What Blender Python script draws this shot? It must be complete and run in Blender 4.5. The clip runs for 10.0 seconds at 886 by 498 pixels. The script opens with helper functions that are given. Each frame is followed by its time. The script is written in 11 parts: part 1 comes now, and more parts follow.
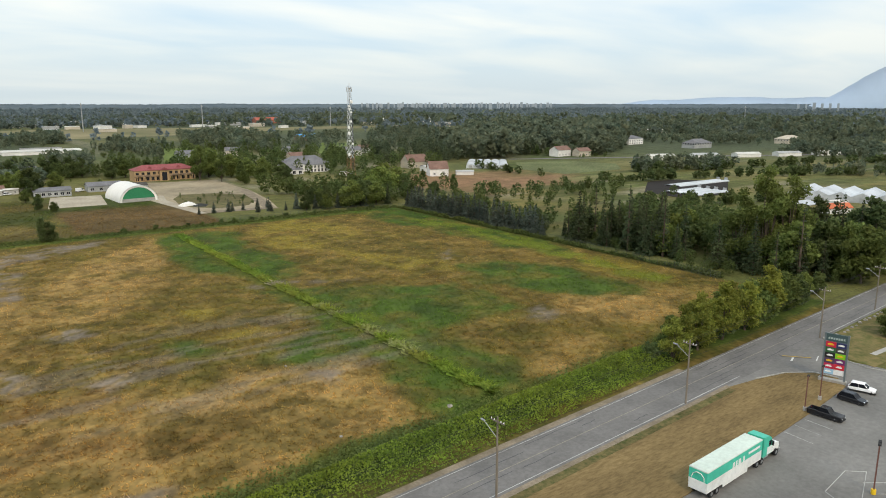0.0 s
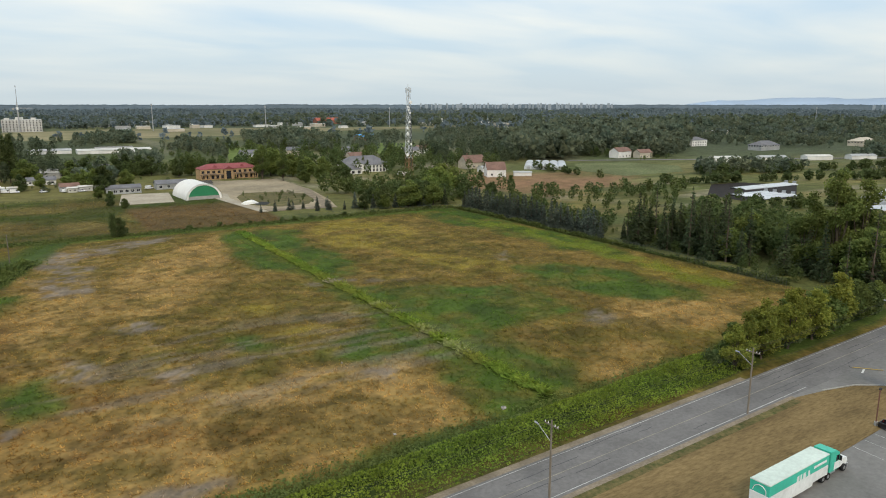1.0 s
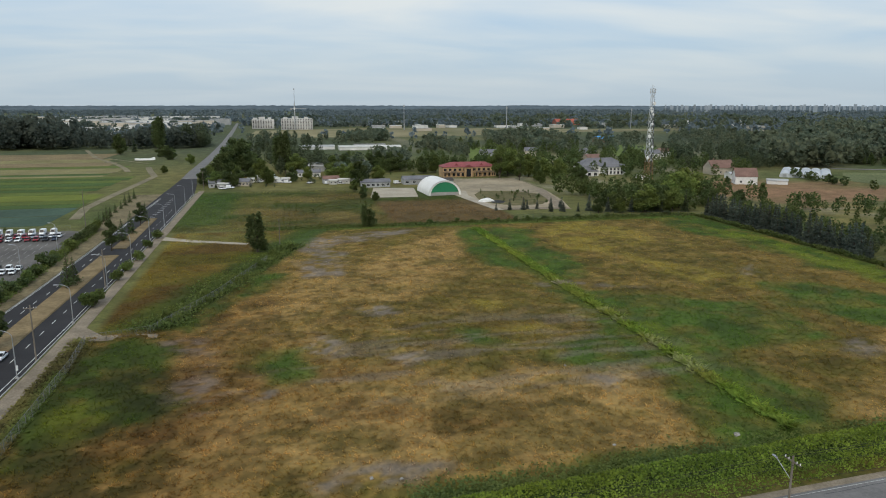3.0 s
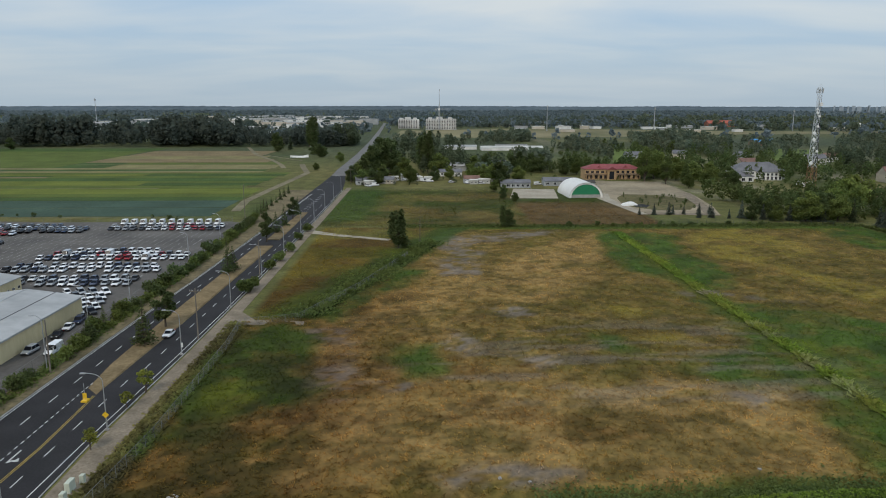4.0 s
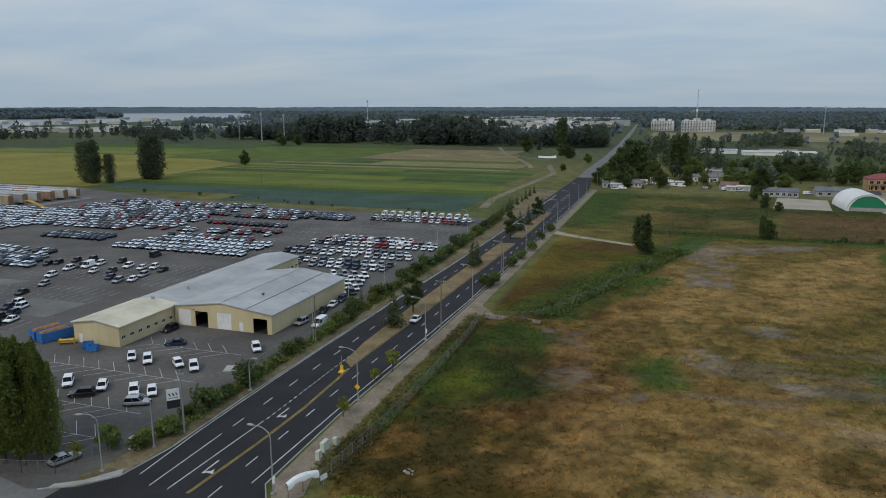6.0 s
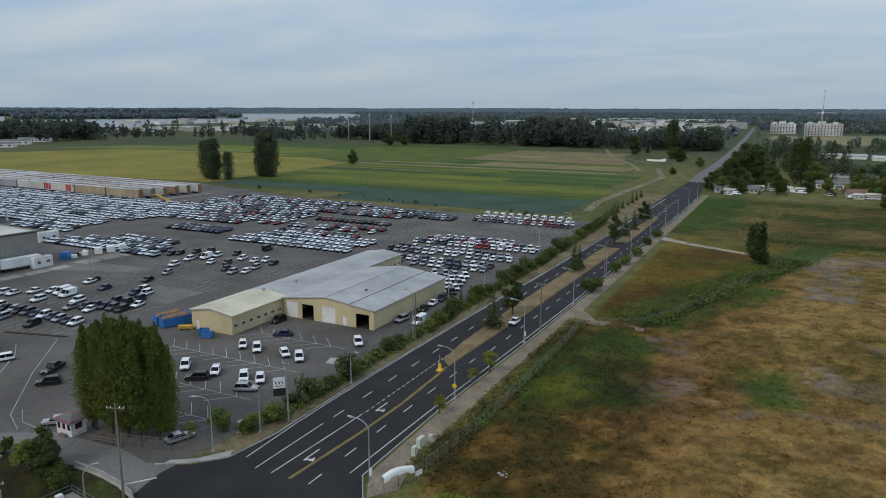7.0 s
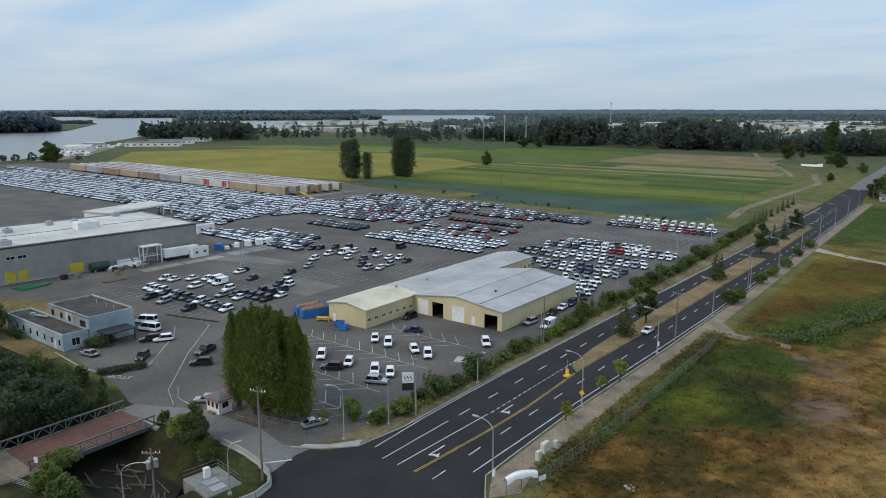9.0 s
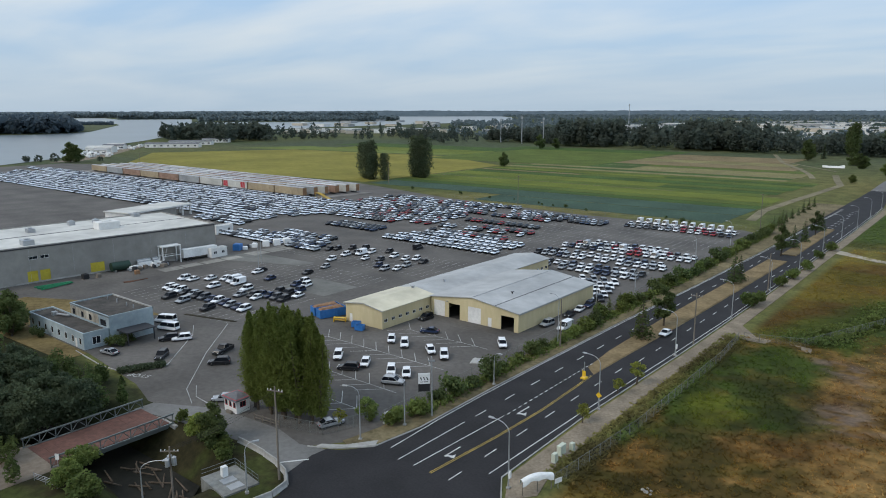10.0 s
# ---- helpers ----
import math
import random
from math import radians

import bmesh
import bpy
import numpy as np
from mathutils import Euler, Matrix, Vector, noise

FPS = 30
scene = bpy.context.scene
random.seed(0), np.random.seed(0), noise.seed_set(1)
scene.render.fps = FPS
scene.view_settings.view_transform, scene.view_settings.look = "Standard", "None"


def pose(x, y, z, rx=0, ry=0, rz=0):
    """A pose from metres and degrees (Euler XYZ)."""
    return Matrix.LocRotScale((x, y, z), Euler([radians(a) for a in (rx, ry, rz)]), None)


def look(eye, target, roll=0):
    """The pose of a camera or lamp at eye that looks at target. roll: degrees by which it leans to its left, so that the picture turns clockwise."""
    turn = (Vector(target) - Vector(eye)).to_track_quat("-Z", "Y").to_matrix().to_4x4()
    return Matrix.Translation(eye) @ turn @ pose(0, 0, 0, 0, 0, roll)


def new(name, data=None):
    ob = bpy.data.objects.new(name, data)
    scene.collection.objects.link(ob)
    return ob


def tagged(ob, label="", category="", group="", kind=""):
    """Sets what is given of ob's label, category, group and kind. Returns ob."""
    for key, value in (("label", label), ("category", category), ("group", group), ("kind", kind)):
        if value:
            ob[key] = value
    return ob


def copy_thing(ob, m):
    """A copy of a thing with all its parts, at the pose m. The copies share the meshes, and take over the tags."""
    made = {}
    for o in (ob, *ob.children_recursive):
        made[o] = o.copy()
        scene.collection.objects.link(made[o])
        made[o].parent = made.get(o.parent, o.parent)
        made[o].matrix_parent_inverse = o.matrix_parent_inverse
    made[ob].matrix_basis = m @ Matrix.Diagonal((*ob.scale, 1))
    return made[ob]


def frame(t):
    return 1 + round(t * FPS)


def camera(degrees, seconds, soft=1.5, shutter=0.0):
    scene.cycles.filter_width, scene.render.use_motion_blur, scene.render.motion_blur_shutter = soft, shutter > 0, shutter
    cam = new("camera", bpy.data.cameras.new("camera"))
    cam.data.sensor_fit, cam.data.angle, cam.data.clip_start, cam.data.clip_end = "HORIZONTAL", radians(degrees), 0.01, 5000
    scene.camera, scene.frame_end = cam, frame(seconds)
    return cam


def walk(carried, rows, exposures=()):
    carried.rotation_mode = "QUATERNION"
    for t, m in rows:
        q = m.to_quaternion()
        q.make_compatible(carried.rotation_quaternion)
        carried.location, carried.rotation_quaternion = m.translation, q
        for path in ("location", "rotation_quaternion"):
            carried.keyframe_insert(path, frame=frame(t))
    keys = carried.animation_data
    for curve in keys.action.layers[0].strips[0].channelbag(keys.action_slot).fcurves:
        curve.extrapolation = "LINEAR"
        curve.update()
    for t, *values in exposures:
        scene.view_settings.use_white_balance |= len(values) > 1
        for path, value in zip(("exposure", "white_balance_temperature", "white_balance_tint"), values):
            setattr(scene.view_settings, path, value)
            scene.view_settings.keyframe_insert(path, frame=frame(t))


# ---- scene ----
# The camera hovers over the field, 50 m up, and turns from the shops round to the car yard.
cam = camera(64.07, 10.0, soft=1.0)
EYE = (0.0, 0.0, 50.0)
# seconds, yaw (from +y to the left), pitch, roll
TURN = [
    (0.0, -36.30, -11.75, -0.00),
    (0.5, -35.17, -11.71, 0.09),
    (1.0, -31.66, -11.70, 0.00),
    (1.5, -27.24, -11.67, 0.01),
    (2.0, -22.59, -11.65, 0.02),
    (3.3, -9.45, -11.60, 0.02),
    (3.5, -7.12, -11.59, 0.02),
    (4.0, -1.45, -11.57, 0.05),
    (4.5, 4.73, -11.53, 0.06),
    (5.0, 11.57, -11.52, 0.08),
    (5.2, 13.56, -11.51, 0.08),
    (6.3, 20.35, -11.46, 0.04),
    (6.5, 22.17, -11.42, 0.12),
    (7.0, 26.62, -11.41, 0.12),
    (7.5, 30.77, -11.41, 0.12),
    (8.0, 32.85, -11.38, 0.06),
    (8.5, 37.04, -11.35, 0.09),
    (9.0, 37.38, -11.29, -0.04),
    (9.5, 37.25, -11.24, -0.11),
    (10.0, 38.76, -11.20, -0.09),
]
walk(cam,
     [(t, pose(*EYE, 90 + pitch, 0, yaw) @ pose(0, 0, 0, 0, 0, roll)) for t, yaw, pitch, roll in TURN],
     exposures=[(0.0, 0.54, 8000, 10), (1.0, 0.4, 7800, 10), (2.0, 0.22, 7500, 10), (4.0, -0.05, 7050, 10), (5.0, -0.27, 6850, 10), (6.5, -0.29, 6780, 10), (7.5, -0.06, 6750, 10),
                (9.0, 0.1, 6750, 10), (10.0, 0.1, 6750, 10)])

# ---- world and sun: thin overcast, daylight from high on the north side ----
SUN_UP, SUN_ROUND = 42.0, 200.0
world = bpy.data.worlds.new("overcast_sky")
scene.world = world
world.use_nodes = True
wn, wl = world.node_tree.nodes, world.node_tree.links
wn.clear()


def wnode(kind, **given):
    n = wn.new(kind)
    for key, value in given.items():
        n.inputs[key].default_value = value
    return n


w_out = wn.new("ShaderNodeOutputWorld")
w_bg = wn.new("ShaderNodeBackground")
w_bg.inputs["Strength"].default_value = 0.125
w_sky = wn.new("ShaderNodeTexSky")
w_sky.sky_type = "NISHITA"
w_sky.sun_disc = False
w_sky.sun_elevation, w_sky.sun_rotation = radians(SUN_UP), radians(SUN_ROUND)
w_sky.dust_density, w_sky.ozone_density = 2.0, 2.0
w_co = wn.new("ShaderNodeTexCoord")
w_sep = wn.new("ShaderNodeSeparateXYZ")
wl.new(w_co.outputs["Generated"], w_sep.inputs[0])
# flat cloud layers: project the direction on to a ceiling, so that clouds draw together towards the horizon
w_lift = wn.new("ShaderNodeMath")
w_lift.operation = "ADD"
w_lift.inputs[1].default_value = 0.13
wl.new(w_sep.outputs["Z"], w_lift.inputs[0])
w_div = wn.new("ShaderNodeVectorMath")
w_div.operation = "DIVIDE"
wl.new(w_co.outputs["Generated"], w_div.inputs[0])
w_comb = wn.new("ShaderNodeCombineXYZ")
for k in range(3):
    wl.new(w_lift.outputs[0], w_comb.inputs[k])
wl.new(w_comb.outputs[0], w_div.inputs[1])
w_map = wn.new("ShaderNodeMapping")
w_map.inputs["Scale"].default_value = (0.55, 0.95, 0.0)
w_map.inputs["Rotation"].default_value = (0, 0, 0.5)
wl.new(w_div.outputs[0], w_map.inputs["Vector"])
w_noise = wnode("ShaderNodeTexNoise", Scale=1.1, Detail=6.0, Roughness=0.47, Distortion=0.3)
wl.new(w_map.outputs[0], w_noise.inputs["Vector"])
w_ramp = wn.new("ShaderNodeValToRGB")
w_ramp.color_ramp.elements[0].position, w_ramp.color_ramp.elements[0].color = 0.37, (0, 0, 0, 1)
w_ramp.color_ramp.elements[1].position, w_ramp.color_ramp.elements[1].color = 0.65, (1, 1, 1, 1)
wl.new(w_noise.outputs["Fac"], w_ramp.inputs[0])
# cloud colour by height over the horizon
w_high = wn.new("ShaderNodeValToRGB")
w_high.color_ramp.elements[0].position, w_high.color_ramp.elements[0].color = 0.0, (3.75, 4.75, 5.85, 1)
w_high.color_ramp.elements[1].position, w_high.color_ramp.elements[1].color = 0.30, (7.2, 7.5, 7.7, 1)
wl.new(w_sep.outputs["Z"], w_high.inputs[0])
w_low = wn.new("ShaderNodeValToRGB")
w_low.color_ramp.elements[0].position, w_low.color_ramp.elements[0].color = 0.0, (3.4, 4.45, 5.6, 1)
w_low.color_ramp.elements[1].position, w_low.color_ramp.elements[1].color = 0.30, (2.9, 4.9, 7.7, 1)
wl.new(w_sep.outputs["Z"], w_low.inputs[0])
w_mix = wn.new("ShaderNodeMix")
w_mix.data_type = "RGBA"
wl.new(w_ramp.outputs[0], w_mix.inputs["Factor"])
wl.new(w_low.outputs[0], w_mix.inputs["A"])
wl.new(w_high.outputs[0], w_mix.inputs["B"])
w_mix2 = wn.new("ShaderNodeMix")
w_mix2.data_type = "RGBA"
w_mix2.inputs["Factor"].default_value = 0.88
wl.new(w_sky.outputs[0], w_mix2.inputs["A"])
wl.new(w_mix.outputs["Result"], w_mix2.inputs["B"])
wl.new(w_mix2.outputs["Result"], w_bg.inputs["Color"])
wl.new(w_bg.outputs[0], w_out.inputs["Surface"])

sun = new("sun", bpy.data.lights.new("sun", "SUN"))
sun.data.energy, sun.data.angle, sun.data.color = 1.0, radians(14), (1.0, 0.95, 0.88)
_e, _r = radians(SUN_UP), radians(SUN_ROUND)
sun.matrix_world = look((math.sin(_r) * math.cos(_e) * 50, math.cos(_r) * math.cos(_e) * 50, math.sin(_e) * 50 + 60), (0, 0, 60))


# ---- mesh helpers ----
class Shape:
    """Vertices and faces of one mesh."""

    def __init__(self):
        self.v, self.f = [], []

    def add(self, verts, faces):
        n = len(self.v)
        self.v += [tuple(p) for p in verts]
        self.f += [tuple(i + n for i in f) for f in faces]
        return self

    def box(self, x0, x1, y0, y1, z0, z1, cut=0.0):
        """A box; cut takes its upper edges back, like a bevel."""
        if not cut:
            return self.add([(x0, y0, z0), (x1, y0, z0), (x1, y1, z0), (x0, y1, z0), (x0, y0, z1), (x1, y0, z1), (x1, y1, z1), (x0, y1, z1)],
                            [(3, 2, 1, 0), (4, 5, 6, 7), (0, 1, 5, 4), (1, 2, 6, 5), (2, 3, 7, 6), (3, 0, 4, 7)])
        c = cut
        rings = [(x0, x1, y0, y1, z0), (x0, x1, y0, y1, z1 - c), (x0 + c, x1 - c, y0 + c, y1 - c, z1)]
        v = [p for a, b, d, e, z in rings for p in ((a, d, z), (b, d, z), (b, e, z), (a, e, z))]
        f = [(3, 2, 1, 0), (8, 9, 10, 11)]
        for r in (0, 4):
            f += [(r + k, r + (k + 1) % 4, r + 4 + (k + 1) % 4, r + 4 + k) for k in range(4)]
        return self.add(v, f)

    def tube(self, p, q, r0, r1=None, n=8, ends=True):
        r1 = r0 if r1 is None else r1
        p, q = Vector(p), Vector(q)
        d = (q - p).normalized()
        a = d.orthogonal().normalized()
        b = d.cross(a)
        ring = [(math.cos(2 * math.pi * k / n), math.sin(2 * math.pi * k / n)) for k in range(n)]
        v = [p + (a * c + b * s) * r0 for c, s in ring] + [q + (a * c + b * s) * r1 for c, s in ring]
        f = [(k, (k + 1) % n, n + (k + 1) % n, n + k) for k in range(n)]
        if ends:
            f += [tuple(range(n - 1, -1, -1)), tuple(range(n, 2 * n))]
        return self.add(v, f)

    def line(self, points, r, n=6):
        for p, q in zip(points, points[1:]):
            self.tube(p, q, r, r, n)
        return self

    def prism(self, poly, z0, z1):
        """A flat outline (counterclockwise) from z0 up to z1."""
        n = len(poly)
        v = [(x, y, z0) for x, y in poly] + [(x, y, z1) for x, y in poly]
        return self.add(v, [tuple(range(n - 1, -1, -1)), tuple(range(n, 2 * n))] + [(k, (k + 1) % n, n + (k + 1) % n, n + k) for k in range(n)])

    def side(self, poly, y0, y1):
        """An outline in x and z, drawn out along y."""
        n = len(poly)
        v = [(x, y0, z) for x, z in poly] + [(x, y1, z) for x, z in poly]
        return self.add(v, [tuple(range(n)), tuple(range(2 * n - 1, n - 1, -1))] + [((k + 1) % n, k, n + k, n + (k + 1) % n) for k in range(n)])

    def quad(self, a, b, c, d):
        return self.add([a, b, c, d], [(0, 1, 2, 3)])

    def loft(self, rings, close=True, caps=True):
        n = len(rings[0])
        v = [p for r in rings for p in r]
        f = []
        for i in range(len(rings) - 1):
            for k in range(n if close else n - 1):
                f.append((i * n + k, i * n + (k + 1) % n, (i + 1) * n + (k + 1) % n, (i + 1) * n + k))
        if caps:
            f += [tuple(range(n - 1, -1, -1)), tuple(range((len(rings) - 1) * n, len(rings) * n))]
        return self.add(v, f)

    def turned(self, m, start=0):
        self.v[start:] = [tuple(m @ Vector(p)) for p in self.v[start:]]
        return self

    def mesh(self, name, *materials, smooth=False):
        me = bpy.data.meshes.new(name)
        me.from_pydata(self.v, [], self.f)
        for m in materials:
            me.materials.append(m)
        if smooth:
            me.polygons.foreach_set("use_smooth", [True] * len(me.polygons))
        me.update()
        return me


def fast_mesh(name, verts, quads, material, colours=None, smooth=False):
    """A mesh from arrays: verts (n, 3), quads (m, 4) or triangles (m, 3); colours (n, 3), one a vertex."""
    verts, quads = np.asarray(verts, np.float32), np.asarray(quads, np.int32)
    k = quads.shape[1]
    me = bpy.data.meshes.new(name)
    me.vertices.add(len(verts))
    me.vertices.foreach_set("co", verts.ravel())
    me.loops.add(quads.size)
    me.loops.foreach_set("vertex_index", quads.ravel())
    me.polygons.add(len(quads))
    me.polygons.foreach_set("loop_start", np.arange(len(quads), dtype=np.int32) * k)
    me.update(calc_edges=True)
    if colours is not None:
        rgba = np.ones((len(verts), 4), np.float32)
        rgba[:, :3] = colours
        me.attributes.new("pigment", "FLOAT_COLOR", "POINT").data.foreach_set("color", rgba.ravel())
    if smooth:
        me.polygons.foreach_set("use_smooth", [True] * len(quads))
    me.materials.append(material)
    me.validate()
    return me


def part(name, shape, material, parent, label="", smooth=False):
    """One mesh under a thing or under a part."""
    me = shape if isinstance(shape, bpy.types.Mesh) else shape.mesh(name, material, smooth=smooth)
    ob = new(name, me)
    ob.parent = parent
    return tagged(ob, label)


def thing(name, label, category, at=(0, 0, 0), turn=0.0, group=""):
    ob = new(name)
    ob.empty_display_size = 0.2
    ob.matrix_basis = pose(*at, 0, 0, turn)
    return tagged(ob, label, category, group)


def structure(name, shape, material, label, category="", smooth=False):
    me = shape if isinstance(shape, bpy.types.Mesh) else shape.mesh(name, material, smooth=smooth)
    return tagged(new(name, me), label, category or name.replace("_", " "), kind="structure")


def stuff(name, mesh, label, category):
    return tagged(new(name, mesh), label, category, kind="stuff")


# ---- materials ----
def surface(name, c1, c2, scale=2.0, rough=0.85, metal=0.0, bump=0.0, large=0.12, stain=0.25, vary=0.0, stretch=(1, 1, 1), pigment=False, island=0.0,
            specular=0.4, local=False):
    """Two tones by a fine noise, a slower one for stains and fading, and relief."""
    m = bpy.data.materials.new(name)
    m.use_nodes = True
    n, l = m.node_tree.nodes, m.node_tree.links
    b = n["Principled BSDF"]
    b.inputs["Roughness"].default_value, b.inputs["Metallic"].default_value = rough, metal
    b.inputs["Specular IOR Level"].default_value = min(specular, 0.12) if rough >= 0.95 else specular
    if local:
        where = n.new("ShaderNodeTexCoord").outputs["Object"]
    else:
        where = n.new("ShaderNodeNewGeometry").outputs["Position"]
    mp = n.new("ShaderNodeMapping")
    mp.inputs["Scale"].default_value = stretch
    l.new(where, mp.inputs["Vector"])
    fine = n.new("ShaderNodeTexNoise")
    fine.inputs["Scale"].default_value, fine.inputs["Detail"].default_value, fine.inputs["Roughness"].default_value = scale, 6.0, 0.65
    l.new(mp.outputs[0], fine.inputs["Vector"])
    ramp = n.new("ShaderNodeValToRGB")
    ramp.color_ramp.elements[0].position, ramp.color_ramp.elements[1].position = 0.32, 0.68
    ramp.color_ramp.elements[0].color, ramp.color_ramp.elements[1].color = (*c1, 1), (*c2, 1)
    l.new(fine.outputs["Fac"], ramp.inputs[0])
    col = ramp.outputs[0]
    if pigment:
        at = n.new("ShaderNodeAttribute")
        at.attribute_name = "pigment"
        mul = n.new("ShaderNodeMix")
        mul.data_type, mul.blend_type = "RGBA", "MULTIPLY"
        mul.inputs["Factor"].default_value = 1.0
        l.new(at.outputs["Color"], mul.inputs["A"])
        l.new(col, mul.inputs["B"])
        col = mul.outputs["Result"]
    if stain:
        slow = n.new("ShaderNodeTexNoise")
        slow.inputs["Scale"].default_value, slow.inputs["Detail"].default_value = scale * large, 4.0
        l.new(mp.outputs[0], slow.inputs["Vector"])
        rng = n.new("ShaderNodeMapRange")
        rng.inputs["From Min"].default_value, rng.inputs["From Max"].default_value = 0.3, 0.7
        rng.inputs["To Min"].default_value, rng.inputs["To Max"].default_value = 1 - stain, 1 + stain
        l.new(slow.outputs["Fac"], rng.inputs["Value"])
        hs = n.new("ShaderNodeHueSaturation")
        l.new(col, hs.inputs["Color"])
        l.new(rng.outputs[0], hs.inputs["Value"])
        col = hs.outputs[0]
    if vary or island:
        src = n.new("ShaderNodeNewGeometry").outputs["Random Per Island"] if island else n.new("ShaderNodeObjectInfo").outputs["Random"]
        span = island or vary
        rng = n.new("ShaderNodeMapRange")
        rng.inputs["To Min"].default_value, rng.inputs["To Max"].default_value = 1 - span, 1 + span
        l.new(src, rng.inputs["Value"])
        hs = n.new("ShaderNodeHueSaturation")
        l.new(col, hs.inputs["Color"])
        l.new(rng.outputs[0], hs.inputs["Value"])
        col = hs.outputs[0]
    l.new(col, b.inputs["Base Color"])
    if bump:
        bm = n.new("ShaderNodeBump")
        bm.inputs["Strength"].default_value, bm.inputs["Distance"].default_value = min(1.0, bump), 0.05
        l.new(fine.outputs["Fac"], bm.inputs["Height"])
        l.new(bm.outputs[0], b.inputs["Normal"])
    return m


def plain(name, c, rough=0.5, metal=0.0, stain=0.1, scale=1.5, vary=0.0, specular=0.4):
    return surface(name, [k * 0.9 for k in c], [min(1, k * 1.1) for k in c], scale, rough, metal, stain=stain, vary=vary, specular=specular)


def see_through(m, colour, share):
    """Thin leaves let part of the light through to their other side."""
    n, l = m.node_tree.nodes, m.node_tree.links
    b = n["Principled BSDF"]
    glow = n.new("ShaderNodeBsdfTranslucent")
    l.new(colour, glow.inputs["Color"])
    mix = n.new("ShaderNodeMixShader")
    mix.inputs[0].default_value = share
    l.new(b.outputs[0], mix.inputs[1])
    l.new(glow.outputs[0], mix.inputs[2])
    l.new(mix.outputs[0], n["Material Output"].inputs["Surface"])


def foliage(name, c1, c2, vary=0.25, island=0.35, lift=0.45, olive=0.5, gain=1.3):
    """Leaves: two greens, each leaf clump and each tree a little different."""
    c1, c2 = [k * gain for k in c1], [k * gain for k in c2]
    m = bpy.data.materials.new(name)
    m.use_nodes = True
    n, l = m.node_tree.nodes, m.node_tree.links
    b = n["Principled BSDF"]
    b.inputs["Roughness"].default_value = 0.75
    b.inputs["Specular IOR Level"].default_value = 0.15
    geo = n.new("ShaderNodeNewGeometry")
    mix = n.new("ShaderNodeMix")
    mix.data_type = "RGBA"
    mix.inputs["A"].default_value, mix.inputs["B"].default_value = (*c1, 1), (*c2, 1)
    l.new(geo.outputs["Random Per Island"], mix.inputs["Factor"])
    oi = n.new("ShaderNodeObjectInfo")
    rng = n.new("ShaderNodeMapRange")
    rng.inputs["To Min"].default_value, rng.inputs["To Max"].default_value = 1 - vary, 1 + vary
    l.new(oi.outputs["Random"], rng.inputs["Value"])
    big = n.new("ShaderNodeTexNoise")
    big.inputs["Scale"].default_value, big.inputs["Detail"].default_value = 0.35, 3.0
    l.new(geo.outputs["Position"], big.inputs["Vector"])
    r2 = n.new("ShaderNodeMapRange")
    r2.inputs["From Min"].default_value, r2.inputs["From Max"].default_value = 0.3, 0.7
    r2.inputs["To Min"].default_value, r2.inputs["To Max"].default_value = 1 - island, 1 + island
    l.new(big.outputs["Fac"], r2.inputs["Value"])
    mu = n.new("ShaderNodeMath")
    mu.operation = "MULTIPLY"
    l.new(rng.outputs[0], mu.inputs[0])
    l.new(r2.outputs[0], mu.inputs[1])
    # groves differ: some fresher, some turning olive
    slow = n.new("ShaderNodeTexNoise")
    slow.inputs["Scale"].default_value, slow.inputs["Detail"].default_value = 0.045, 2.0
    l.new(geo.outputs["Position"], slow.inputs["Vector"])
    r3 = n.new("ShaderNodeMapRange")
    r3.inputs["From Min"].default_value, r3.inputs["From Max"].default_value = 0.35, 0.65
    r3.inputs["To Min"].default_value, r3.inputs["To Max"].default_value = 0.0, olive
    l.new(slow.outputs["Fac"], r3.inputs["Value"])
    mix2 = n.new("ShaderNodeMix")
    mix2.data_type = "RGBA"
    l.new(r3.outputs[0], mix2.inputs["Factor"])
    l.new(mix.outputs["Result"], mix2.inputs["A"])
    mean = [(p + q) * 0.5 for p, q in zip(c1, c2)]
    mix2.inputs["B"].default_value = (mean[0] * 1.5, mean[1] * 1.15, mean[2] * 0.9, 1)
    hs = n.new("ShaderNodeHueSaturation")
    l.new(mix2.outputs["Result"], hs.inputs["Color"])
    l.new(mu.outputs[0], hs.inputs["Value"])
    l.new(hs.outputs[0], b.inputs["Base Color"])
    see_through(m, hs.outputs[0], lift)
    return m


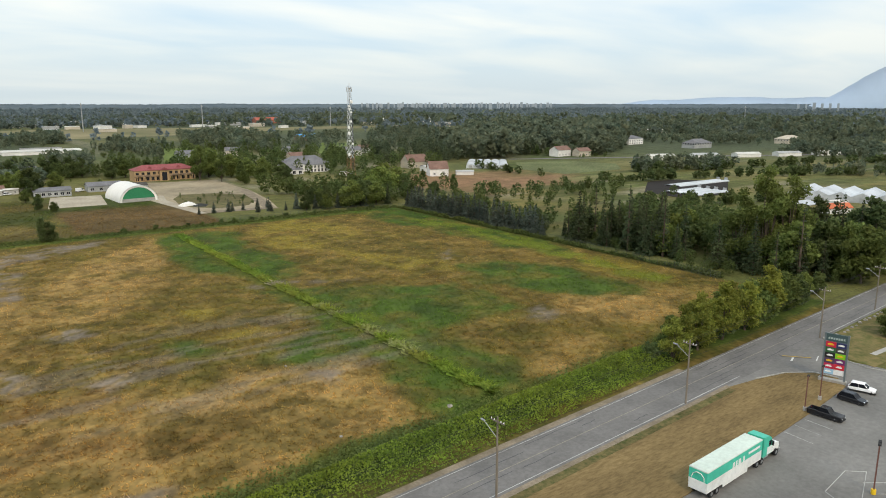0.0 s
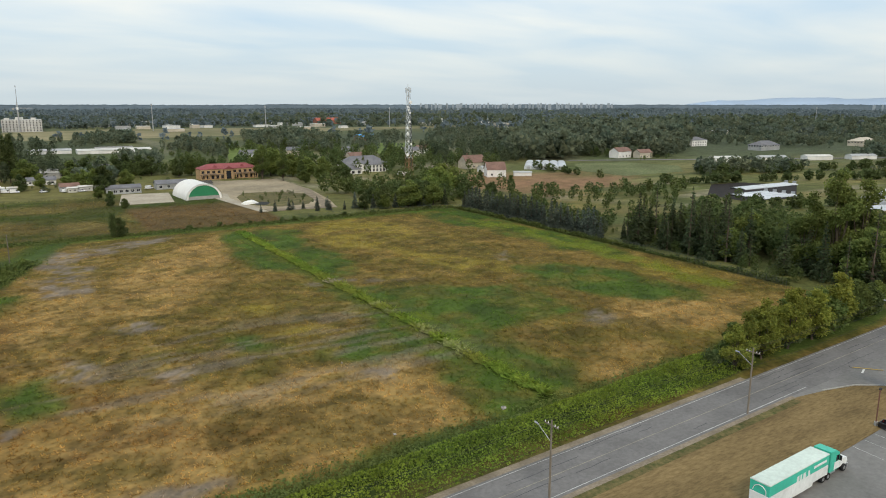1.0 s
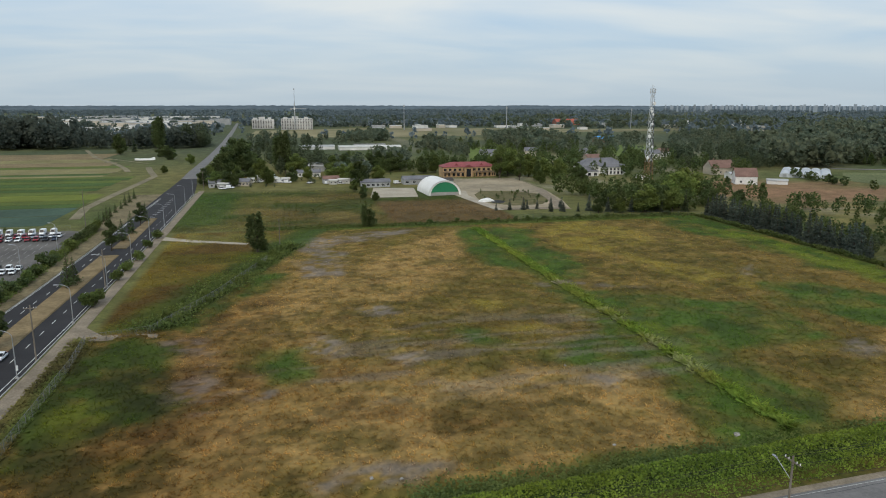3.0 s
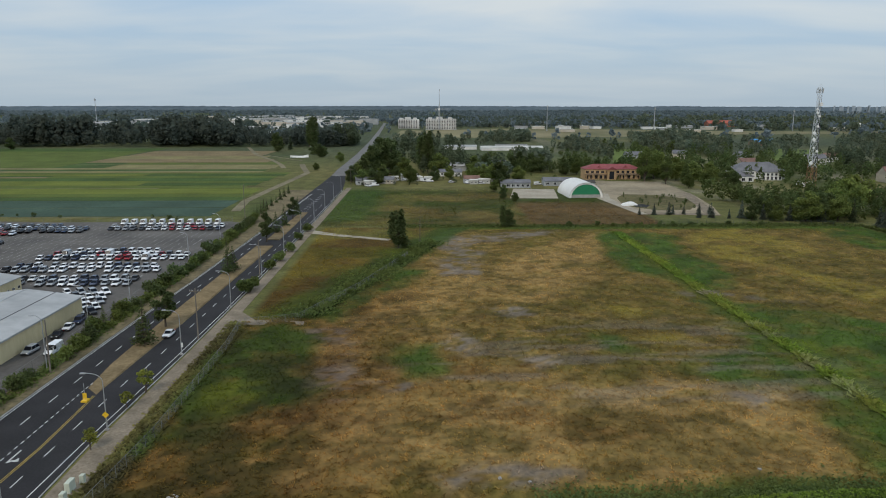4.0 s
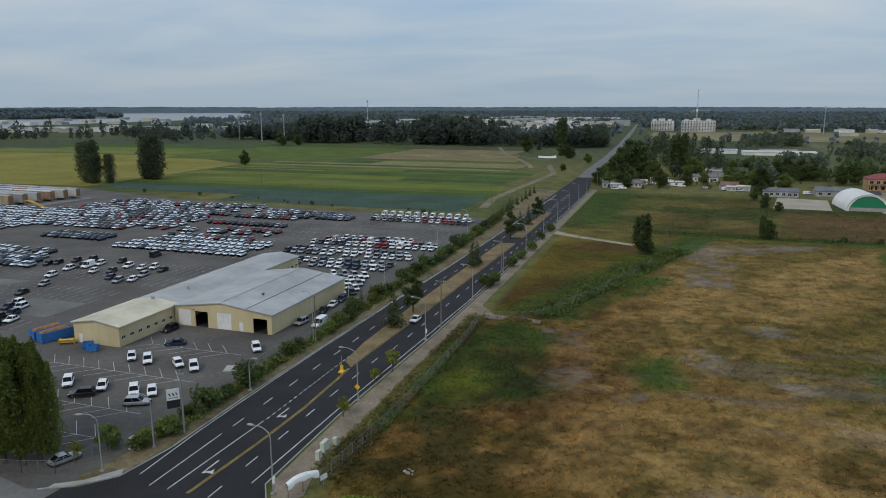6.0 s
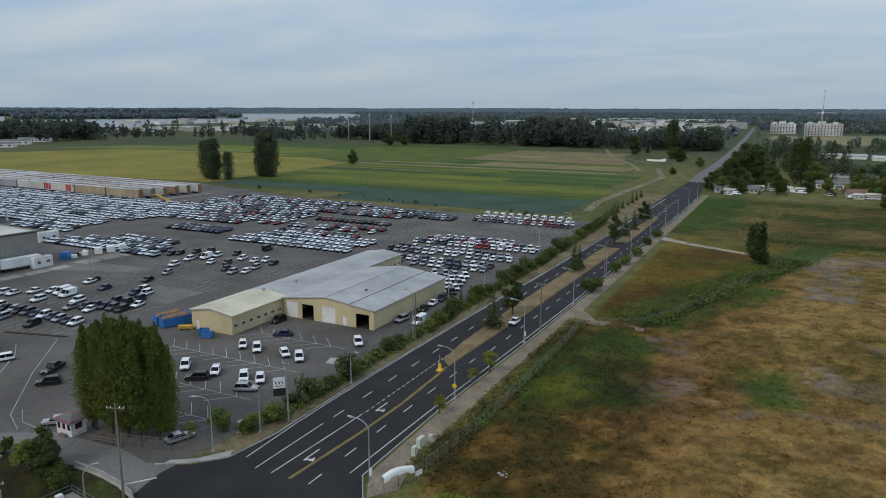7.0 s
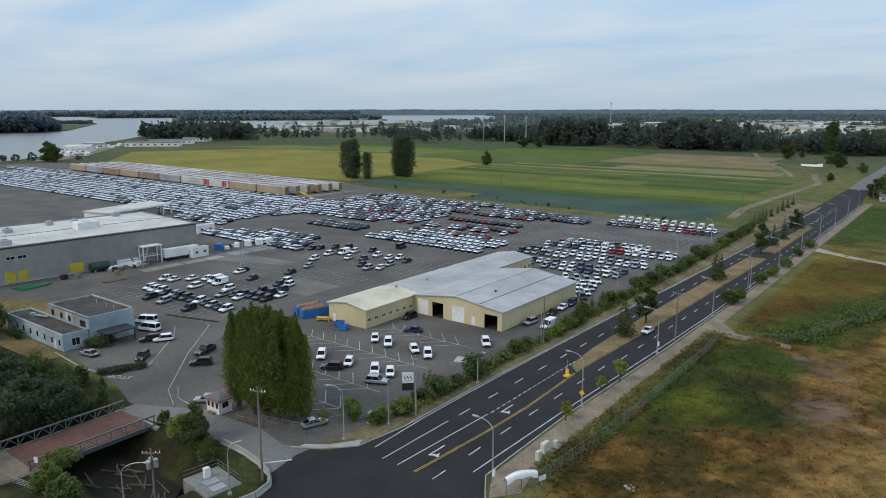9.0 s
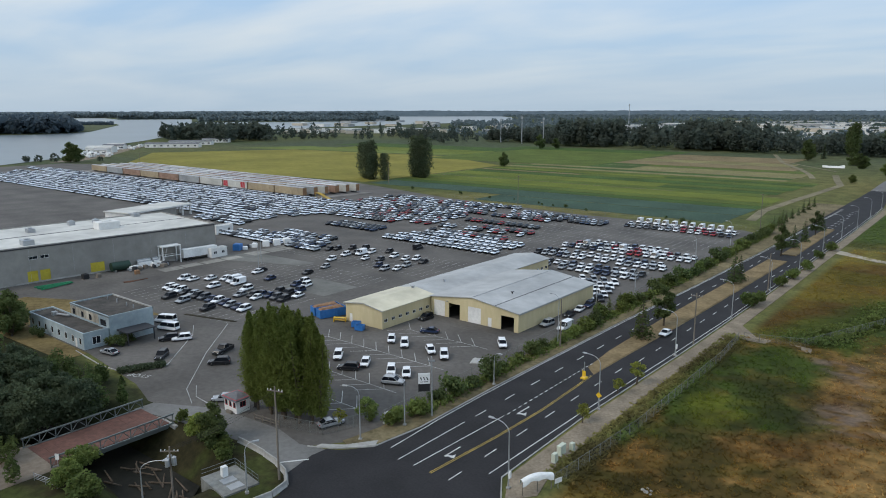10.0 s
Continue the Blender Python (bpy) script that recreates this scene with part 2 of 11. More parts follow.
def rows_material(name, c1, c2, spacing, scale=0.6, along="X", stain=0.2):
    """Crop rows: furrows at an even spacing, broken by noise."""
    m = surface(name, c1, c2, scale, 0.95, bump=0.3, stain=stain, large=0.06)
    n, l = m.node_tree.nodes, m.node_tree.links
    wave = n.new("ShaderNodeTexWave")
    wave.wave_type, wave.bands_direction = "BANDS", "Y" if along == "X" else "X"
    wave.inputs["Scale"].default_value = 0.314 / spacing
    wave.inputs["Distortion"].default_value, wave.inputs["Detail"].default_value = 1.2, 2.0
    l.new(n.new("ShaderNodeNewGeometry").outputs["Position"], wave.inputs["Vector"])
    b = n["Principled BSDF"]
    old = b.inputs["Base Color"].links[0].from_socket
    mix = n.new("ShaderNodeMix")
    mix.data_type, mix.blend_type = "RGBA", "MULTIPLY"
    rng = n.new("ShaderNodeMapRange")
    rng.inputs["To Min"].default_value, rng.inputs["To Max"].default_value = 0.72, 1.1
    l.new(wave.outputs["Fac"], rng.inputs["Value"])
    mix.inputs["Factor"].default_value = 1.0
    l.new(old, mix.inputs["A"])
    l.new(rng.outputs[0], mix.inputs["B"])
    l.new(mix.outputs["Result"], b.inputs["Base Color"])
    return m


GROUND = surface("ground_vegetation", (0.62, 0.66, 0.66), (1.3, 1.28, 1.2), 0.9, 0.95, bump=0.6, large=0.12, stain=0.28, pigment=True, specular=0.1)
TUFTS = surface("grass_blades", (0.85, 0.85, 0.85), (1.15, 1.15, 1.12), 2.0, 0.9, stain=0.1, pigment=True, island=0.18, specular=0.1)
see_through(TUFTS, TUFTS.node_tree.nodes["Principled BSDF"].inputs["Base Color"].links[0].from_socket, 0.6)
ASPHALT_NEW = surface("new_asphalt", (0.0185, 0.0175, 0.0185), (0.03, 0.0285, 0.03), 3.0, 0.9, bump=0.2, large=0.05, stain=0.25, specular=0.3)
ASPHALT_OLD = surface("worn_asphalt", (0.128, 0.122, 0.118), (0.178, 0.17, 0.162), 1.5, 0.9, bump=0.3, large=0.08, stain=0.22)
ASPHALT_YARD = surface("yard_asphalt", (0.086, 0.077, 0.068), (0.122, 0.111, 0.1), 0.9, 0.9, bump=0.2, large=0.07, stain=0.3)
ASPHALT_SHOP = surface("shop_asphalt", (0.148, 0.143, 0.134), (0.198, 0.192, 0.18), 1.2, 0.9, bump=0.2, large=0.07, stain=0.22)
CONCRETE = surface("concrete", (0.3, 0.29, 0.27), (0.4, 0.39, 0.36), 2.0, 0.9, bump=0.2, stain=0.25)
GRAVEL = surface("gravel_path", (0.18, 0.145, 0.105), (0.28, 0.23, 0.17), 2.2, 0.95, bump=0.6, stain=0.25)
SAND = surface("pale_sand", (0.33, 0.285, 0.22), (0.43, 0.38, 0.3), 0.8, 0.95, bump=0.2, stain=0.15)
LAWN_DRY = surface("dry_lawn", (0.13, 0.09, 0.04), (0.235, 0.165, 0.078), 1.6, 0.95, bump=0.6, large=0.07, stain=0.32, stretch=(0.45, 1.6, 1))
MEDIAN_SOIL = surface("bark_mulch", (0.16, 0.115, 0.06), (0.27, 0.2, 0.11), 1.6, 0.95, bump=0.5, stain=0.25)
WHITE_LINE = plain("road_paint_white", (0.58, 0.58, 0.56), 0.7, stain=0.2, scale=4)
WORN_LINE = plain("worn_paint_white", (0.42, 0.42, 0.4), 0.8, stain=0.35, scale=1.2)
YELLOW_LINE = plain("road_paint_yellow", (0.42, 0.29, 0.06), 0.7, stain=0.25, scale=3)
WATER = surface("river_water", (0.12, 0.15, 0.165), (0.15, 0.18, 0.195), 0.05, 0.3, stain=0.1, specular=0.4)
CREEK = surface("muddy_water", (0.012, 0.012, 0.009), (0.024, 0.022, 0.016), 0.6, 0.6, stain=0.3, specular=0.1)
GALV = plain("galvanised_steel", (0.42, 0.43, 0.44), 0.5, 0.6, stain=0.15)
DARK_STEEL = plain("dark_steel", (0.06, 0.06, 0.065), 0.5, 0.5)
POLE_WOOD = surface("weathered_pole_wood", (0.14, 0.115, 0.09), (0.23, 0.2, 0.165), 3.0, 0.9, stretch=(1, 1, 0.15), stain=0.2)
BARK = surface("bark", (0.07, 0.055, 0.04), (0.14, 0.11, 0.085), 4.0, 0.95, bump=0.6, stretch=(1, 1, 0.2))
WHITE_PAINT = plain("white_paint", (0.78, 0.78, 0.76), 0.55)
GLASS_DARK = plain("dark_window_glass", (0.016, 0.019, 0.024), 0.12, stain=0.0, specular=0.28)
BLACK = plain("black_rubber", (0.018, 0.018, 0.019), 0.8)
YELLOW_SIGN = plain("yellow_sign", (0.75, 0.47, 0.03), 0.5, stain=0.1)
BLUE_STEEL = plain("blue_skip_paint", (0.03, 0.16, 0.42), 0.5, stain=0.2)
RED_PAINT = plain("red_paint", (0.42, 0.03, 0.04), 0.5)
CHAIN = plain("fence_wire", (0.2, 0.21, 0.195), 0.6, 0.3)
CHAIN_DARK = plain("dark_fence_wire", (0.06, 0.075, 0.06), 0.7)
LEAF_MIX = foliage("broad_leaves", (0.056, 0.088, 0.026), (0.115, 0.148, 0.046), 0.3, 0.22, gain=1.5)
LEAF_DARK = foliage("dark_leaves", (0.036, 0.06, 0.022), (0.078, 0.103, 0.042), 0.25, 0.22, gain=1.6)
LEAF_WARM = foliage("turning_leaves", (0.075, 0.098, 0.02), (0.165, 0.17, 0.036), 0.25, 0.3, gain=1.75)
LEAF_POPLAR = foliage("poplar_leaves", (0.06, 0.088, 0.02), (0.1, 0.128, 0.036), 0.06, 0.14, 0.45, 0.4, 1.62)
LEAF_WILLOW = foliage("willow_leaves", (0.09, 0.14, 0.04), (0.17, 0.21, 0.06))
NEEDLE = foliage("conifer_needles", (0.03, 0.052, 0.028), (0.074, 0.1, 0.05))
NEEDLE_BLUE = foliage("blue_spruce_needles", (0.04, 0.06, 0.05), (0.095, 0.125, 0.11))
HEDGE_LEAF = foliage("bramble_leaves", (0.085, 0.14, 0.02), (0.18, 0.245, 0.042), 0.1, 0.35, gain=1.35)
# distance haze is mixed into these leaf colours: paler and bluer than leaves
HAZY_LEAF = foliage("blue_green_far_leaves", (0.125, 0.165, 0.182), (0.16, 0.2, 0.21), 0.1, 0.14, 0.45, 0.12, 1.12)
LEAF_COOL = foliage("cool_dark_leaves", (0.05, 0.072, 0.042), (0.085, 0.11, 0.064), 0.1, 0.2, 0.45, 0.4, 1.25)
# dark copse green, lifted and blued in the colour to suggest haze
LEAF_COPSE_HAZE = foliage("copse_leaves", (0.06, 0.08, 0.068), (0.096, 0.118, 0.096), 0.1, 0.15, 0.5, 0.3, 1.1)
LEAF_GARDEN = foliage("garden_leaves", (0.05, 0.08, 0.028), (0.1, 0.135, 0.048), 0.2, 0.24, 0.48, 0.5, 1.2)
# light bluish haze of the middle distance is part of this leaf colour
LEAF_MID_HAZE = foliage("middle_woods_leaves", (0.066, 0.092, 0.064), (0.12, 0.152, 0.108), 0.1, 0.34, 0.5, 0.6, 1.38)
# greens brightened and greyed here as haze would do far off
FAR_HAZE_LEAF = foliage("far_woods_leaves", (0.09, 0.122, 0.105), (0.135, 0.17, 0.14), 0.1, 0.15, 0.5, 0.3, 1.1)


# ---- ground ----
def lattice(ix, iy, seed):
    h = (ix * 374761393 + iy * 668265263 + seed * 69069) & 0x7FFFFFFF
    h = ((h ^ (h >> 13)) * 1274126177) & 0x7FFFFFFF
    return ((h ^ (h >> 16)) & 0xFFFF) / 65535.0


def value_noise(x, y, seed=0):
    x, y = np.asarray(x, float), np.asarray(y, float)
    ix, iy = np.floor(x).astype(np.int64), np.floor(y).astype(np.int64)
    fx, fy = x - ix, y - iy
    fx, fy = fx * fx * (3 - 2 * fx), fy * fy * (3 - 2 * fy)
    a, b = lattice(ix, iy, seed), lattice(ix + 1, iy, seed)
    c, d = lattice(ix, iy + 1, seed), lattice(ix + 1, iy + 1, seed)
    return (a * (1 - fx) + b * fx) * (1 - fy) + (c * (1 - fx) + d * fx) * fy


def clouds(x, y, size, seed=0, octaves=4):
    total, amp, norm = 0, 1.0, 0
    for k in range(octaves):
        total = total + amp * value_noise(np.asarray(x) / size * 2**k, np.asarray(y) / size * 2**k, seed + 17 * k)
        norm += amp
        amp *= 0.55
    return total / norm


def soft(a, b, x):
    t = np.clip((x - a) / (b - a), 0, 1)
    return t * t * (3 - 2 * t)


TAN, GREEN = (0.285, 0.21, 0.11), (0.055, 0.097, 0.017)
LIME, YELLOW, GREY, BROWN = (0.125, 0.15, 0.02), (0.22, 0.17, 0.034), (0.19, 0.155, 0.13), (0.12, 0.072, 0.034)
MEADOW, WEED = (0.122, 0.12, 0.043), (0.075, 0.092, 0.03)

# patches of the waste field: outlines of what grows in them
GREEN_BEDS = [
    [(75, 176), (94, 167), (114, 151), (121, 137), (114, 126), (101, 125), (90, 121), (86, 108), (88, 97), (84, 90), (78, 89), (76, 94), (77, 107), (77, 122), (77, 141), (76, 163)],
    [(68, 182), (75, 176), (75, 155), (74, 131), (74, 117), (75, 99), (77, 86), (72, 86), (64, 91), (62, 98), (67, 109), (67, 119), (58, 121), (53, 125), (54, 136), (63, 139), (68, 145), (69, 162)],
    [(80, 278), (97, 269), (91, 233), (91, 208), (85, 193), (77, 187), (75, 201), (76, 227)],
    [(71, 280), (79, 275), (74, 228), (72, 196), (65, 201), (61, 227)],
    [(37, 148), (43, 148), (44, 139), (38, 136), (36, 141)],
    [(157, 286), (185, 291), (182, 250), (182, 204), (180, 170), (171, 160), (164, 184), (162, 230), (156, 255)],
    [(133, 170), (147, 164), (155, 146), (154, 127), (150, 116), (139, 120), (129, 131), (125, 149)],
    [(-8, 136), (0, 141), (6, 133), (5, 127), (-4, 125)],
    [(-46, 157), (-26, 153), (-24, 142), (-25, 131), (-18, 121), (-22, 112), (-33, 106), (-41, 97), (-44, 112)],
    [(-29, 170), (-17, 192), (-4, 221), (2, 213), (-12, 183), (-22, 162)],
]
YELLOW_BEDS = [
    [(111, 275), (126, 285), (138, 262), (137, 237), (121, 229), (106, 215), (98, 228), (98, 254)],
    [(113, 227), (120, 211), (124, 192), (132, 178), (127, 168), (114, 169), (111, 189), (105, 200)],
    [(137, 155), (142, 145), (145, 134), (139, 130), (135, 139), (132, 146)],
    [(47, 172), (53, 170), (53, 163), (48, 162), (45, 166)],
    [(47, 151), (56, 148), (54, 141), (47, 144)],
    [(170, 163), (176, 153), (174, 135), (164, 132), (162, 145)],
]
LIME_BEDS = [
    [(170, 259), (176, 233), (180, 202), (177, 169), (174, 142), (171, 123), (165, 121), (162, 141), (166, 164), (169, 196), (166, 228)],
    [(-41, 114), (-38, 126), (-29, 124), (-27, 116), (-34, 107)],
    [(78, 149), (83, 142), (80, 122), (80, 108), (80, 91), (78, 90), (76, 102), (75, 120), (75, 133)],
]
TAN_BEDS = [
    [(5, 127), (22, 127), (45, 120), (60, 115), (63, 103), (59, 94), (53, 87), (45, 85), (35, 85), (27, 86), (18, 90), (3, 100)],
    [(-17, 110), (-7, 118), (11, 121), (33, 121), (49, 120), (62, 113), (63, 98), (54, 90), (40, 85), (23, 85), (8, 89), (-9, 90), (-22, 90), (-26, 93), (-16, 100)],
    [(11, 193), (20, 211), (35, 217), (64, 255), (58, 225), (43, 205), (24, 183), (16, 177), (9, 173)],
    [(-9, 177), (9, 197), (41, 252), (65, 271), (64, 248), (51, 205), (32, 180), (14, 177), (5, 165), (-13, 159)],
    [(89, 92), (100, 94), (115, 96), (111, 90), (91, 86), (83, 85)],
    [(134, 124), (160, 114), (177, 107), (153, 106), (133, 101), (120, 106), (122, 116)],
    [(134, 263), (142, 249), (131, 235), (128, 247)],
    [(-33, 146), (-24, 149), (-13, 151), (-10, 136), (-18, 134), (-20, 116), (-25, 124)],
]
BROWN_BEDS = [
    [(-33, 118), (-26, 125), (-18, 115), (-17, 107), (-25, 101), (-32, 104)],
    [(-26, 125), (-18, 135), (2, 134), (21, 131), (18, 125), (1, 120), (-14, 111)],
    [(4, 117), (19, 113), (36, 105), (33, 96), (20, 99), (4, 107)],
    [(49, 333), (86, 327), (77, 301), (45, 306)],
]
GREY_BEDS = [
    [(17, 270), (33, 275), (48, 279), (46, 268), (33, 264), (17, 254)],
    [(13, 225), (18, 220), (15, 204), (12, 203)],
    [(69, 184), (88, 181), (101, 174), (99, 171), (76, 177)],
    [(138, 190), (144, 192), (140, 180), (133, 179)],
    [(113, 120), (119, 121), (116, 114), (109, 114)],
    [(7, 149), (10, 146), (9, 138), (6, 139)],
    [(19, 135), (29, 135), (37, 134), (36, 131), (23, 131), (19, 133)],
    [(55, 115), (59, 114), (57, 112)],
    [(-2, 257), (6, 270), (22, 273), (26, 265), (12, 246), (21, 238), (14, 212), (5, 204), (2, 221), (8, 237)],
    [(2, 144), (9, 147), (10, 141), (4, 139)],
    [(-25, 153), (-18, 152), (-13, 140), (-20, 143)],
    [(-20, 129), (-14, 131), (-12, 122), (-18, 122)],
    [(2, 89), (13, 91), (21, 90), (20, 89), (11, 87), (3, 85)],
    [(15, 170), (25, 169), (24, 164), (16, 164)],
    [(-7, 121), (-3, 122), (-4, 117)],
]
PLOUGHED = [(231, 360), (278, 433), (302, 401), (348, 393), (355, 342), (326, 309), (275, 310), (248, 298), (243, 333)]
STRAW_BEDS = [[(248, 298), (275, 310), (291, 298), (234, 243), (217, 244)], [(457, 329), (491, 304), (480, 250), (468, 185), (438, 173), (427, 208), (426, 263), (422, 313)]]
MOWN = [(598, 495), (631, 449), (693, 363), (659, 263), (618, 247), (624, 327), (543, 363), (465, 385)]
DRY_FAR_AT = [(-14, 342, 17, 15), (25, 323, 13, 10), (53, 335, 18, 14), (80, 330, 18, 16), (-31, 268, 8, 12), (-36, 240, 9, 16), (10, 380, 20, 12)]


def blend(col, target, amount):
    return col * (1 - amount[..., None]) + np.array(target) * amount[..., None]


def patch_weight(x, y, where, ragged=0.55, seed=3):
    best = np.zeros_like(x)
    rag = (clouds(x, y, 9, seed, 4) - 0.5) * 2 * ragged
    for cx, cy, rx, ry in where:
        d = np.sqrt(((x - cx) / rx) ** 2 + ((y - cy) / ry) ** 2) + rag
        best = np.maximum(best, 1 - soft(0.65, 1.1, d))
    return best


def inside(x, y, outline):
    """Metres inside an outline (negative: outside)."""
    away, odd = np.full(x.shape, 1e9), np.zeros(x.shape, bool)
    for (x0, y0), (x1, y1) in zip(outline, outline[1:] + outline[:1]):
        dx, dy = x1 - x0, y1 - y0
        f = np.clip(((x - x0) * dx + (y - y0) * dy) / (dx * dx + dy * dy + 1e-9), 0, 1)
        away = np.minimum(away, np.hypot(x - x0 - f * dx, y - y0 - f * dy))
        if dy:
            odd ^= ((y0 > y) != (y1 > y)) & (x < dx * (y - y0) / dy + x0)
    return np.where(odd, away, -away)


def bed_weight(x, y, beds, edge=3.0, ragged=7.0, seed=3):
    """How fully a place lies in one of the beds, with ragged edges and gaps."""
    rag = (clouds(x, y, 11, seed, 4) - 0.5) * ragged * 2
    best = np.zeros_like(x)
    for bed in beds:
        best = np.maximum(best, soft(-edge, edge, inside(x, y, bed) + rag))
    return best


def ground_colour(x, y):
    """What grows at a place: its colour."""
    x, y = np.asarray(x, float), np.asarray(y, float)
    col = np.zeros(x.shape + (3,)) + np.array(MEADOW)
    col = blend(col, WEED, soft(0.4, 0.65, clouds(x, y, 70, 5)))
    col = blend(col, (0.17, 0.145, 0.055), soft(0.55, 0.7, clouds(x, y, 110, 9)) * 0.7)
    # the waste field between boulevard, side road and fence
    field = soft(-43, -41, x) * (1 - soft(181, 183, x)) * soft(70, 78, y) * (1 - soft(286, 291, y))
    c = np.zeros_like(col) + np.array((0.142, 0.112, 0.045))
    c = blend(c, (0.205, 0.143, 0.066), soft(0.38, 0.66, clouds(x, y, 22, 21)) * 0.7)
    c = blend(c, (0.105, 0.098, 0.031), soft(0.46, 0.64, clouds(x * 0.7, y * 1.3, 17, 33)) * 0.7)
    east = soft(2, 38, x + 14 * (clouds(x, y, 25, 36) - 0.5))
    c = blend(c, (0.104, 0.096, 0.032), east * (0.55 + 0.4 * soft(0.35, 0.6, clouds(x, y, 18, 35))))
    c = blend(c, (0.15, 0.118, 0.046), east * soft(0.5, 0.66, clouds(x, y * 1.3, 15, 37)) * 0.7)
    c = blend(c, TAN, bed_weight(x, y, TAN_BEDS, 5, 8, 2) * (0.45 + 0.5 * soft(0.35, 0.6, clouds(x, y, 9, 22))))
    c = blend(c, BROWN, bed_weight(x, y, BROWN_BEDS, 4, 8, 8) * 0.7)
    # growth differs from pace to pace: rusty dock, bleached straw, dark weeds
    c = blend(c, (0.105, 0.066, 0.033), soft(0.55, 0.7, clouds(x, y, 4.5, 45)) * 0.55 * (1 - 0.6 * east))
    c = blend(c, (0.045, 0.052, 0.018), soft(0.55, 0.68, clouds(x * 0.7, y * 1.4, 6.5, 47)) * 0.5)
    c = blend(c, (0.29, 0.215, 0.115), soft(0.56, 0.7, clouds(x * 0.8, y * 1.4, 4.0, 49)) * 0.55 * (1 - 0.5 * east))
    c = blend(c, (0.055, 0.046, 0.018), soft(0.52, 0.66, clouds(x, y, 2.2, 57, 2)) * 0.5)
    c = blend(c, (0.27, 0.195, 0.095), soft(0.56, 0.7, clouds(x * 1.3, y * 0.7, 1.7, 59, 2)) * 0.5 * (1 - 0.4 * east))
    c = c * np.array((1.09, 0.94, 0.66))
    c = blend(c, YELLOW, bed_weight(x, y, YELLOW_BEDS, 4, 7, 4) * 0.7 * soft(0.3, 0.5, clouds(x, y, 7, 24)))
    c = blend(c, GREEN, bed_weight(x, y, GREEN_BEDS, 3.5, 7, 6) * (0.45 + 0.5 * soft(0.35, 0.55, clouds(x, y, 8, 26))))
    c = blend(c, (0.03, 0.052, 0.014), bed_weight(x, y, GREEN_BEDS, 2.5, 6, 6) * soft(0.5, 0.64, clouds(x, y, 5, 25)) * 0.5)
    c = blend(c, (0.035, 0.042, 0.013), soft(0.42, 0.6, clouds(x, y, 6, 29)) * (1 - soft(-24, -16, x)) * (1 - soft(140, 150, y)) * 0.65)
    c = blend(c, LIME, bed_weight(x, y, LIME_BEDS, 2.5, 5, 10) * 0.75 * soft(0.3, 0.5, clouds(x, y, 6, 28)))
    # weedy old drain that runs up the field
    drain = np.abs(x - 77 + (y - 90) * 0.012 - 1.6 * (clouds(x, y, 30, 12) - 0.5))
    along = soft(86, 96, y) * (1 - soft(268, 282, y))
    c = blend(c, GREEN, (1 - soft(1.5, 6, drain)) * along * 0.6)
    c = blend(c, (0.11, 0.135, 0.022), (1 - soft(0.3, 1.3, drain)) * along * (0.25 + 0.5 * soft(0.4, 0.6, clouds(x, y, 14, 77))))
    # bare trodden silt: patches, and thin streaks across the middle
    c = blend(c, GREY, bed_weight(x, y, GREY_BEDS, 2.5, 5.5, 14) * 0.8 * soft(0.38, 0.54, clouds(x, y * 1.6, 3.2, 53)))
    streak = soft(0.58, 0.66, clouds(x * 0.35, y * 1.5, 5.5, 54, 3)) * soft(-24, -14, x) * (1 - soft(70, 90, x)) * soft(108, 116, y) * (1 - soft(150, 168, y))
    c = blend(c, GREY, streak * 0.35)
    wheel = np.abs(y - 137 + 0.1 * (x - 13) - 3 * (clouds(x, y, 22, 58) - 0.5))
    c = blend(c, GREY, (1 - soft(0.4, 1.3, wheel)) * soft(4, 14, x) * (1 - soft(58, 74, x)) * 0.4 * soft(0.3, 0.5, clouds(x, y, 6, 60)))
    c = blend(c, (0.05, 0.088, 0.019), (1 - soft(3.5, 7.5, np.abs(y - 81.5 - 0.045 * (x - 60)) + 5 * (clouds(x, y, 9, 55) - 0.5))) * soft(4, 24, x) * 0.9)
    c = blend(c, GREEN, (1 - soft(3, 8, np.abs(y - 289))) * 0.8)
    # wet hollow and brambles down the field's west side, then the meadow along the boulevard
    west = -30 + (y - 160) * 0.345
    c = blend(c, (0.115, 0.078, 0.022), (1 - soft(-2, 2, x - west)) * soft(160, 163, y))
    c = blend(c, (0.045, 0.08, 0.016), (1 - soft(3, 12, np.abs(x - west + 4 + 8 * (clouds(x, y, 10, 94) - 0.5)))) * soft(160, 166, y) * (1 - soft(-2, 2, x - west)) * 0.85)
    c = blend(c, LIME, (1 - soft(-4, 0, x - west)) * soft(160, 163, y) * soft(0.45, 0.62, clouds(x, y, 16, 97)) * 0.4)
    c = blend(c, YELLOW, (1 - soft(-4, 0, x - west)) * soft(160, 163, y) * soft(0.5, 0.62, clouds(x, y * 0.7, 13, 91)) * (1 - soft(-14, -6, x - west)) * 0.5)
    c = blend(c, (0.05, 0.082, 0.02), (1 - soft(1.5, 6.0, np.abs(x - west + 3 * (clouds(x, y, 8, 95) - 0.5)))) * soft(160, 166, y) * 0.9)
    # ranker, darker growth towards the boulevard
    rank = (1 - soft(-24, 6, x)) * (1 - soft(250, 275, y))
    c = c * np.array((0.74, 0.66, 0.62)) ** rank[..., None]
    col = col * (1 - field[..., None]) + c * field[..., None]
    # rough parcel behind the field
    far = soft(-46, -44, x) * (1 - soft(100, 104, x)) * soft(291, 295, y) * (1 - soft(405, 420, y))
    c = np.zeros_like(col) + np.array((0.075, 0.088, 0.024))
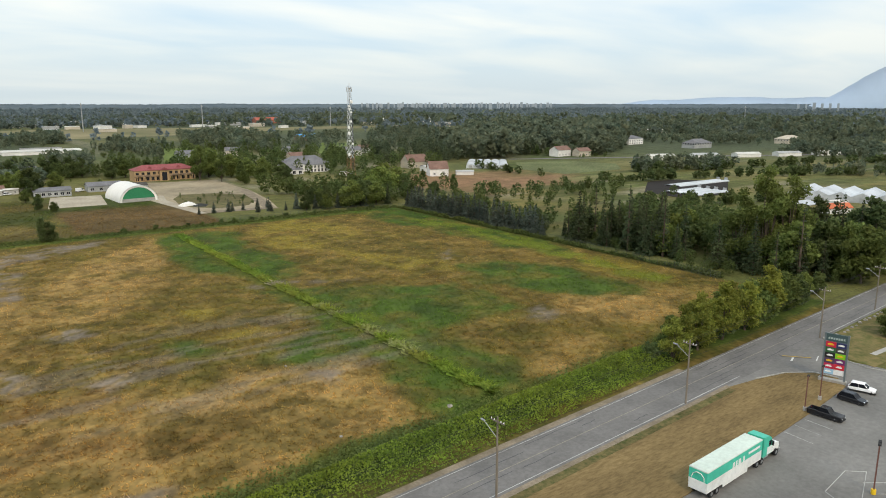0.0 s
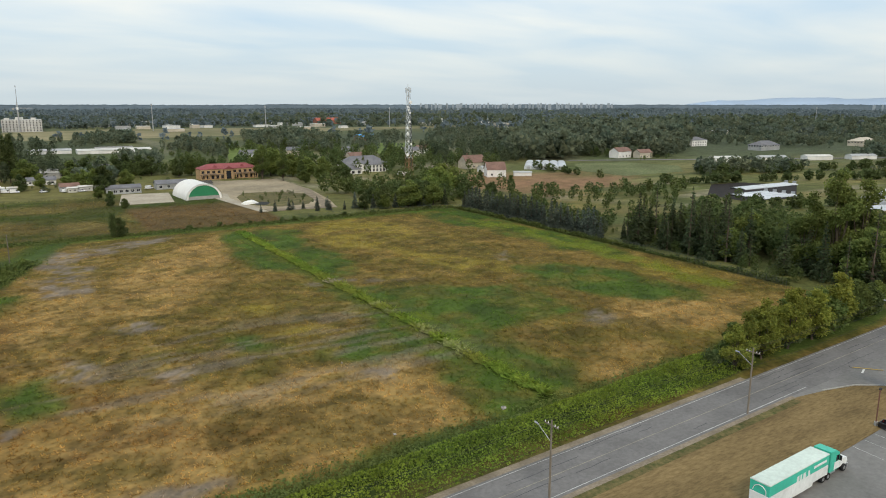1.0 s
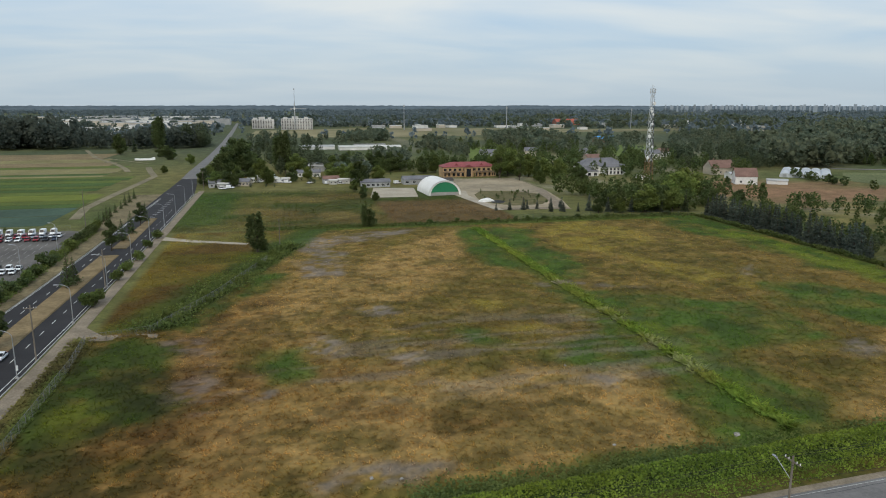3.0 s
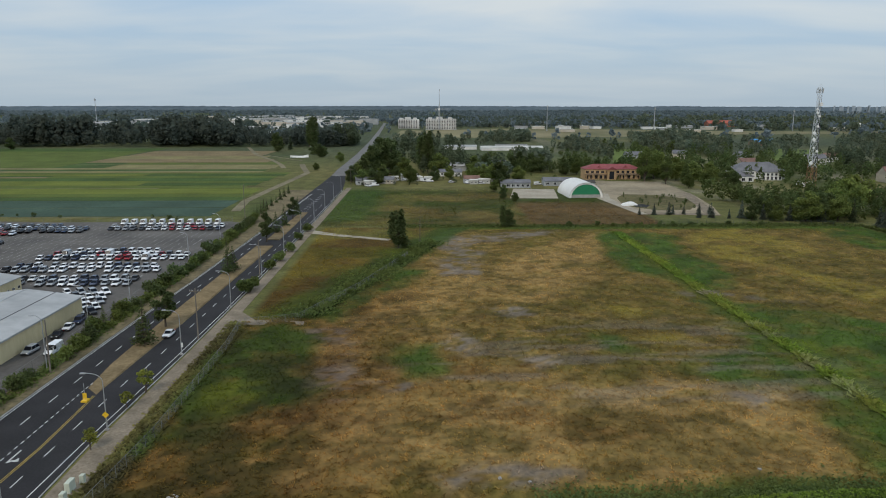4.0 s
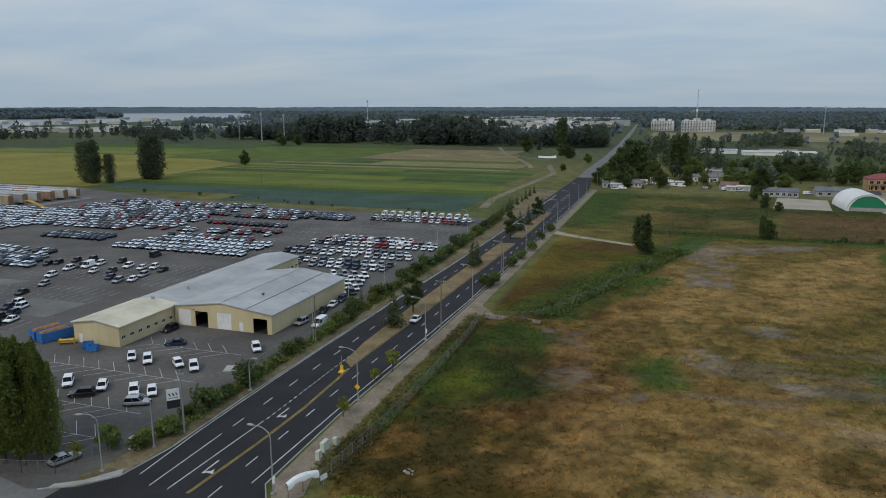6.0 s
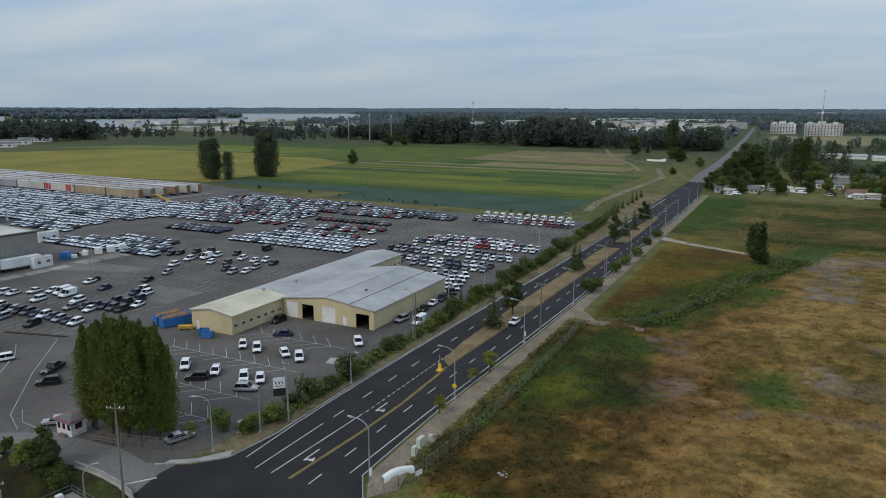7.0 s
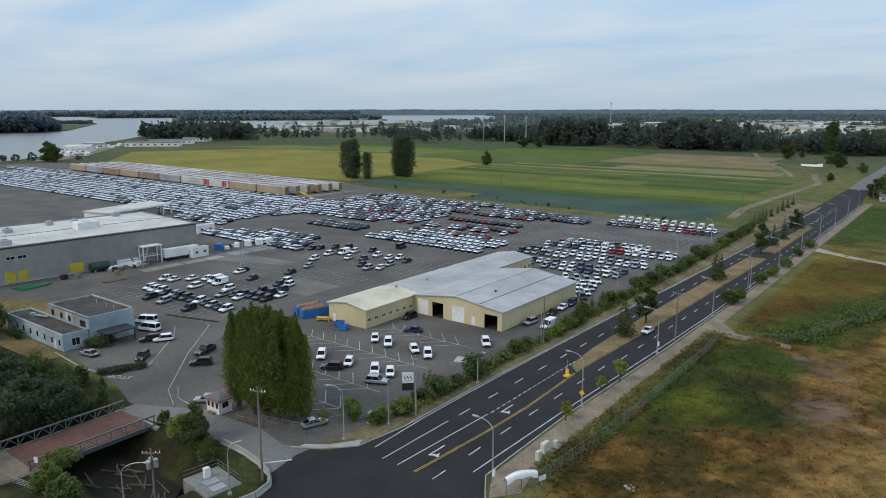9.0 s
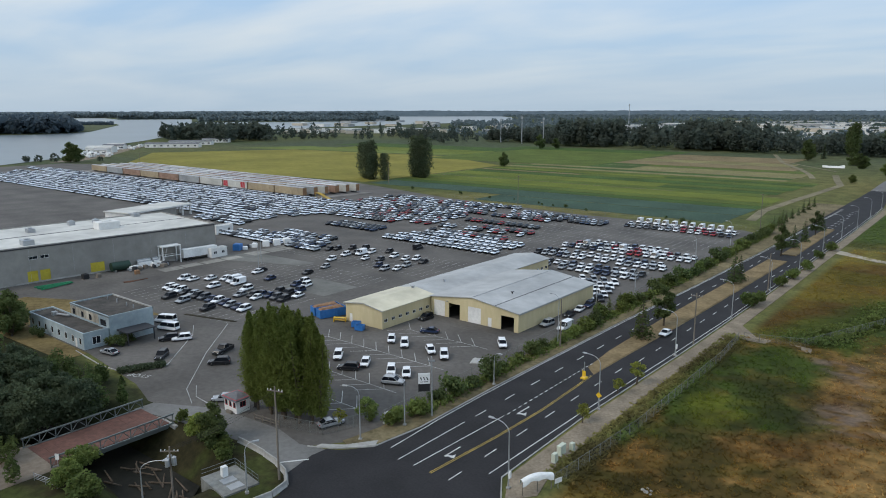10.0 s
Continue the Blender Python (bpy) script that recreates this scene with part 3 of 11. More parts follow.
    c = blend(c, (0.145, 0.115, 0.04), soft(0.44, 0.58, clouds(x * 0.6, y * 1.4, 26, 63)) * 0.8)
    c = blend(c, (0.055, 0.085, 0.02), soft(0.45, 0.6, clouds(x, y, 30, 61)))
    c = blend(c, (0.2, 0.165, 0.06), patch_weight(x, y, DRY_FAR_AT, 0.9, seed=16) * 0.75)
    c = blend(c, (0.16, 0.1, 0.05), soft(44, 48, x) * (1 - soft(358, 366, y)) * 0.7)
    c = c * np.array((0.8, 0.72, 0.7))
    col = col * (1 - far[..., None]) + c * far[..., None]
    # meadow strip beside the boulevard north of the gate path
    strip = soft(-46, -44, x) * (1 - soft(-12, -4, x - (y - 260) * 0.02)) * soft(262, 268, y) * (1 - soft(400, 410, y))
    col = blend(col, (0.13, 0.115, 0.034), strip * soft(0.45, 0.6, clouds(x, y, 20, 71)) * 0.8)
    col = blend(col, (0.045, 0.08, 0.018), soft(-46, -44, x) * (1 - soft(-30, -18, x + 8 * (clouds(x, y, 16, 73) - 0.5))) * soft(300, 312, y) * (1 - soft(425, 432, y)) * 0.8)
    # ploughed, mown and planted land beyond the fence
    col = blend(col, (0.24, 0.185, 0.07), bed_weight(x, y, STRAW_BEDS, 7, 12, 83) * (0.5 + 0.5 * soft(0.4, 0.6, clouds(x, y, 22, 84))))
    col = blend(col, (0.17, 0.16, 0.075), bed_weight(x, y, [MOWN], 8, 12, 85) * (0.4 + 0.5 * soft(0.4, 0.6, clouds(x * 0.5 + y, y - x, 26, 86))))
    rough = soft(190, 215, x) * (1 - soft(640, 720, x)) * soft(110, 150, y) * (1 - soft(470, 520, y))
    col = blend(col, (0.16, 0.13, 0.055), rough * soft(0.5, 0.62, clouds(x, y, 34, 87)) * 0.7)
    col = blend(col, (0.062, 0.082, 0.028), rough * soft(0.52, 0.62, clouds(x, y, 28, 88)) * 0.8)
    # patchwork of yards, paddocks and rough land round the far houses
    beyond = soft(95, 110, x) * soft(320, 345, np.hypot(x, y - 60)) * (1 - soft(1000, 1300, np.hypot(x, y)))
    col = blend(col, (0.19, 0.17, 0.075), beyond * soft(0.52, 0.58, clouds(x * 0.8 + y * 0.3, y * 1.2, 55, 141)) * 0.7)
    col = blend(col, (0.095, 0.11, 0.038), beyond * soft(0.55, 0.6, clouds(x, y * 1.5, 48, 143)) * 0.7)
    col = blend(col, (0.24, 0.21, 0.15), beyond * soft(0.64, 0.68, clouds(x, y * 1.3, 32, 145)) * 0.7)
    col = blend(col, (0.235, 0.135, 0.078), bed_weight(x, y, [PLOUGHED], 8, 14, 81) * (0.75 + 0.25 * soft(0.4, 0.6, clouds(x, y, 20, 82))))
    away = soft(520, 900, np.hypot(x, y)) * (0.35 + 0.65 * soft(0.38, 0.6, clouds(x, y, 160, 131)))
    col = blend(col, (0.07, 0.085, 0.05), away)
    margin = soft(-47, -45, x) * (1 - soft(-42, -40, x)) * soft(76, 84, y) * (1 - soft(155, 160, y))
    col = blend(col, (0.06, 0.052, 0.022), margin * (0.4 + 0.6 * soft(0.4, 0.6, clouds(x, y, 6, 133))))
    col = blend(col, (0.06, 0.085, 0.022), margin * soft(-45, -42, x) * soft(0.45, 0.6, clouds(x, y, 9, 135)))
    bank = soft(-190, -170, x) * (1 - soft(-72, -69, x)) * soft(24, 30, y) * (1 - soft(58, 62, y))
    col = blend(col, (0.034, 0.03, 0.015), bank)
    col = blend(col, (0.05, 0.06, 0.018), bank * soft(0.5, 0.62, clouds(x, y, 5, 137)) * 0.8)
    col = blend(col, (0.03, 0.034, 0.016), bank * (1 - soft(-112, -106, x)) * 0.8)
    return col * (0.86 + 0.28 * clouds(x, y, 2.6, 99, 2))[..., None]


def ground_height(x, y):
    z = 0.0 * x
    field = soft(-40, -34, x) * (1 - soft(174, 180, x)) * soft(84, 90, y) * (1 - soft(282, 287, y))
    z = z + field * (0.55 * (clouds(x, y, 18, 101, 3) - 0.5) + 0.35 * (clouds(x, y, 4, 102, 2) - 0.5))
    # the creek under the bridge: a steep-sided ditch from the woods to the culvert by the junction
    middle = 46.5 + 1.5 * np.sin(x * 0.11)
    z = z - 4.2 * (1 - soft(4.0, 9.0, np.abs(y - middle))) * soft(-170, -150, x) * (1 - soft(-86, -78, x))
    # roadside ditch behind the brambles
    z = z - 0.9 * (1 - soft(1.0, 3.0, np.abs(y - 85.0 - 0.05 * (x - 60)))) * soft(-38, -30, x) * (1 - soft(108, 114, x))
    west = -30 + (y - 160) * 0.345
    z = z - 0.9 * (1 - soft(1.2, 3.2, np.abs(x - west))) * soft(163, 168, y) * (1 - soft(250, 256, y))
    return z


def grid_lines(lo, hi, step, ends):
    fine = np.arange(lo, hi + 0.01, step)
    grow = [step * 1.5 * 1.2**k for k in range(70)]
    before, after = [lo], [hi]
    for s in grow:
        if before[-1] > -ends:
            before.append(before[-1] - s)
        if after[-1] < ends:
            after.append(after[-1] + s)
    return np.concatenate([np.clip(before[:0:-1], -ends, None), fine, np.clip(after[1:], None, ends)])


gx, gy = grid_lines(-128, 190, 1.0, 4960), grid_lines(26, 300, 1.0, 4960)
GX, GY = np.meshgrid(gx, gy, indexing="ij")
gv = np.stack([GX, GY, ground_height(GX, GY)], -1).reshape(-1, 3)
nx, ny = len(gx), len(gy)
gi = np.arange(nx * ny).reshape(nx, ny)
gq = np.stack([gi[:-1, :-1], gi[1:, :-1], gi[1:, 1:], gi[:-1, 1:]], -1).reshape(-1, 4)
ground = structure("ground", fast_mesh("ground", gv, gq, GROUND, ground_colour(GX, GY).reshape(-1, 3), smooth=True), GROUND,
                   "flat land with dry grass, weeds and bare patches", "ground")


def sheet(name, outline, z, material, label, category, thick=0.3):
    """A flat paved or planted area, its upper face at z."""
    return structure(name, Shape().prism(outline, z - thick, z), material, label, category)


def rect(x0, x1, y0, y1):
    return [(x0, y0), (x1, y0), (x1, y1), (x0, y1)]


# boulevard and junction
road = sheet("road_boulevard", [(-69.5, 20), (-46, 20), (-46.0, 45), (-44.5, 58), (-44.5, 68), (-47, 70.5), (-49.8, 75), (-50.2, 100), (-49.0, 140), (-48.2, 200), (-48, 300), (-49, 420), (-53, 472), (-56.6, 505), (-66.6, 505), (-66.2, 460), (-66.5, 420), (-66, 260), (-67, 200), (-68.6, 150), (-69.3, 100), (-69.0, 80), (-70.2, 70.5),
                                (-73.2, 66.8), (-75.3, 65.6), (-75.5, 63.0), (-74.2, 57.6), (-70.4, 53)], 0.03, ASPHALT_NEW, "dark newly laid asphalt four-lane boulevard", "road")
far_road = sheet("road_far", [(-66.6, 504), (-56.6, 504), (-60.1, 556), (-61.2, 712), (-63.5, 820), (-68.3, 987), (-84, 1420), (-104, 1920), (-110, 1920), (-91, 1420), (-75.8, 987), (-71.6, 820), (-69.2, 712), (-68.0, 556)], 0.06, ASPHALT_OLD,
                 "old pale asphalt road running off to town", "road")


def slope(x):
    """The middle of the side road."""
    return 60.2 + 0.066 * (x + 50)


side_road = sheet("road_side", [(x, slope(x) - 4.6) for x in (-46.5, 20, 60, 110)] + [(126, slope(126) - 4.8), (150, slope(150) - 4.8), (200, slope(200) - 4.6), (420, slope(420) - 4.6),
                                (420, slope(420) + 4.4), (200, slope(200) + 4.4), (60, slope(60) + 4.4), (-46.5, slope(-46.5) + 4.4)], 0.034, ASPHALT_OLD,
                  "worn grey two-lane side road with cracks", "road")
shop_entry = sheet("road_entry", [(106, slope(106) - 4.3), (118, 60.0), (126, 57), (130, 52), (144, 50), (143.4, 55), (142, 60), (146, 64.5), (153, slope(153) - 4.3)], 0.03, ASPHALT_SHOP,
                   "paved entry from the side road to the shops", "road")
shop_lot = sheet("pavement_shop_lot", [(60, 48.8), (75, 49.1), (114, 52.2), (128, 53.6), (136, 53.0), (175, 51), (175, -40), (60, -40)], 0.038, ASPHALT_SHOP, "grey asphalt shop car park with faded lines", "car park")
lawn = sheet("ground_dry_lawn", [(-30, slope(-30) - 5.6), (-30, 48), (60, 48.2), (75, 48.5), (114, 51.6), (128.5, 53.2), (131.5, 56.0), (130.5, 60.0), (126, 63.0), (119, 64.6), (112, slope(112) - 5.4), (60, slope(60) - 5.6)],
             0.12, LAWN_DRY, "scorched brown lawn between side road and car park", "lawn")
sheet("ground_lawn_edge", [(x, slope(x) - 7.0) for x in (-30, 20, 60, 111)] + [(x, slope(x) - 5.55) for x in (111, 60, 20, -30)], 0.135, surface("lawn_edge_weeds", (0.05, 0.065, 0.02), (0.17, 0.13, 0.06), 1.2, 0.95, bump=0.6, stain=0.3), "weedy green edge of the dry lawn", "verge", 0.2)
verge_east = sheet("ground_verge", [(143.5, 59.5), (147, 63.6), (154, slope(154) - 5.4), (230, slope(230) - 5.4), (230, 55), (160, 54), (143, 54.5)], 0.11,
                   surface("verge_grass", (0.07, 0.085, 0.025), (0.2, 0.15, 0.07), 0.5, 0.95, bump=0.5), "mixed dry and green verge by the shops", "verge")

# car yard
yard = sheet("pavement_yard", [(-73.5, 70.5), (-76.5, 66.5), (-79.5, 62.8), (-86, 60.2), (-99.5, 59.4), (-113, 58.4), (-122, 61), (-146, 63.5), (-176, 63), (-240, 60), (-420, 60), (-700, 130), (-700, 300), (-640, 322),
                               (-352, 344), (-252, 316), (-160, 304.5), (-84, 305.5), (-76.5, 300), (-74.5, 200), (-73.8, 100)][::-1], 0.02, ASPHALT_YARD, "wide grey asphalt storage yard", "yard")
pale_slab = sheet("pavement_slab", rect(-160, -142, 125, 138), 0.045, surface("pale_asphalt", (0.13, 0.128, 0.115), (0.175, 0.17, 0.15), 0.8, 0.9, stain=0.25), "pale square of older paving", "paving")
pale_strip = sheet("pavement_strip", [(-213, 140), (-205, 136), (-178, 146), (-176, 152), (-206, 150)], 0.045, bpy.data.materials["pale_asphalt"], "stained pale concrete apron", "paving")
bridge_approach = sheet("pavement_drive", [(-112, 20), (-100.5, 20), (-100.5, 38.5), (-111.5, 38.5)], 0.05, surface("dusty_drive", (0.13, 0.105, 0.08), (0.2, 0.165, 0.13), 0.8, 0.95, stain=0.3), "dusty drive up to the bridge", "driveway")
drive = sheet("pavement_gate_drive", [(-79.6, 64.2), (-75.2, 65.5), (-75.4, 63.0), (-74.1, 57.3), (-79, 58.4), (-86, 59.3), (-99, 57.5), (-111.5, 55.0), (-111.5, 58.5), (-100, 64.5), (-86, 65.5)][::-1], 0.048, ASPHALT_SHOP,
              "faded asphalt entrance to the yard", "driveway")

# verge, mulch median, path and kerbs of the boulevard
median = structure("median", Shape().loft([[(-60.6, 121, 0.03), (-57.8, 118, 0.03), (-57.9, 121, 0.2), (-60.2, 121.5, 0.2)],
                                           [(-61.6, 132, 0.03), (-57.4, 132, 0.03), (-57.6, 132, 0.25), (-61.4, 132, 0.25)],
                                           [(-61.8, 160, 0.03), (-56.4, 160, 0.03), (-56.6, 160, 0.3), (-61.6, 160, 0.3)],
                                           [(-60.6, 250, 0.03), (-54.6, 250, 0.03), (-54.8, 250, 0.3), (-60.4, 250, 0.3)]]), MEDIAN_SOIL, "raised boulevard median covered in dry mulch", "median")
structure("median_far", Shape().loft([[(-59.6, 262, 0.03), (-54.6, 262, 0.03), (-54.8, 262, 0.3), (-59.4, 262, 0.3)], [(-58.6, 330, 0.03), (-55.0, 330, 0.03), (-55.2, 330, 0.3), (-58.4, 330, 0.3)]]),
          MEDIAN_SOIL, "second raised median with dry mulch", "median")
sheet("pavement_path", [(-49.4, 76), (-46.4, 70.5), (-43.6, 74), (-45.6, 82), (-46.0, 120), (-45.0, 156), (-44.8, 200), (-44.6, 430), (-47.6, 430), (-47.8, 200), (-48.6, 140), (-49.7, 100)][::1], 0.09, GRAVEL,
      "dusty gravel path beside the boulevard", "path")
sheet("ground_west_verge", [(-69.6, 100), (-69.1, 82), (-70.3, 72), (-73.6, 68.4), (-75.2, 69.0), (-74, 76), (-74.2, 200), (-76, 300), (-82, 420), (-66.3, 420), (-66.4, 260), (-67.3, 200), (-68.9, 150)][::1], 0.1,
      surface("verge_soil", (0.1, 0.085, 0.045), (0.24, 0.19, 0.11), 0.7, 0.95, bump=0.5, stain=0.35), "dry grass verge between boulevard and yard", "verge")
sheet("pavement_gate_path", [(-46, 163), (-42, 157.5), (-28, 156.8), (-28.5, 160), (-40, 161), (-45, 168)], 0.11, GRAVEL, "gravel track through the field gate", "path")
sheet("pavement_field_track", [(-46, 276), (-35, 270), (-14, 260.5), (-13, 263), (-34, 273.5), (-45.5, 283)], 0.06, SAND, "sandy track across the meadow", "path")
sheet("ground_sand_arena", [(46, 380), (72, 379), (77, 420), (53, 424)], 0.1, SAND, "pale sand riding arena", "arena")
YARD_SAND = surface("trodden_sand", (0.24, 0.195, 0.13), (0.34, 0.285, 0.2), 0.35, 0.95, bump=0.2, stain=0.3)
sheet("ground_stable_yard", [(97, 345), (104, 326), (119, 321), (136, 320), (143, 345), (151, 392), (154, 462), (110, 466), (103, 428), (99, 400)], 0.1, YARD_SAND, "pale sandy yard before the villa", "yard")
sheet("ground_paddock_scrub", [(103, 345), (112, 334), (128, 336), (137, 352), (141, 376), (130, 392), (112, 396), (104, 380), (101, 360)], 0.13, surface("paddock_scrub", (0.07, 0.075, 0.028), (0.17, 0.135, 0.065), 0.3, 0.95, bump=0.5, stain=0.3), "rough scrub in the middle of the paddock", "scrub")
sheet("ground_stable_drive", [(97, 402), (93, 380), (99, 322), (103, 322), (100, 378), (104, 398)], 0.11, SAND, "sandy drive beside the dome", "driveway")
sheet("ground_stable_lane", [(103, 322), (136, 318), (136, 323), (152, 400), (146, 400), (131, 326), (103, 326)], 0.12, GRAVEL, "gravel lane round the paddock", "driveway")

# farmland west of the boulevard: strips of crops
CROPS = [("kale", rows_material("blue_green_crop", (0.042, 0.078, 0.056), (0.072, 0.112, 0.078), 1.1), (0.05,)),
         ("beans", rows_material("mid_green_crop", (0.078, 0.112, 0.022), (0.122, 0.15, 0.034), 1.6), ()),
         ("lettuce", rows_material("bright_green_crop", (0.115, 0.145, 0.022), (0.165, 0.185, 0.038), 2.0), ()),
         ("beet", rows_material("dark_green_crop", (0.045, 0.085, 0.02), (0.078, 0.122, 0.032), 1.4), ()),
         ("stubble", rows_material("stubble", (0.18, 0.165, 0.07), (0.26, 0.22, 0.1), 2.0), ()),
         ("tilled", rows_material("tilled_soil", (0.18, 0.135, 0.07), (0.245, 0.185, 0.1), 1.2), ())]
CROP = {name: m for name, m, _ in CROPS}


def crop(kind, x0, x1, y0, y1, skew=0.0, label=""):
    sheet("ground_" + kind + "_field", [(x0 + skew, y0), (x1, y0), (x1, y1), (x0, y1)], 0.08, CROP[kind], label or f"strip of {kind} crop in long rows", "crop field", 0.05)


crop("kale", -345, -98, 348, 374, 0, "blue-green kale in long rows beside the yard")
crop("kale", -235, -98, 320, 347, 0, "blue-green kale beside the yard fence")
crop("beet", -352, -98, 375, 388)
crop("beans", -352, -98, 389, 402)
crop("lettuce", -352, -98, 403, 428)
crop("beans", -352, -110, 429, 444)
crop("lettuce", -352, -180, 445, 470)
crop("beet", -179, -106, 445, 458)
crop("beans", -179, -106, 459, 470)
crop("beet", -352, -104, 471, 490)
crop("beans", -260, -104, 491, 505)
crop("tilled", -352, -261, 491, 498, 0, "bare tilled brown soil")
crop("beet", -352, -261, 499, 505)
crop("lettuce", -355, -200, 506, 517)
crop("beans", -355, -100, 518, 530)
crop("beet", -199, -100, 506, 517)
crop("stubble", -355, -122, 531, 541)
crop("beet", -355, -122, 542, 556)
crop("stubble", -345, -122, 557, 566)
crop("beans", -480, -296, 567, 770)
crop("beet", -295, -255, 567, 622)
crop("stubble", -254, -120, 567, 600)
crop("beans", -254, -120, 601, 622)
crop("tilled", -294, -138, 623, 660, 0, "bare tilled brown soil")
crop("stubble", -294, -150, 661, 700)
crop("tilled", -290, -160, 701, 775, 0, "bare tilled brown soil")
crop("beet", -520, -292, 771, 822)
crop("lettuce", -700, -482, 640, 700)
crop("beet", -760, -482, 701, 770)
sheet("ground_grain_field", [(-352, 352), (-360, 530), (-480, 600), (-710, 585), (-790, 440), (-642, 328)], 0.07, surface("ripening_grain", (0.18, 0.165, 0.035), (0.25, 0.215, 0.05), 0.15, 0.95, stain=0.2),
      "wide yellowing grain field", "crop field", 0.05)
sheet("ground_hay_field", [(-480, 610), (-482, 640), (-760, 650), (-800, 560), (-700, 592)], 0.075, surface("cut_hay", (0.1, 0.14, 0.03), (0.17, 0.185, 0.05), 0.1, 0.95, stain=0.2), "mown hay meadow", "crop field", 0.05)
def ribbon(points, wide):
    """The outline of a track along a line of points."""
    left, right = [], []
    for k, (x, y) in enumerate(points):
        (x0, y0), (x1, y1) = points[max(0, k - 1)], points[min(len(points) - 1, k + 1)]
        d = math.hypot(x1 - x0, y1 - y0)
        nx_, ny_ = -(y1 - y0) / d * wide / 2, (x1 - x0) / d * wide / 2
        left.append((x + nx_, y + ny_))
        right.append((x - nx_, y - ny_))
    return right + left[::-1]


FARM_DIRT = surface("farm_track_dirt", (0.16, 0.14, 0.085), (0.24, 0.205, 0.135), 0.6, 0.95)
for pts, wide in (([(-90, 335), (-94, 370), (-92, 423), (-89, 480), (-87, 526), (-96, 565), (-104, 604)], 4.5), ([(-112, 566), (-120, 597), (-135, 640), (-170, 722), (-206, 840)], 4.0), ([(-110, 640), (-150, 700), (-178, 748)], 2.0)):
    sheet("pavement_farm_track", ribbon(pts, wide), 0.13, FARM_DIRT, "pale dirt farm track along the crops", "farm track", 0.05)
for y, x0, x1, wide in ((566.5, -350, -118, 2.2), (599.5, -292, -122, 1.6), (541, -352, -124, 1.5), (428.5, -352, -160, 0.8), (661, -290, -140, 1.6)):
    sheet("pavement_field_path", ribbon([(x0, y), ((x0 + x1) / 2, y + 0.6), (x1, y)], wide), 0.12, FARM_DIRT, "narrow dirt path between crop strips", "farm track", 0.05)

# river
sheet("water", [(-690, 215), (-745, 290), (-800, 360), (-886, 392), (-1020, 520), (-1089, 590), (-1266, 745), (-1440, 1100), (-1530, 1400), (-1545, 1640), (-1575, 2060), (-1750, 2700), (-2300, 3500), (-3300, 4700), (-4900, 4700), (-4900, -800), (-2000, -600), (-900, 0)][::-1],
      0.35, WATER, "wide grey river under an overcast sky", "river", 0.1)
sheet("water_creek", [(-165, 42), (-130, 42), (-86, 42), (-82, 46), (-86, 51), (-130, 51), (-165, 51)], -3.4, CREEK, "dark muddy creek below the bridge", "creek", 0.2)


# ---- plants ----
rng = np.random.default_rng(7)


def leaf_quads(centres, sizes, r, flat=0.4, hang=0.0):
    """A leaf clump at each centre: a bent quad, turned at random. flat draws it level, hang stretches it downwards."""
    n = len(centres)
    a = r.normal(size=(n, 3))
    a[:, 2] *= 1 - flat
    a /= np.linalg.norm(a, axis=1)[:, None] + 1e-9
    b = r.normal(size=(n, 3))
    b[:, 2] *= 1 - flat
    b -= (b * a).sum(1)[:, None] * a
    b /= np.linalg.norm(b, axis=1)[:, None] + 1e-9
    if hang:
        b = b * (1 - hang) + np.array([0, 0, -1.0]) * hang
    s = np.asarray(sizes)[:, None]
    c = np.cross(a, b) * s * 0.25
    w = r.uniform(0.6, 1.1, (n, 1))
    v = np.stack([centres - a * s * w - b * s * 0.5 + c, centres + a * s * 0.5 - b * s - c, centres + a * s + b * s * w * 0.7 + c, centres - a * s * 0.6 + b * s - c], 1)
    q = np.arange(n * 4).reshape(n, 4)
    return v.reshape(-1, 3), q


def crown_points(n, r, lobes, base, height, width, power=0.45):
    """Points in a crown made of several uneven lobes, thicker towards their outside."""
    out = []
    share = np.array([l[3] ** 2 for l in lobes])
    count = np.maximum(6, (n * share / share.sum()).astype(int))
    for (lx, ly, lz, lr), m in zip(lobes, count):
        d = r.normal(size=(m, 3))
        d /= np.linalg.norm(d, axis=1)[:, None]
        rad = lr * r.uniform(0, 1, (m, 1)) ** power * (0.85 + 0.3 * r.uniform(0, 1, (m, 1)))
        p = d * rad * np.array([1, 1, 0.85]) + np.array([lx, ly, lz])
        out.append(p)
    p = np.concatenate(out)
    return p[p[:, 2] > base * 0.6]


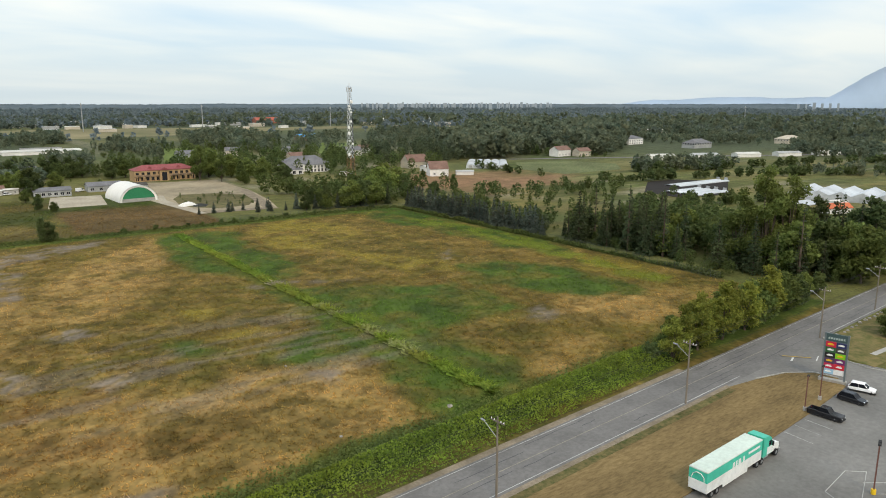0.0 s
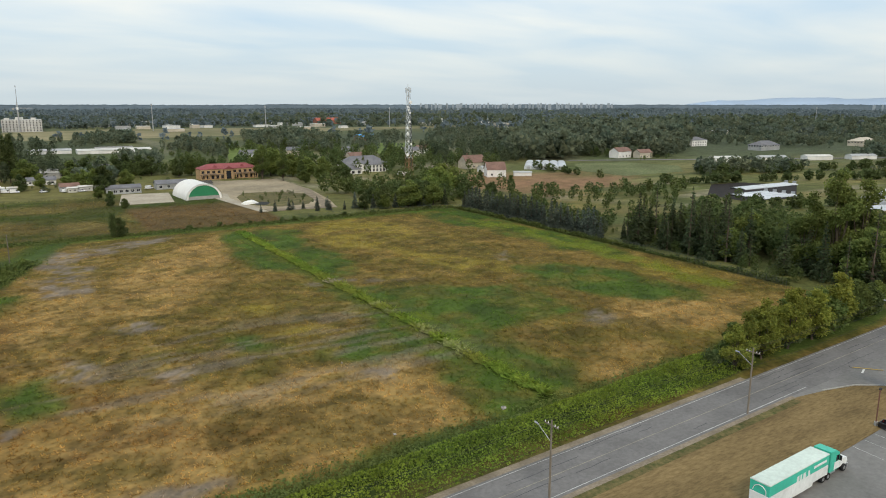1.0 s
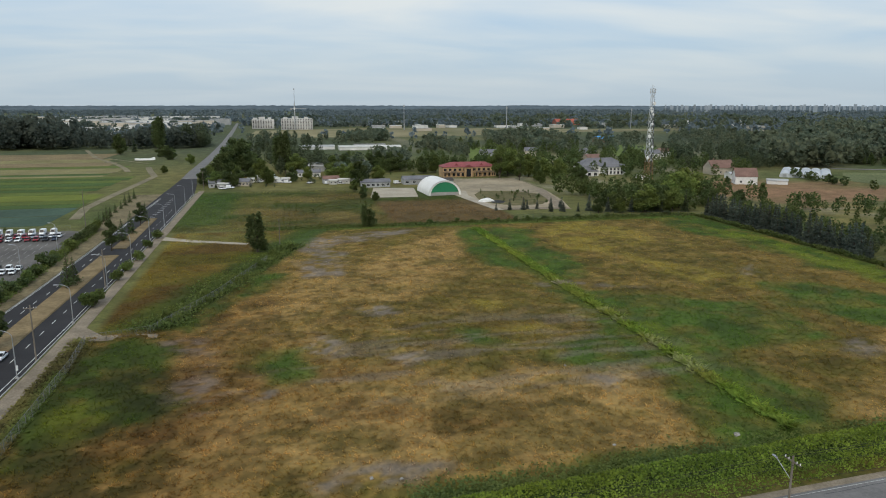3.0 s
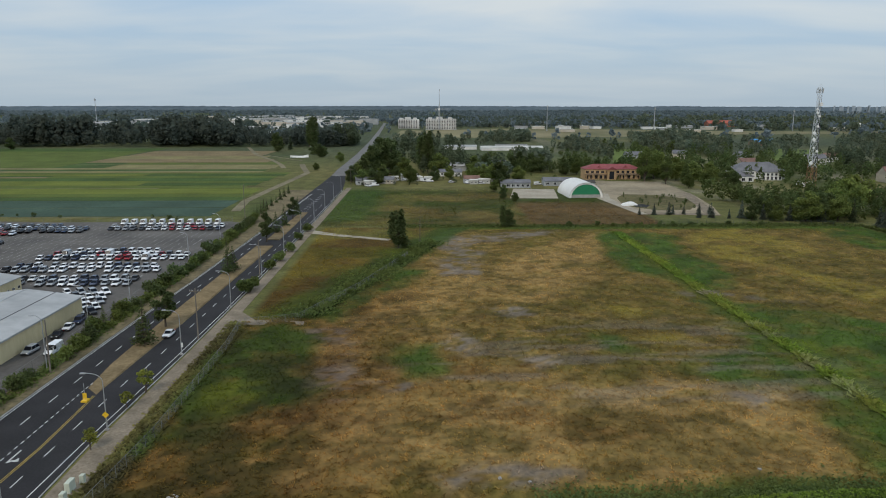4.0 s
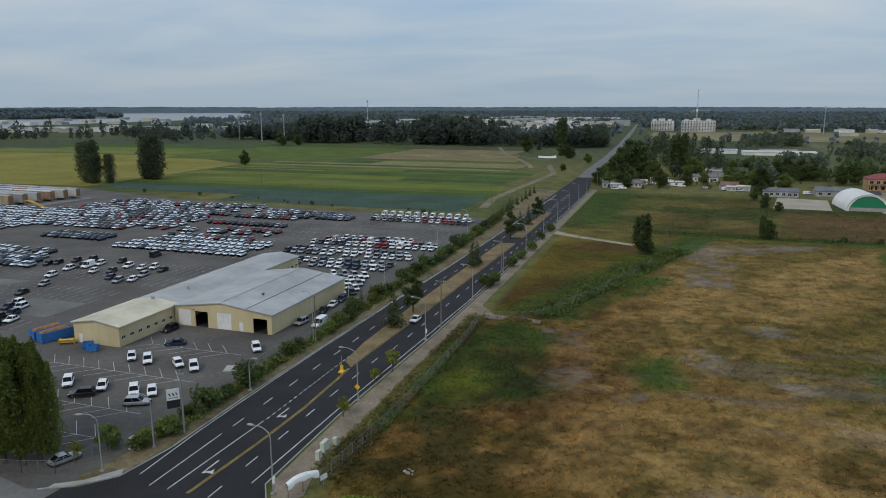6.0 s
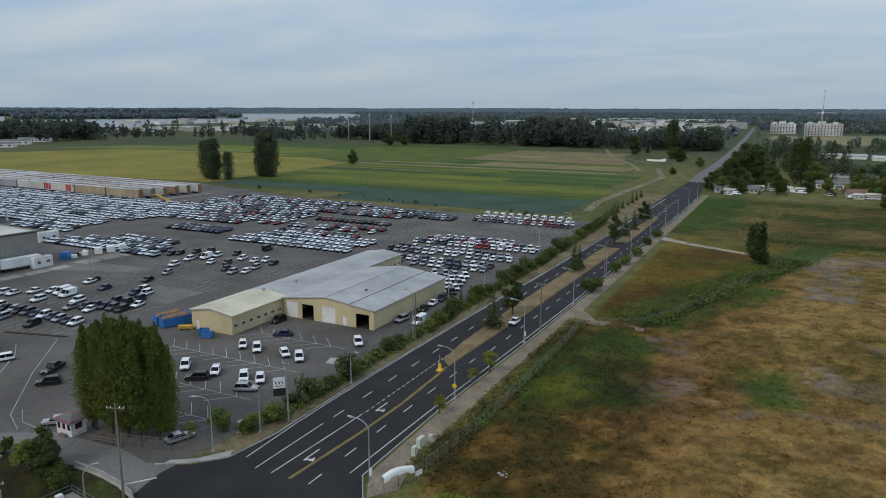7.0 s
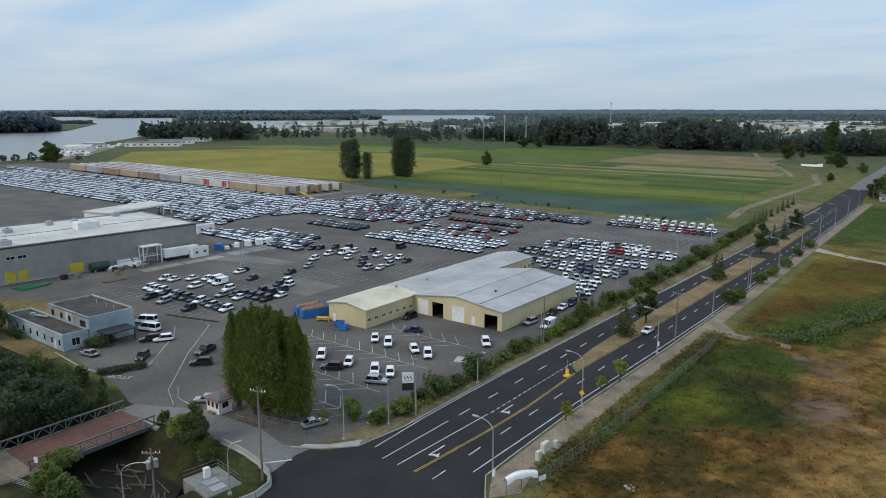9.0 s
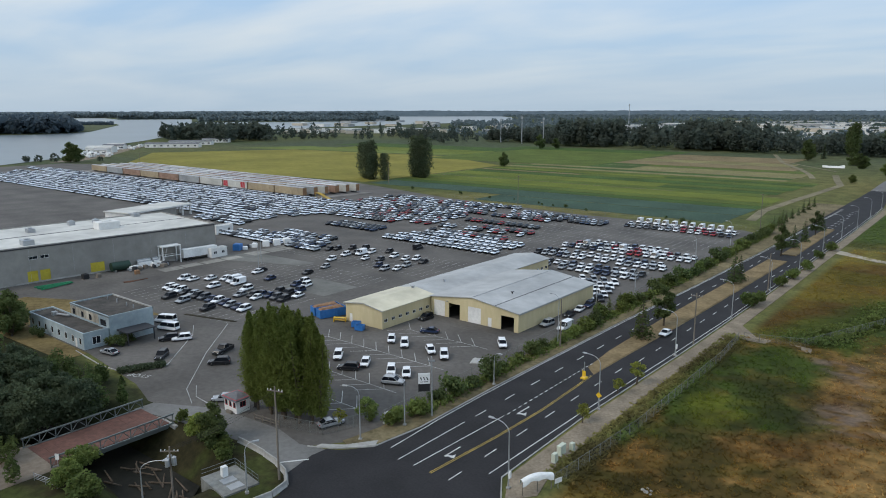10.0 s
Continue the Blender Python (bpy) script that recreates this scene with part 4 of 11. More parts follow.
def broad_tree(seed, height, width, leaves, size, leaf, trunk_share=0.22, lobes=9):
    """Trunk with limbs, and a crown of many leaf clumps in uneven lobes: two meshes."""
    r = np.random.default_rng(seed)
    wood = Shape()
    base = height * trunk_share
    top = (r.uniform(-0.3, 0.3), r.uniform(-0.3, 0.3), base * 1.5)
    wood.tube((0, 0, -0.4), top, height * 0.022 + 0.06, height * 0.014 + 0.03, 7)
    blobs = []
    for k in range(lobes):
        a = 2 * math.pi * (k + r.uniform(-0.3, 0.3)) / lobes * 2.0
        lift = (k + 0.5) / lobes
        reach = width * 0.5 * (0.25 + 0.5 * math.sin(math.pi * min(1, lift * 0.85 + 0.12))) * r.uniform(0.75, 1.2)
        p = (math.cos(a) * reach, math.sin(a) * reach, base + (height - base) * (0.12 + 0.72 * lift))
        lr = width * (0.30 - 0.10 * lift) * r.uniform(0.8, 1.25)
        blobs.append((*p, lr))
        wood.tube((top[0], top[1], base * (1.0 + 0.4 * r.uniform())), (p[0] * 0.8, p[1] * 0.8, p[2]), height * 0.009 + 0.02, 0.02, 5)
    blobs.append((0, 0, height - width * 0.16, width * 0.18))
    p = crown_points(leaves, r, blobs, base, height, width)
    v, q = leaf_quads(p, r.uniform(0.6, 1.25, len(p)) * size, r)
    return wood.mesh("trunk", BARK), fast_mesh("crown", v, q, leaf)


def conifer_tree(seed, height, width, leaf, tiers=15, per=26, base=0.06, size=0.55, gaps=0.15):
    """Straight trunk with tiers of drooping boughs."""
    r = np.random.default_rng(seed)
    wood = Shape().tube((0, 0, -0.4), (0, 0, height * 0.97), height * 0.014 + 0.06, 0.03, 6)
    pts, sz = [], []
    for k in range(tiers):
        f = (k + r.uniform(-0.2, 0.2)) / tiers
        z = height * (base + (0.97 - base) * max(0, f))
        reach = width * 0.5 * (1 - f) ** 0.85 * r.uniform(0.75, 1.15) + 0.12
        boughs = max(4, int(8 * (1 - f) + 3))
        for j in range(boughs):
            if r.uniform() < gaps:
                continue
            a = 2 * math.pi * (j + r.uniform(-0.35, 0.35)) / boughs
            long = reach * r.uniform(0.7, 1.15)
            m = max(3, int(per * (1 - f * 0.6) / 4))
            u = r.uniform(0.12, 1, m) ** 0.7
            x, y = math.cos(a) * long * u, math.sin(a) * long * u
            side = r.normal(0, 0.12 * long + 0.05, m)
            pts.append(np.stack([x - math.sin(a) * side, y + math.cos(a) * side, z - 0.28 * long * u**1.6 + r.normal(0, 0.12, m)], 1))
            sz.append(size * (1.1 - 0.55 * u) * (0.6 + 0.5 * (1 - f)))
            wood.tube((0, 0, z), (math.cos(a) * long * 0.8, math.sin(a) * long * 0.8, z - 0.2 * long), 0.03 + height * 0.001, 0.01, 3, ends=False)
    p, s = np.concatenate(pts), np.concatenate(sz)
    v, q = leaf_quads(p, s, r, flat=0.55)
    return wood.mesh("trunk", BARK), fast_mesh("crown", v, q, leaf)


def poplar_tree(seed, height, width, leaves, size, leaf, stems=8, taper=0.5, hang=0.3):
    """Narrow upright crown with several tall points."""
    r = np.random.default_rng(seed)
    wood = Shape().tube((0, 0, -0.3), (0, 0, height * 0.5), 0.32, 0.16, 7)
    spikes = [(r.uniform(-0.28, 0.28) * width, r.uniform(-0.28, 0.28) * width, height * r.uniform(0.84, 1.0)) for _ in range(stems)]
    pts = []
    for sx, sy, sz in spikes:
        wood.tube((0, 0, height * 0.1), (sx, sy, sz * 0.9), 0.13, 0.03, 5)
        m = leaves // len(spikes)
        f = r.uniform(0, 1, m) ** 0.85
        wide = width * 0.25 * np.clip(f * 5 + 0.3, 0, 1) * (1 - f**2) ** taper * (1 + 0.25 * np.sin(f * 23 + sx * 5))
        a, rad = r.uniform(0, 2 * np.pi, m), np.sqrt(r.uniform(0.1, 1, m)) * wide * r.uniform(0.75, 1.25, m)
        reach = np.clip(f * 2.2 + 0.25, 0, 1)
        pts.append(np.stack([sx * reach + np.cos(a) * rad, sy * reach + np.sin(a) * rad, height * 0.09 + f * (sz - height * 0.09)], 1))
    p = np.concatenate(pts)
    v, q = leaf_quads(p, r.uniform(0.6, 1.2, len(p)) * size, r, hang=hang)
    return wood.mesh("trunk", BARK), fast_mesh("crown", v, q, leaf)


def shrub_mesh(seed, height, width, leaves, size, leaf):
    r = np.random.default_rng(seed)
    wood = Shape()
    for k in range(5):
        a = k * 1.26
        wood.tube((0, 0, -0.2), (math.cos(a) * width * 0.3, math.sin(a) * width * 0.3, height * 0.7), 0.05, 0.02, 5)
    blobs = [(r.uniform(-0.28, 0.28) * width, r.uniform(-0.28, 0.28) * width, height * r.uniform(0.3, 0.7), width * r.uniform(0.2, 0.34)) for _ in range(7)]
    p = crown_points(leaves, r, blobs, 0.02, height, width)
    p = p[p[:, 2] > 0.05]
    v, q = leaf_quads(p, r.uniform(0.6, 1.2, len(p)) * size, r)
    return wood.mesh("stem", BARK), fast_mesh("crown", v, q, leaf)


KINDS = {}


def kind(name, meshes, label, category, height):
    KINDS.setdefault(name, []).append((meshes, label, category, height))


for s in range(4):
    kind("broad", broad_tree(100 + s, 12, 8.4, 3000, 0.32, LEAF_MIX, 0.1, 12), "full-crowned broadleaf tree in late summer green", "tree", 12)
    kind("dark", broad_tree(120 + s, 12, 7.6, 2800, 0.32, LEAF_DARK, 0.04, 12), "dense dark green broadleaf tree", "tree", 12)
    kind("cool", broad_tree(130 + s, 12, 9.6, 3000, 0.34, LEAF_COOL, 0.03, 12), "dense shaded green tree on the creek bank", "tree", 12)
    kind("conifer", conifer_tree(160 + s, 20, 8.0, NEEDLE, 20, 36, size=0.6), "tall dark conifer with drooping boughs", "tree", 20)
for s in range(3):
    kind("warm", broad_tree(140 + s, 12, 6.6, 4200, 0.2, LEAF_WARM, 0.04, 12), "slender roadside tree with yellowing leaves", "tree", 12)
    kind("spruce", conifer_tree(180 + s, 10, 4.6, NEEDLE_BLUE, 15, 36, 0.03, 0.4, 0.05), "young blue spruce in a planted row", "tree", 10)
    kind("sparse", conifer_tree(190 + s, 20, 5.5, NEEDLE, 16, 22, 0.15, 0.45, 0.4), "tall thin conifer with bare lower boughs", "tree", 20)
    kind("shrub", shrub_mesh(200 + s, 3.2, 4.2, 750, 0.21, LEAF_MIX), "rounded green shrub beside the road", "shrub", 3.2)
    kind("shrub_dark", shrub_mesh(210 + s, 3.2, 4.2, 750, 0.21, LEAF_DARK), "dense dark green shrub beside the road", "shrub", 3.2)
    kind("poplar", poplar_tree(220 + s, 20, 7.8, 13000, 0.16, LEAF_POPLAR, 10, 0.6, 0.4), "tall upright poplar in full green leaf", "tree", 20)
    kind("column", poplar_tree(230 + s, 24, 9.0, 3000, 0.45, LEAF_DARK), "tall narrow dark tree", "tree", 24)
for s in range(2):
    kind("willow", broad_tree(240 + s, 12, 10, 2600, 0.36, LEAF_WILLOW, 0.15), "pale green willow with a loose crown", "tree", 12)
    kind("street", broad_tree(250 + s, 9, 4.4, 1500, 0.23, LEAF_DARK, 0.18, 8), "young street tree in the median", "tree", 9)
    kind("pointed", conifer_tree(255 + s, 9, 4.4, LEAF_DARK, 13, 34, 0.1, 0.3, 0.1), "dark pointed street tree in the median", "tree", 9)
    kind("sapling", broad_tree(260 + s, 4, 2.4, 420, 0.15, LEAF_WARM, 0.35, 6), "young staked roadside sapling", "tree", 4)
    kind("airy", poplar_tree(280 + s, 28, 13.5, 4600, 0.4, LEAF_COOL, 6, 0.25), "tall airy field tree in leaf down to the grass", "tree", 28)
    kind("tall", broad_tree(270 + s, 28, 12, 6400, 0.32, LEAF_MIX, 0.06, 18), "very tall airy broadleaf tree above the wood", "tree", 28)


def plant(name, x, y, height, group="", z=0.0, label=""):
    """One tree or shrub of a kind: a trunk and a crown."""
    options = KINDS[name]
    k = int(rng.integers(len(options)))
    meshes, text, category, h = options[k]
    ob = thing(category, label or text, category, (x, y, z), rng.uniform(0, 360), group)
    s = height / h
    w = s * rng.uniform(0.88, 1.14)
    ob.scale = (w, w, s)
    for title, me in zip(("trunk" if category == "tree" else "stem", "crown"), meshes):
        p = new(title, me)
        p.parent = ob
    return ob


FAR_GROVE, DARK_GROVE = [], []


def grove(low, high, x0, x1, y0, y1, n, to=FAR_GROVE, slim=1.0):
    """Trees too far off to tell apart: kept for one joined wood."""
    for _ in range(n):
        h = rng.uniform(low, high)
        to.append((rng.uniform(x0, x1), rng.uniform(y0, y1), h, h * rng.uniform(0.5, 0.8) * slim))


def wood_lot(names, x0, x1, y0, y1, n, low, high, group, shear=0.0):
    for _ in range(n):
        x, y = rng.uniform(x0, x1), rng.uniform(y0, y1)
        plant(names[int(rng.integers(len(names)))], x + shear * (y - y0), y, rng.uniform(low, high), group)


# roadside trees and the wood by the side road
for x, y, h, k in ((114.5, 79.5, 10.5, "warm"), (119, 81, 12, "warm"), (124, 80.5, 11.5, "warm"), (128, 83, 13, "warm"), (134, 81.5, 15, "warm"), (139, 83, 14, "warm"), (144, 82, 13, "warm"), (149, 84, 12, "broad"),
                   (154, 83, 15.5, "warm"), (160, 85, 13, "broad"), (167, 86, 11, "broad"), (174, 86, 9, "dark"), (181, 88, 8, "broad"), (188, 88, 7, "dark"), (121, 85, 8, "broad"), (132, 87, 8, "broad"), (146, 88, 10, "broad")):
    plant(k, x, y, h * 0.88, "roadside trees")
wood_lot(["conifer", "conifer", "conifer", "dark", "sparse"], 186, 262, 92, 122, 26, 14, 23, "wood by the side road")
wood_lot(["dark", "broad", "broad", "conifer"], 196, 300, 84, 105, 24, 12, 17, "wood by the side road")
for x, y, h in ((204, 112, 32), (211, 109, 29), (200, 118, 25)):
    plant("tall", x, y, h, "wood by the side road")
plant("willow", 212, 146, 14, "wood by the side road")
plant("willow", 196, 141, 11, "wood by the side road")
wood_lot(["dark", "broad", "conifer"], 203, 230, 122, 150, 8, 9, 14, "wood behind the fence")
grove(8, 14, 200, 262, 122, 190, 70)
grove(4, 9, 200, 330, 190, 262, 40)
grove(2, 5, 186, 205, 100, 200, 60)
grove(2, 6, 196, 320, 86, 125, 40)
for k in range(34):
    x = 112 + k * 2.3
    plant("shrub" if k % 3 else "shrub_dark", x + rng.uniform(-1, 1), slope(x) + 9.5 + rng.uniform(-1, 4) + max(0, x - 120) * 0.05, rng.uniform(2.2, 4.4), "roadside undergrowth")
grove(6, 11, 470, 525, 480, 500, 16)
grove(3, 6, 470, 520, 440, 452, 8)
grove(6, 11, 189, 194, 194, 286, 36, DARK_GROVE, 0.6)
# conifers and spruces along the fence
for k in range(24):
    y = 134 + k * 2.3
    plant("conifer" if k % 3 else "sparse", 188 + rng.uniform(0, 13), y + rng.uniform(-1.5, 1.5), 22 - abs(k - 9) * 0.35 + rng.uniform(-9, 5), "conifers along the fence")
for k in range(7):
    plant("conifer", 200 + rng.uniform(-3, 6), 140 + k * 5, rng.uniform(16, 22), "conifers along the fence")
for k in range(30):
    plant("spruce", 187.5 + rng.uniform(-0.8, 0.8), 192 + k * 3.15, rng.uniform(8.5, 13), "blue spruces along the fence")
grove(6, 10, 192, 202, 194, 272, 14)
grove(5, 10, 196, 330, 262, 290, 44)
wood_lot(["dark", "broad", "conifer", "dark"], 140, 186, 297, 313, 18, 7, 14, "trees behind the field")
for k in range(13):
    plant("spruce", 122 + k * 4.4 + rng.uniform(-2.2, 2.2), 300 + 13 * (1 - k / 13) + rng.uniform(-2, 2), rng.uniform(4.0, 9), "young spruces behind the field")
grove(7, 13, 146, 232, 318, 376, 48)
wood_lot(["broad", "dark"], 150, 228, 308, 322, 12, 7, 11, "trees behind the field")
grove(7, 12, 186, 240, 300, 330, 14)
plant("willow", 196, 322, 17, "trees behind the field")
plant("willow", 203, 330, 18, "trees behind the field")
# lone trees round the waste field
lone = plant("column", -9.5, 246, 14, label="lone dark bushy tree at the field corner")
lone.scale = (lone.scale[0] * 1.45, lone.scale[1] * 1.45, lone.scale[2])
plant("dark", -7.2, 247.5, 4.5, label="dark bush beside the lone tree")
plant("column", 32, 289, 9.5, label="dark bushy tree on the field boundary")
plant("dark", 34.5, 290, 7.5, label="dark bush on the field boundary")
for k in range(16):
    plant("shrub_dark" if k % 2 else "shrub", 62 + k * 7.4 + rng.uniform(-3, 3), 291.5 + rng.uniform(-1, 2), rng.uniform(0.9, 2.2), "scrub on the field boundary")
for f, off, h in ((0.03, 0, 1.6), (0.1, -2, 2.2), (0.24, 1, 1.5), (0.3, -1.5, 2.4), (0.47, 0, 1.6), (0.62, -3, 2.0), (0.66, 0.5, 2.6), (0.85, -1, 2.2), (0.97, 1, 2.8)):
    plant("shrub", -29 + f * 31 + off, 163 + f * 90, h, "brambles along the hollow")
plant("shrub", 1.0, 77.5, 2.6, label="green bush at the field's near edge")
# trees round the villa and the dome
for x, y, h, k in ((150, 486, 19, "broad"), (156, 480, 20, "broad"), (160, 490, 16, "dark"), (100, 505, 12, "dark"), (110, 512, 12, "broad"), (126, 515, 11, "dark"), (168, 470, 16, "broad"), (176, 462, 14, "broad"),
                   (183, 450, 15, "broad"), (190, 440, 13, "dark"), (166, 445, 12, "broad"), (174, 432, 12, "broad"), (186, 420, 11, "dark"), (160, 425, 9, "broad"), (46, 432, 9, "dark"), (40, 410, 7, "broad"), (44, 395, 6, "broad"), (42, 380, 6, "dark"), (47, 368, 5, "broad")):
    plant(k, x, y, h, "trees round the villa")
for k in range(7):
    plant("spruce", 101 + k * 5.2 + rng.uniform(-2.4, 2.4), 322 + rng.uniform(-2, 2), rng.uniform(3.5, 6.8), "young spruces by the paddock")
grove(8, 16, 158, 330, 440, 580, 110, FAR_GROVE, 0.85)
grove(1, 2.5, 104, 138, 340, 392, 40)
grove(2, 5, 60, 330, 470, 800, 120)
plant("tall", 145, 464, 23, "trees round the villa")
plant("tall", 153, 446, 18, "trees round the villa")
grove(8, 16, -40, 60, 510, 640, 60, DARK_GROVE)
grove(15, 24, -42, -24, 530, 640, 16, DARK_GROVE, 0.6)
grove(8, 16, -46, 40, 640, 860, 50, DARK_GROVE)
grove(12, 20, -108, -84, 850, 930, 34, DARK_GROVE)
grove(24, 31, -112, -86, 860, 910, 9, DARK_GROVE, 0.7)
grove(6, 12, -48, -38, 455, 500, 8, DARK_GROVE)
grove(1.5, 4, -40, 60, 440, 500, 40, DARK_GROVE)
for x, y, h, k in ((2, 527, 31, "column"), (-3, 531, 28, "column"), (5, 534, 24, "column"), (-33, 519, 27, "dark"), (-38, 505, 22, "dark"), (-42, 485, 15, "dark"), (-48, 462, 11, "dark"), (-45, 470, 12, "broad"), (-27, 530, 26, "dark"), (-15, 500, 14, "broad"),
                   (10, 512, 16, "broad"), (-22, 512, 17, "dark"), (72, 538, 15.5, "dark"), (80, 531, 15, "dark"), (86, 527, 14, "dark"), (65, 534, 13, "dark"), (43, 457, 13, "broad"), (48, 453, 14.5, "dark"), (38, 462, 12, "broad"), (44, 520, 15, "dark"), (36, 515, 14, "broad"),
                   (-100, 684, 13, "dark"), (-97, 686, 11, "dark"), (-157, 764, 21, "dark"), (-75, 630, 9, "broad"), (-84, 549, 6, "broad"), (-129, 840, 37, "column"), (-136, 846, 33, "column")):
    plant(k, x, y, h, "trees round the cottages")
wood_lot(["dark", "broad", "broad"], -45, 60, 450, 480, 10, 8, 12, "trees round the cottages")
grove(8, 14, 60, 160, 515, 560, 34)
grove(3.5, 7, 60, 160, 560, 720, 60)
grove(7, 14, 190, 330, 580, 800, 60)
grove(10, 18, 330, 480, 500, 640, 90, DARK_GROVE, 0.9)
grove(8, 15, 290, 400, 470, 520, 26, DARK_GROVE, 0.9)
wood_lot(["dark", "broad", "conifer"], -44, -25, 440, 470, 8, 6, 10, "trees round the cottages")
# trees in the crops
for x, y, h, k in ((-366, 369, 32, "airy"), (-373, 374, 30, "airy"), (-360, 366, 24, "airy"), (-352, 372, 23, "airy"), (-346, 400, 35, "airy"), (-343, 404, 33, "airy"), (-339, 399, 28, "airy"), (-350, 402, 25, "airy"),
                   (-351, 523, 13, "dark"), (-349, 521, 12, "dark"), (-475, 790, 18, "dark"), (-458, 800, 14, "dark"), (-150, 800, 17, "conifer"), (-165, 805, 16, "dark"), (-112, 720, 12, "dark"), (-108, 724, 11, "dark")):
    plant(k, x, y, h, "field trees", -3.2 if k == "airy" else 0.0)
for x, y, h in ((-706, 309, 20), (-711, 314, 18), (-702, 313, 17)):
    plant("dark", x, y, h, "field trees", label="round dark tree at the river end of the crops")
# boulevard planting
for k, (y, h) in enumerate(((144, 10), (156, 9.5), (208, 10.5), (213, 8), (259, 11), (276, 9), (292, 9.5), (310, 10), (322, 9))):
    plant("street" if k % 3 == 1 else "pointed", -59.4 + k * 0.15, y, h, "median trees", 0.2)
for x, y, h in ((-49.4, 97.5, 3.6), (-50.0, 112, 3.2), (-49.4, 118.5, 4.6), (-47.8, 186, 4.4), (-47.8, 190, 3.6), (-47.4, 214, 3.4), (-47.2, 226, 3.4), (-47.2, 240, 3.6), (-47, 262, 3.2), (-47, 280, 3.5)):
    plant("sapling" if y < 130 else "shrub", x, y, h, "saplings by the path")
for k in range(44):
    y = 78 + k * 5.3 + rng.uniform(-1, 1)
    if 85 < y < 88 or 100.5 < y < 103:
        continue
    plant(("shrub", "shrub_dark", "shrub_dark")[int(rng.integers(3))], -72.4 + rng.uniform(-0.7, 0.7) - 0.016 * max(0, y - 200), y, rng.uniform(1.5, 4.4) if y > 84 else rng.uniform(1.6, 2.8), "shrubs along the yard")
for y in (150, 157, 163, 240, 312, 318, 326, 333, 340, 352, 365, 376, 388, 402):
    plant("pointed", -73.5 - 0.02 * max(0, y - 200), y, rng.uniform(4.5, 7.5), "trees along the yard", label="dark pointed tree along the yard fence")
for x, y, h, k in ((-77.5, 76.5, 4.2, "broad"), (-79.5, 72.5, 3.0, "sapling"), (-72.6, 82.5, 3.4, "shrub"), (-74, 79.5, 2.6, "shrub")):
    plant(k, x, y, h, "shrubs along the yard")
# poplars at the yard entrance
for x, y, h in ((-95.0, 68.2, 17.6), (-93.2, 69.4, 18.6), (-91.6, 68.4, 18.9), (-90.0, 69.4, 19.3), (-88.4, 68.6, 18.7), (-86.8, 69.6, 19.1), (-85.2, 69.0, 18.4), (-83.4, 70.2, 17.4), (-92.4, 71.0, 18.0), (-88.8, 71.4, 18.4), (-85.6, 71.8, 17.8), (-96.3, 68.6, 15.2), (-82.0, 70.8, 15.6)):
    plant("poplar", x, y, h, "poplars at the yard entrance")
# scrub along the creek
for x, y, h, k in ((-90.2, 56.2, 6.8, "dark"), (-92.6, 55.4, 4.6, "willow"), (-94.4, 56.6, 3.6, "willow"), (-88.2, 55.6, 4.6, "dark"), (-86, 55.5, 2.6, "shrub"), (-83.5, 53.5, 2.4, "shrub"), (-97, 38.5, 4, "broad"), (-94.5, 36.5, 4, "willow"), (-91, 37.5, 3.2, "shrub"),
                   (-99, 41, 3, "shrub"), (-88.5, 36.5, 3, "shrub"), (-101, 57.5, 2.2, "shrub"), (-165, 61.5, 2.6, "shrub_dark"), (-146.4, 68.6, 2.6, "shrub_dark"), (-144.8, 70.2, 2.2, "shrub_dark"), (-146.2, 72.4, 2.2, "shrub_dark")):
    plant(k, x, y, h, "creekside scrub")
wood_lot(["cool"], -146, -114, 30, 50, 52, 4.5, 7.5, "creekside wood")
grove(6, 9, -185, -146, 28, 50, 26)
grove(2.5, 5, -147, -113, 47, 58, 46)
grove(2.5, 4.5, -112, -100, 20, 36, 14)
for x, y, h in ((-171, 58, 11), (-176, 60, 9)):
    plant("dark", x, y, h, "creekside wood")


def low_trees(name, spots, leaves, label, material, category="woods"):
    """Far woods in one mesh: each tree a few dozen leaf clumps with gaps. spots: x, y, height, width."""
    spots = np.asarray(spots)
    n = len(spots)
    r = np.random.default_rng(len(name) + n)
    d = r.normal(size=(n, leaves, 3))
    d /= np.linalg.norm(d, axis=2)[..., None]
    rad = r.uniform(0.25, 1.0, (n, leaves, 1)) ** 0.5
    pointed = (r.uniform(size=n) < 0.3)[:, None]
    up = d[..., 2] * rad[..., 0]
    taper = np.where(pointed, 1.0 - 0.75 * (up * 0.5 + 0.5), 1.0)
    x = spots[:, 0:1] + d[..., 0] * rad[..., 0] * spots[:, 3:4] * 0.5 * taper
    y = spots[:, 1:2] + d[..., 1] * rad[..., 0] * spots[:, 3:4] * 0.5 * taper
    z = spots[:, 2:3] * (0.53 + 0.45 * up)
    p = np.stack([x, y, z], -1).reshape(-1, 3)
    s = np.repeat(spots[:, 3] * (2.0 / leaves**0.5) * 0.46, leaves) * r.uniform(0.7, 1.3, n * leaves)
    v, q = leaf_quads(p, s, r)
    return stuff(name, fast_mesh(name, v, q, material), label, category)


def far_spots(n, x0, x1, y0, y1, low, high, grain=260, cut=0.45, seed=1, keep=None):
    r = np.random.default_rng(seed)
    x, y = r.uniform(x0, x1, n * 3), r.uniform(y0, y1, n * 3)
    ok = clouds(x, y, grain, seed, 3) > cut
    if keep is not None:
        ok &= keep(x, y)
    x, y = x[ok][:n], y[ok][:n]
    h = r.uniform(low, high, len(x))
    return np.stack([x, y, h, h * r.uniform(0.5, 0.85, len(x))], 1)


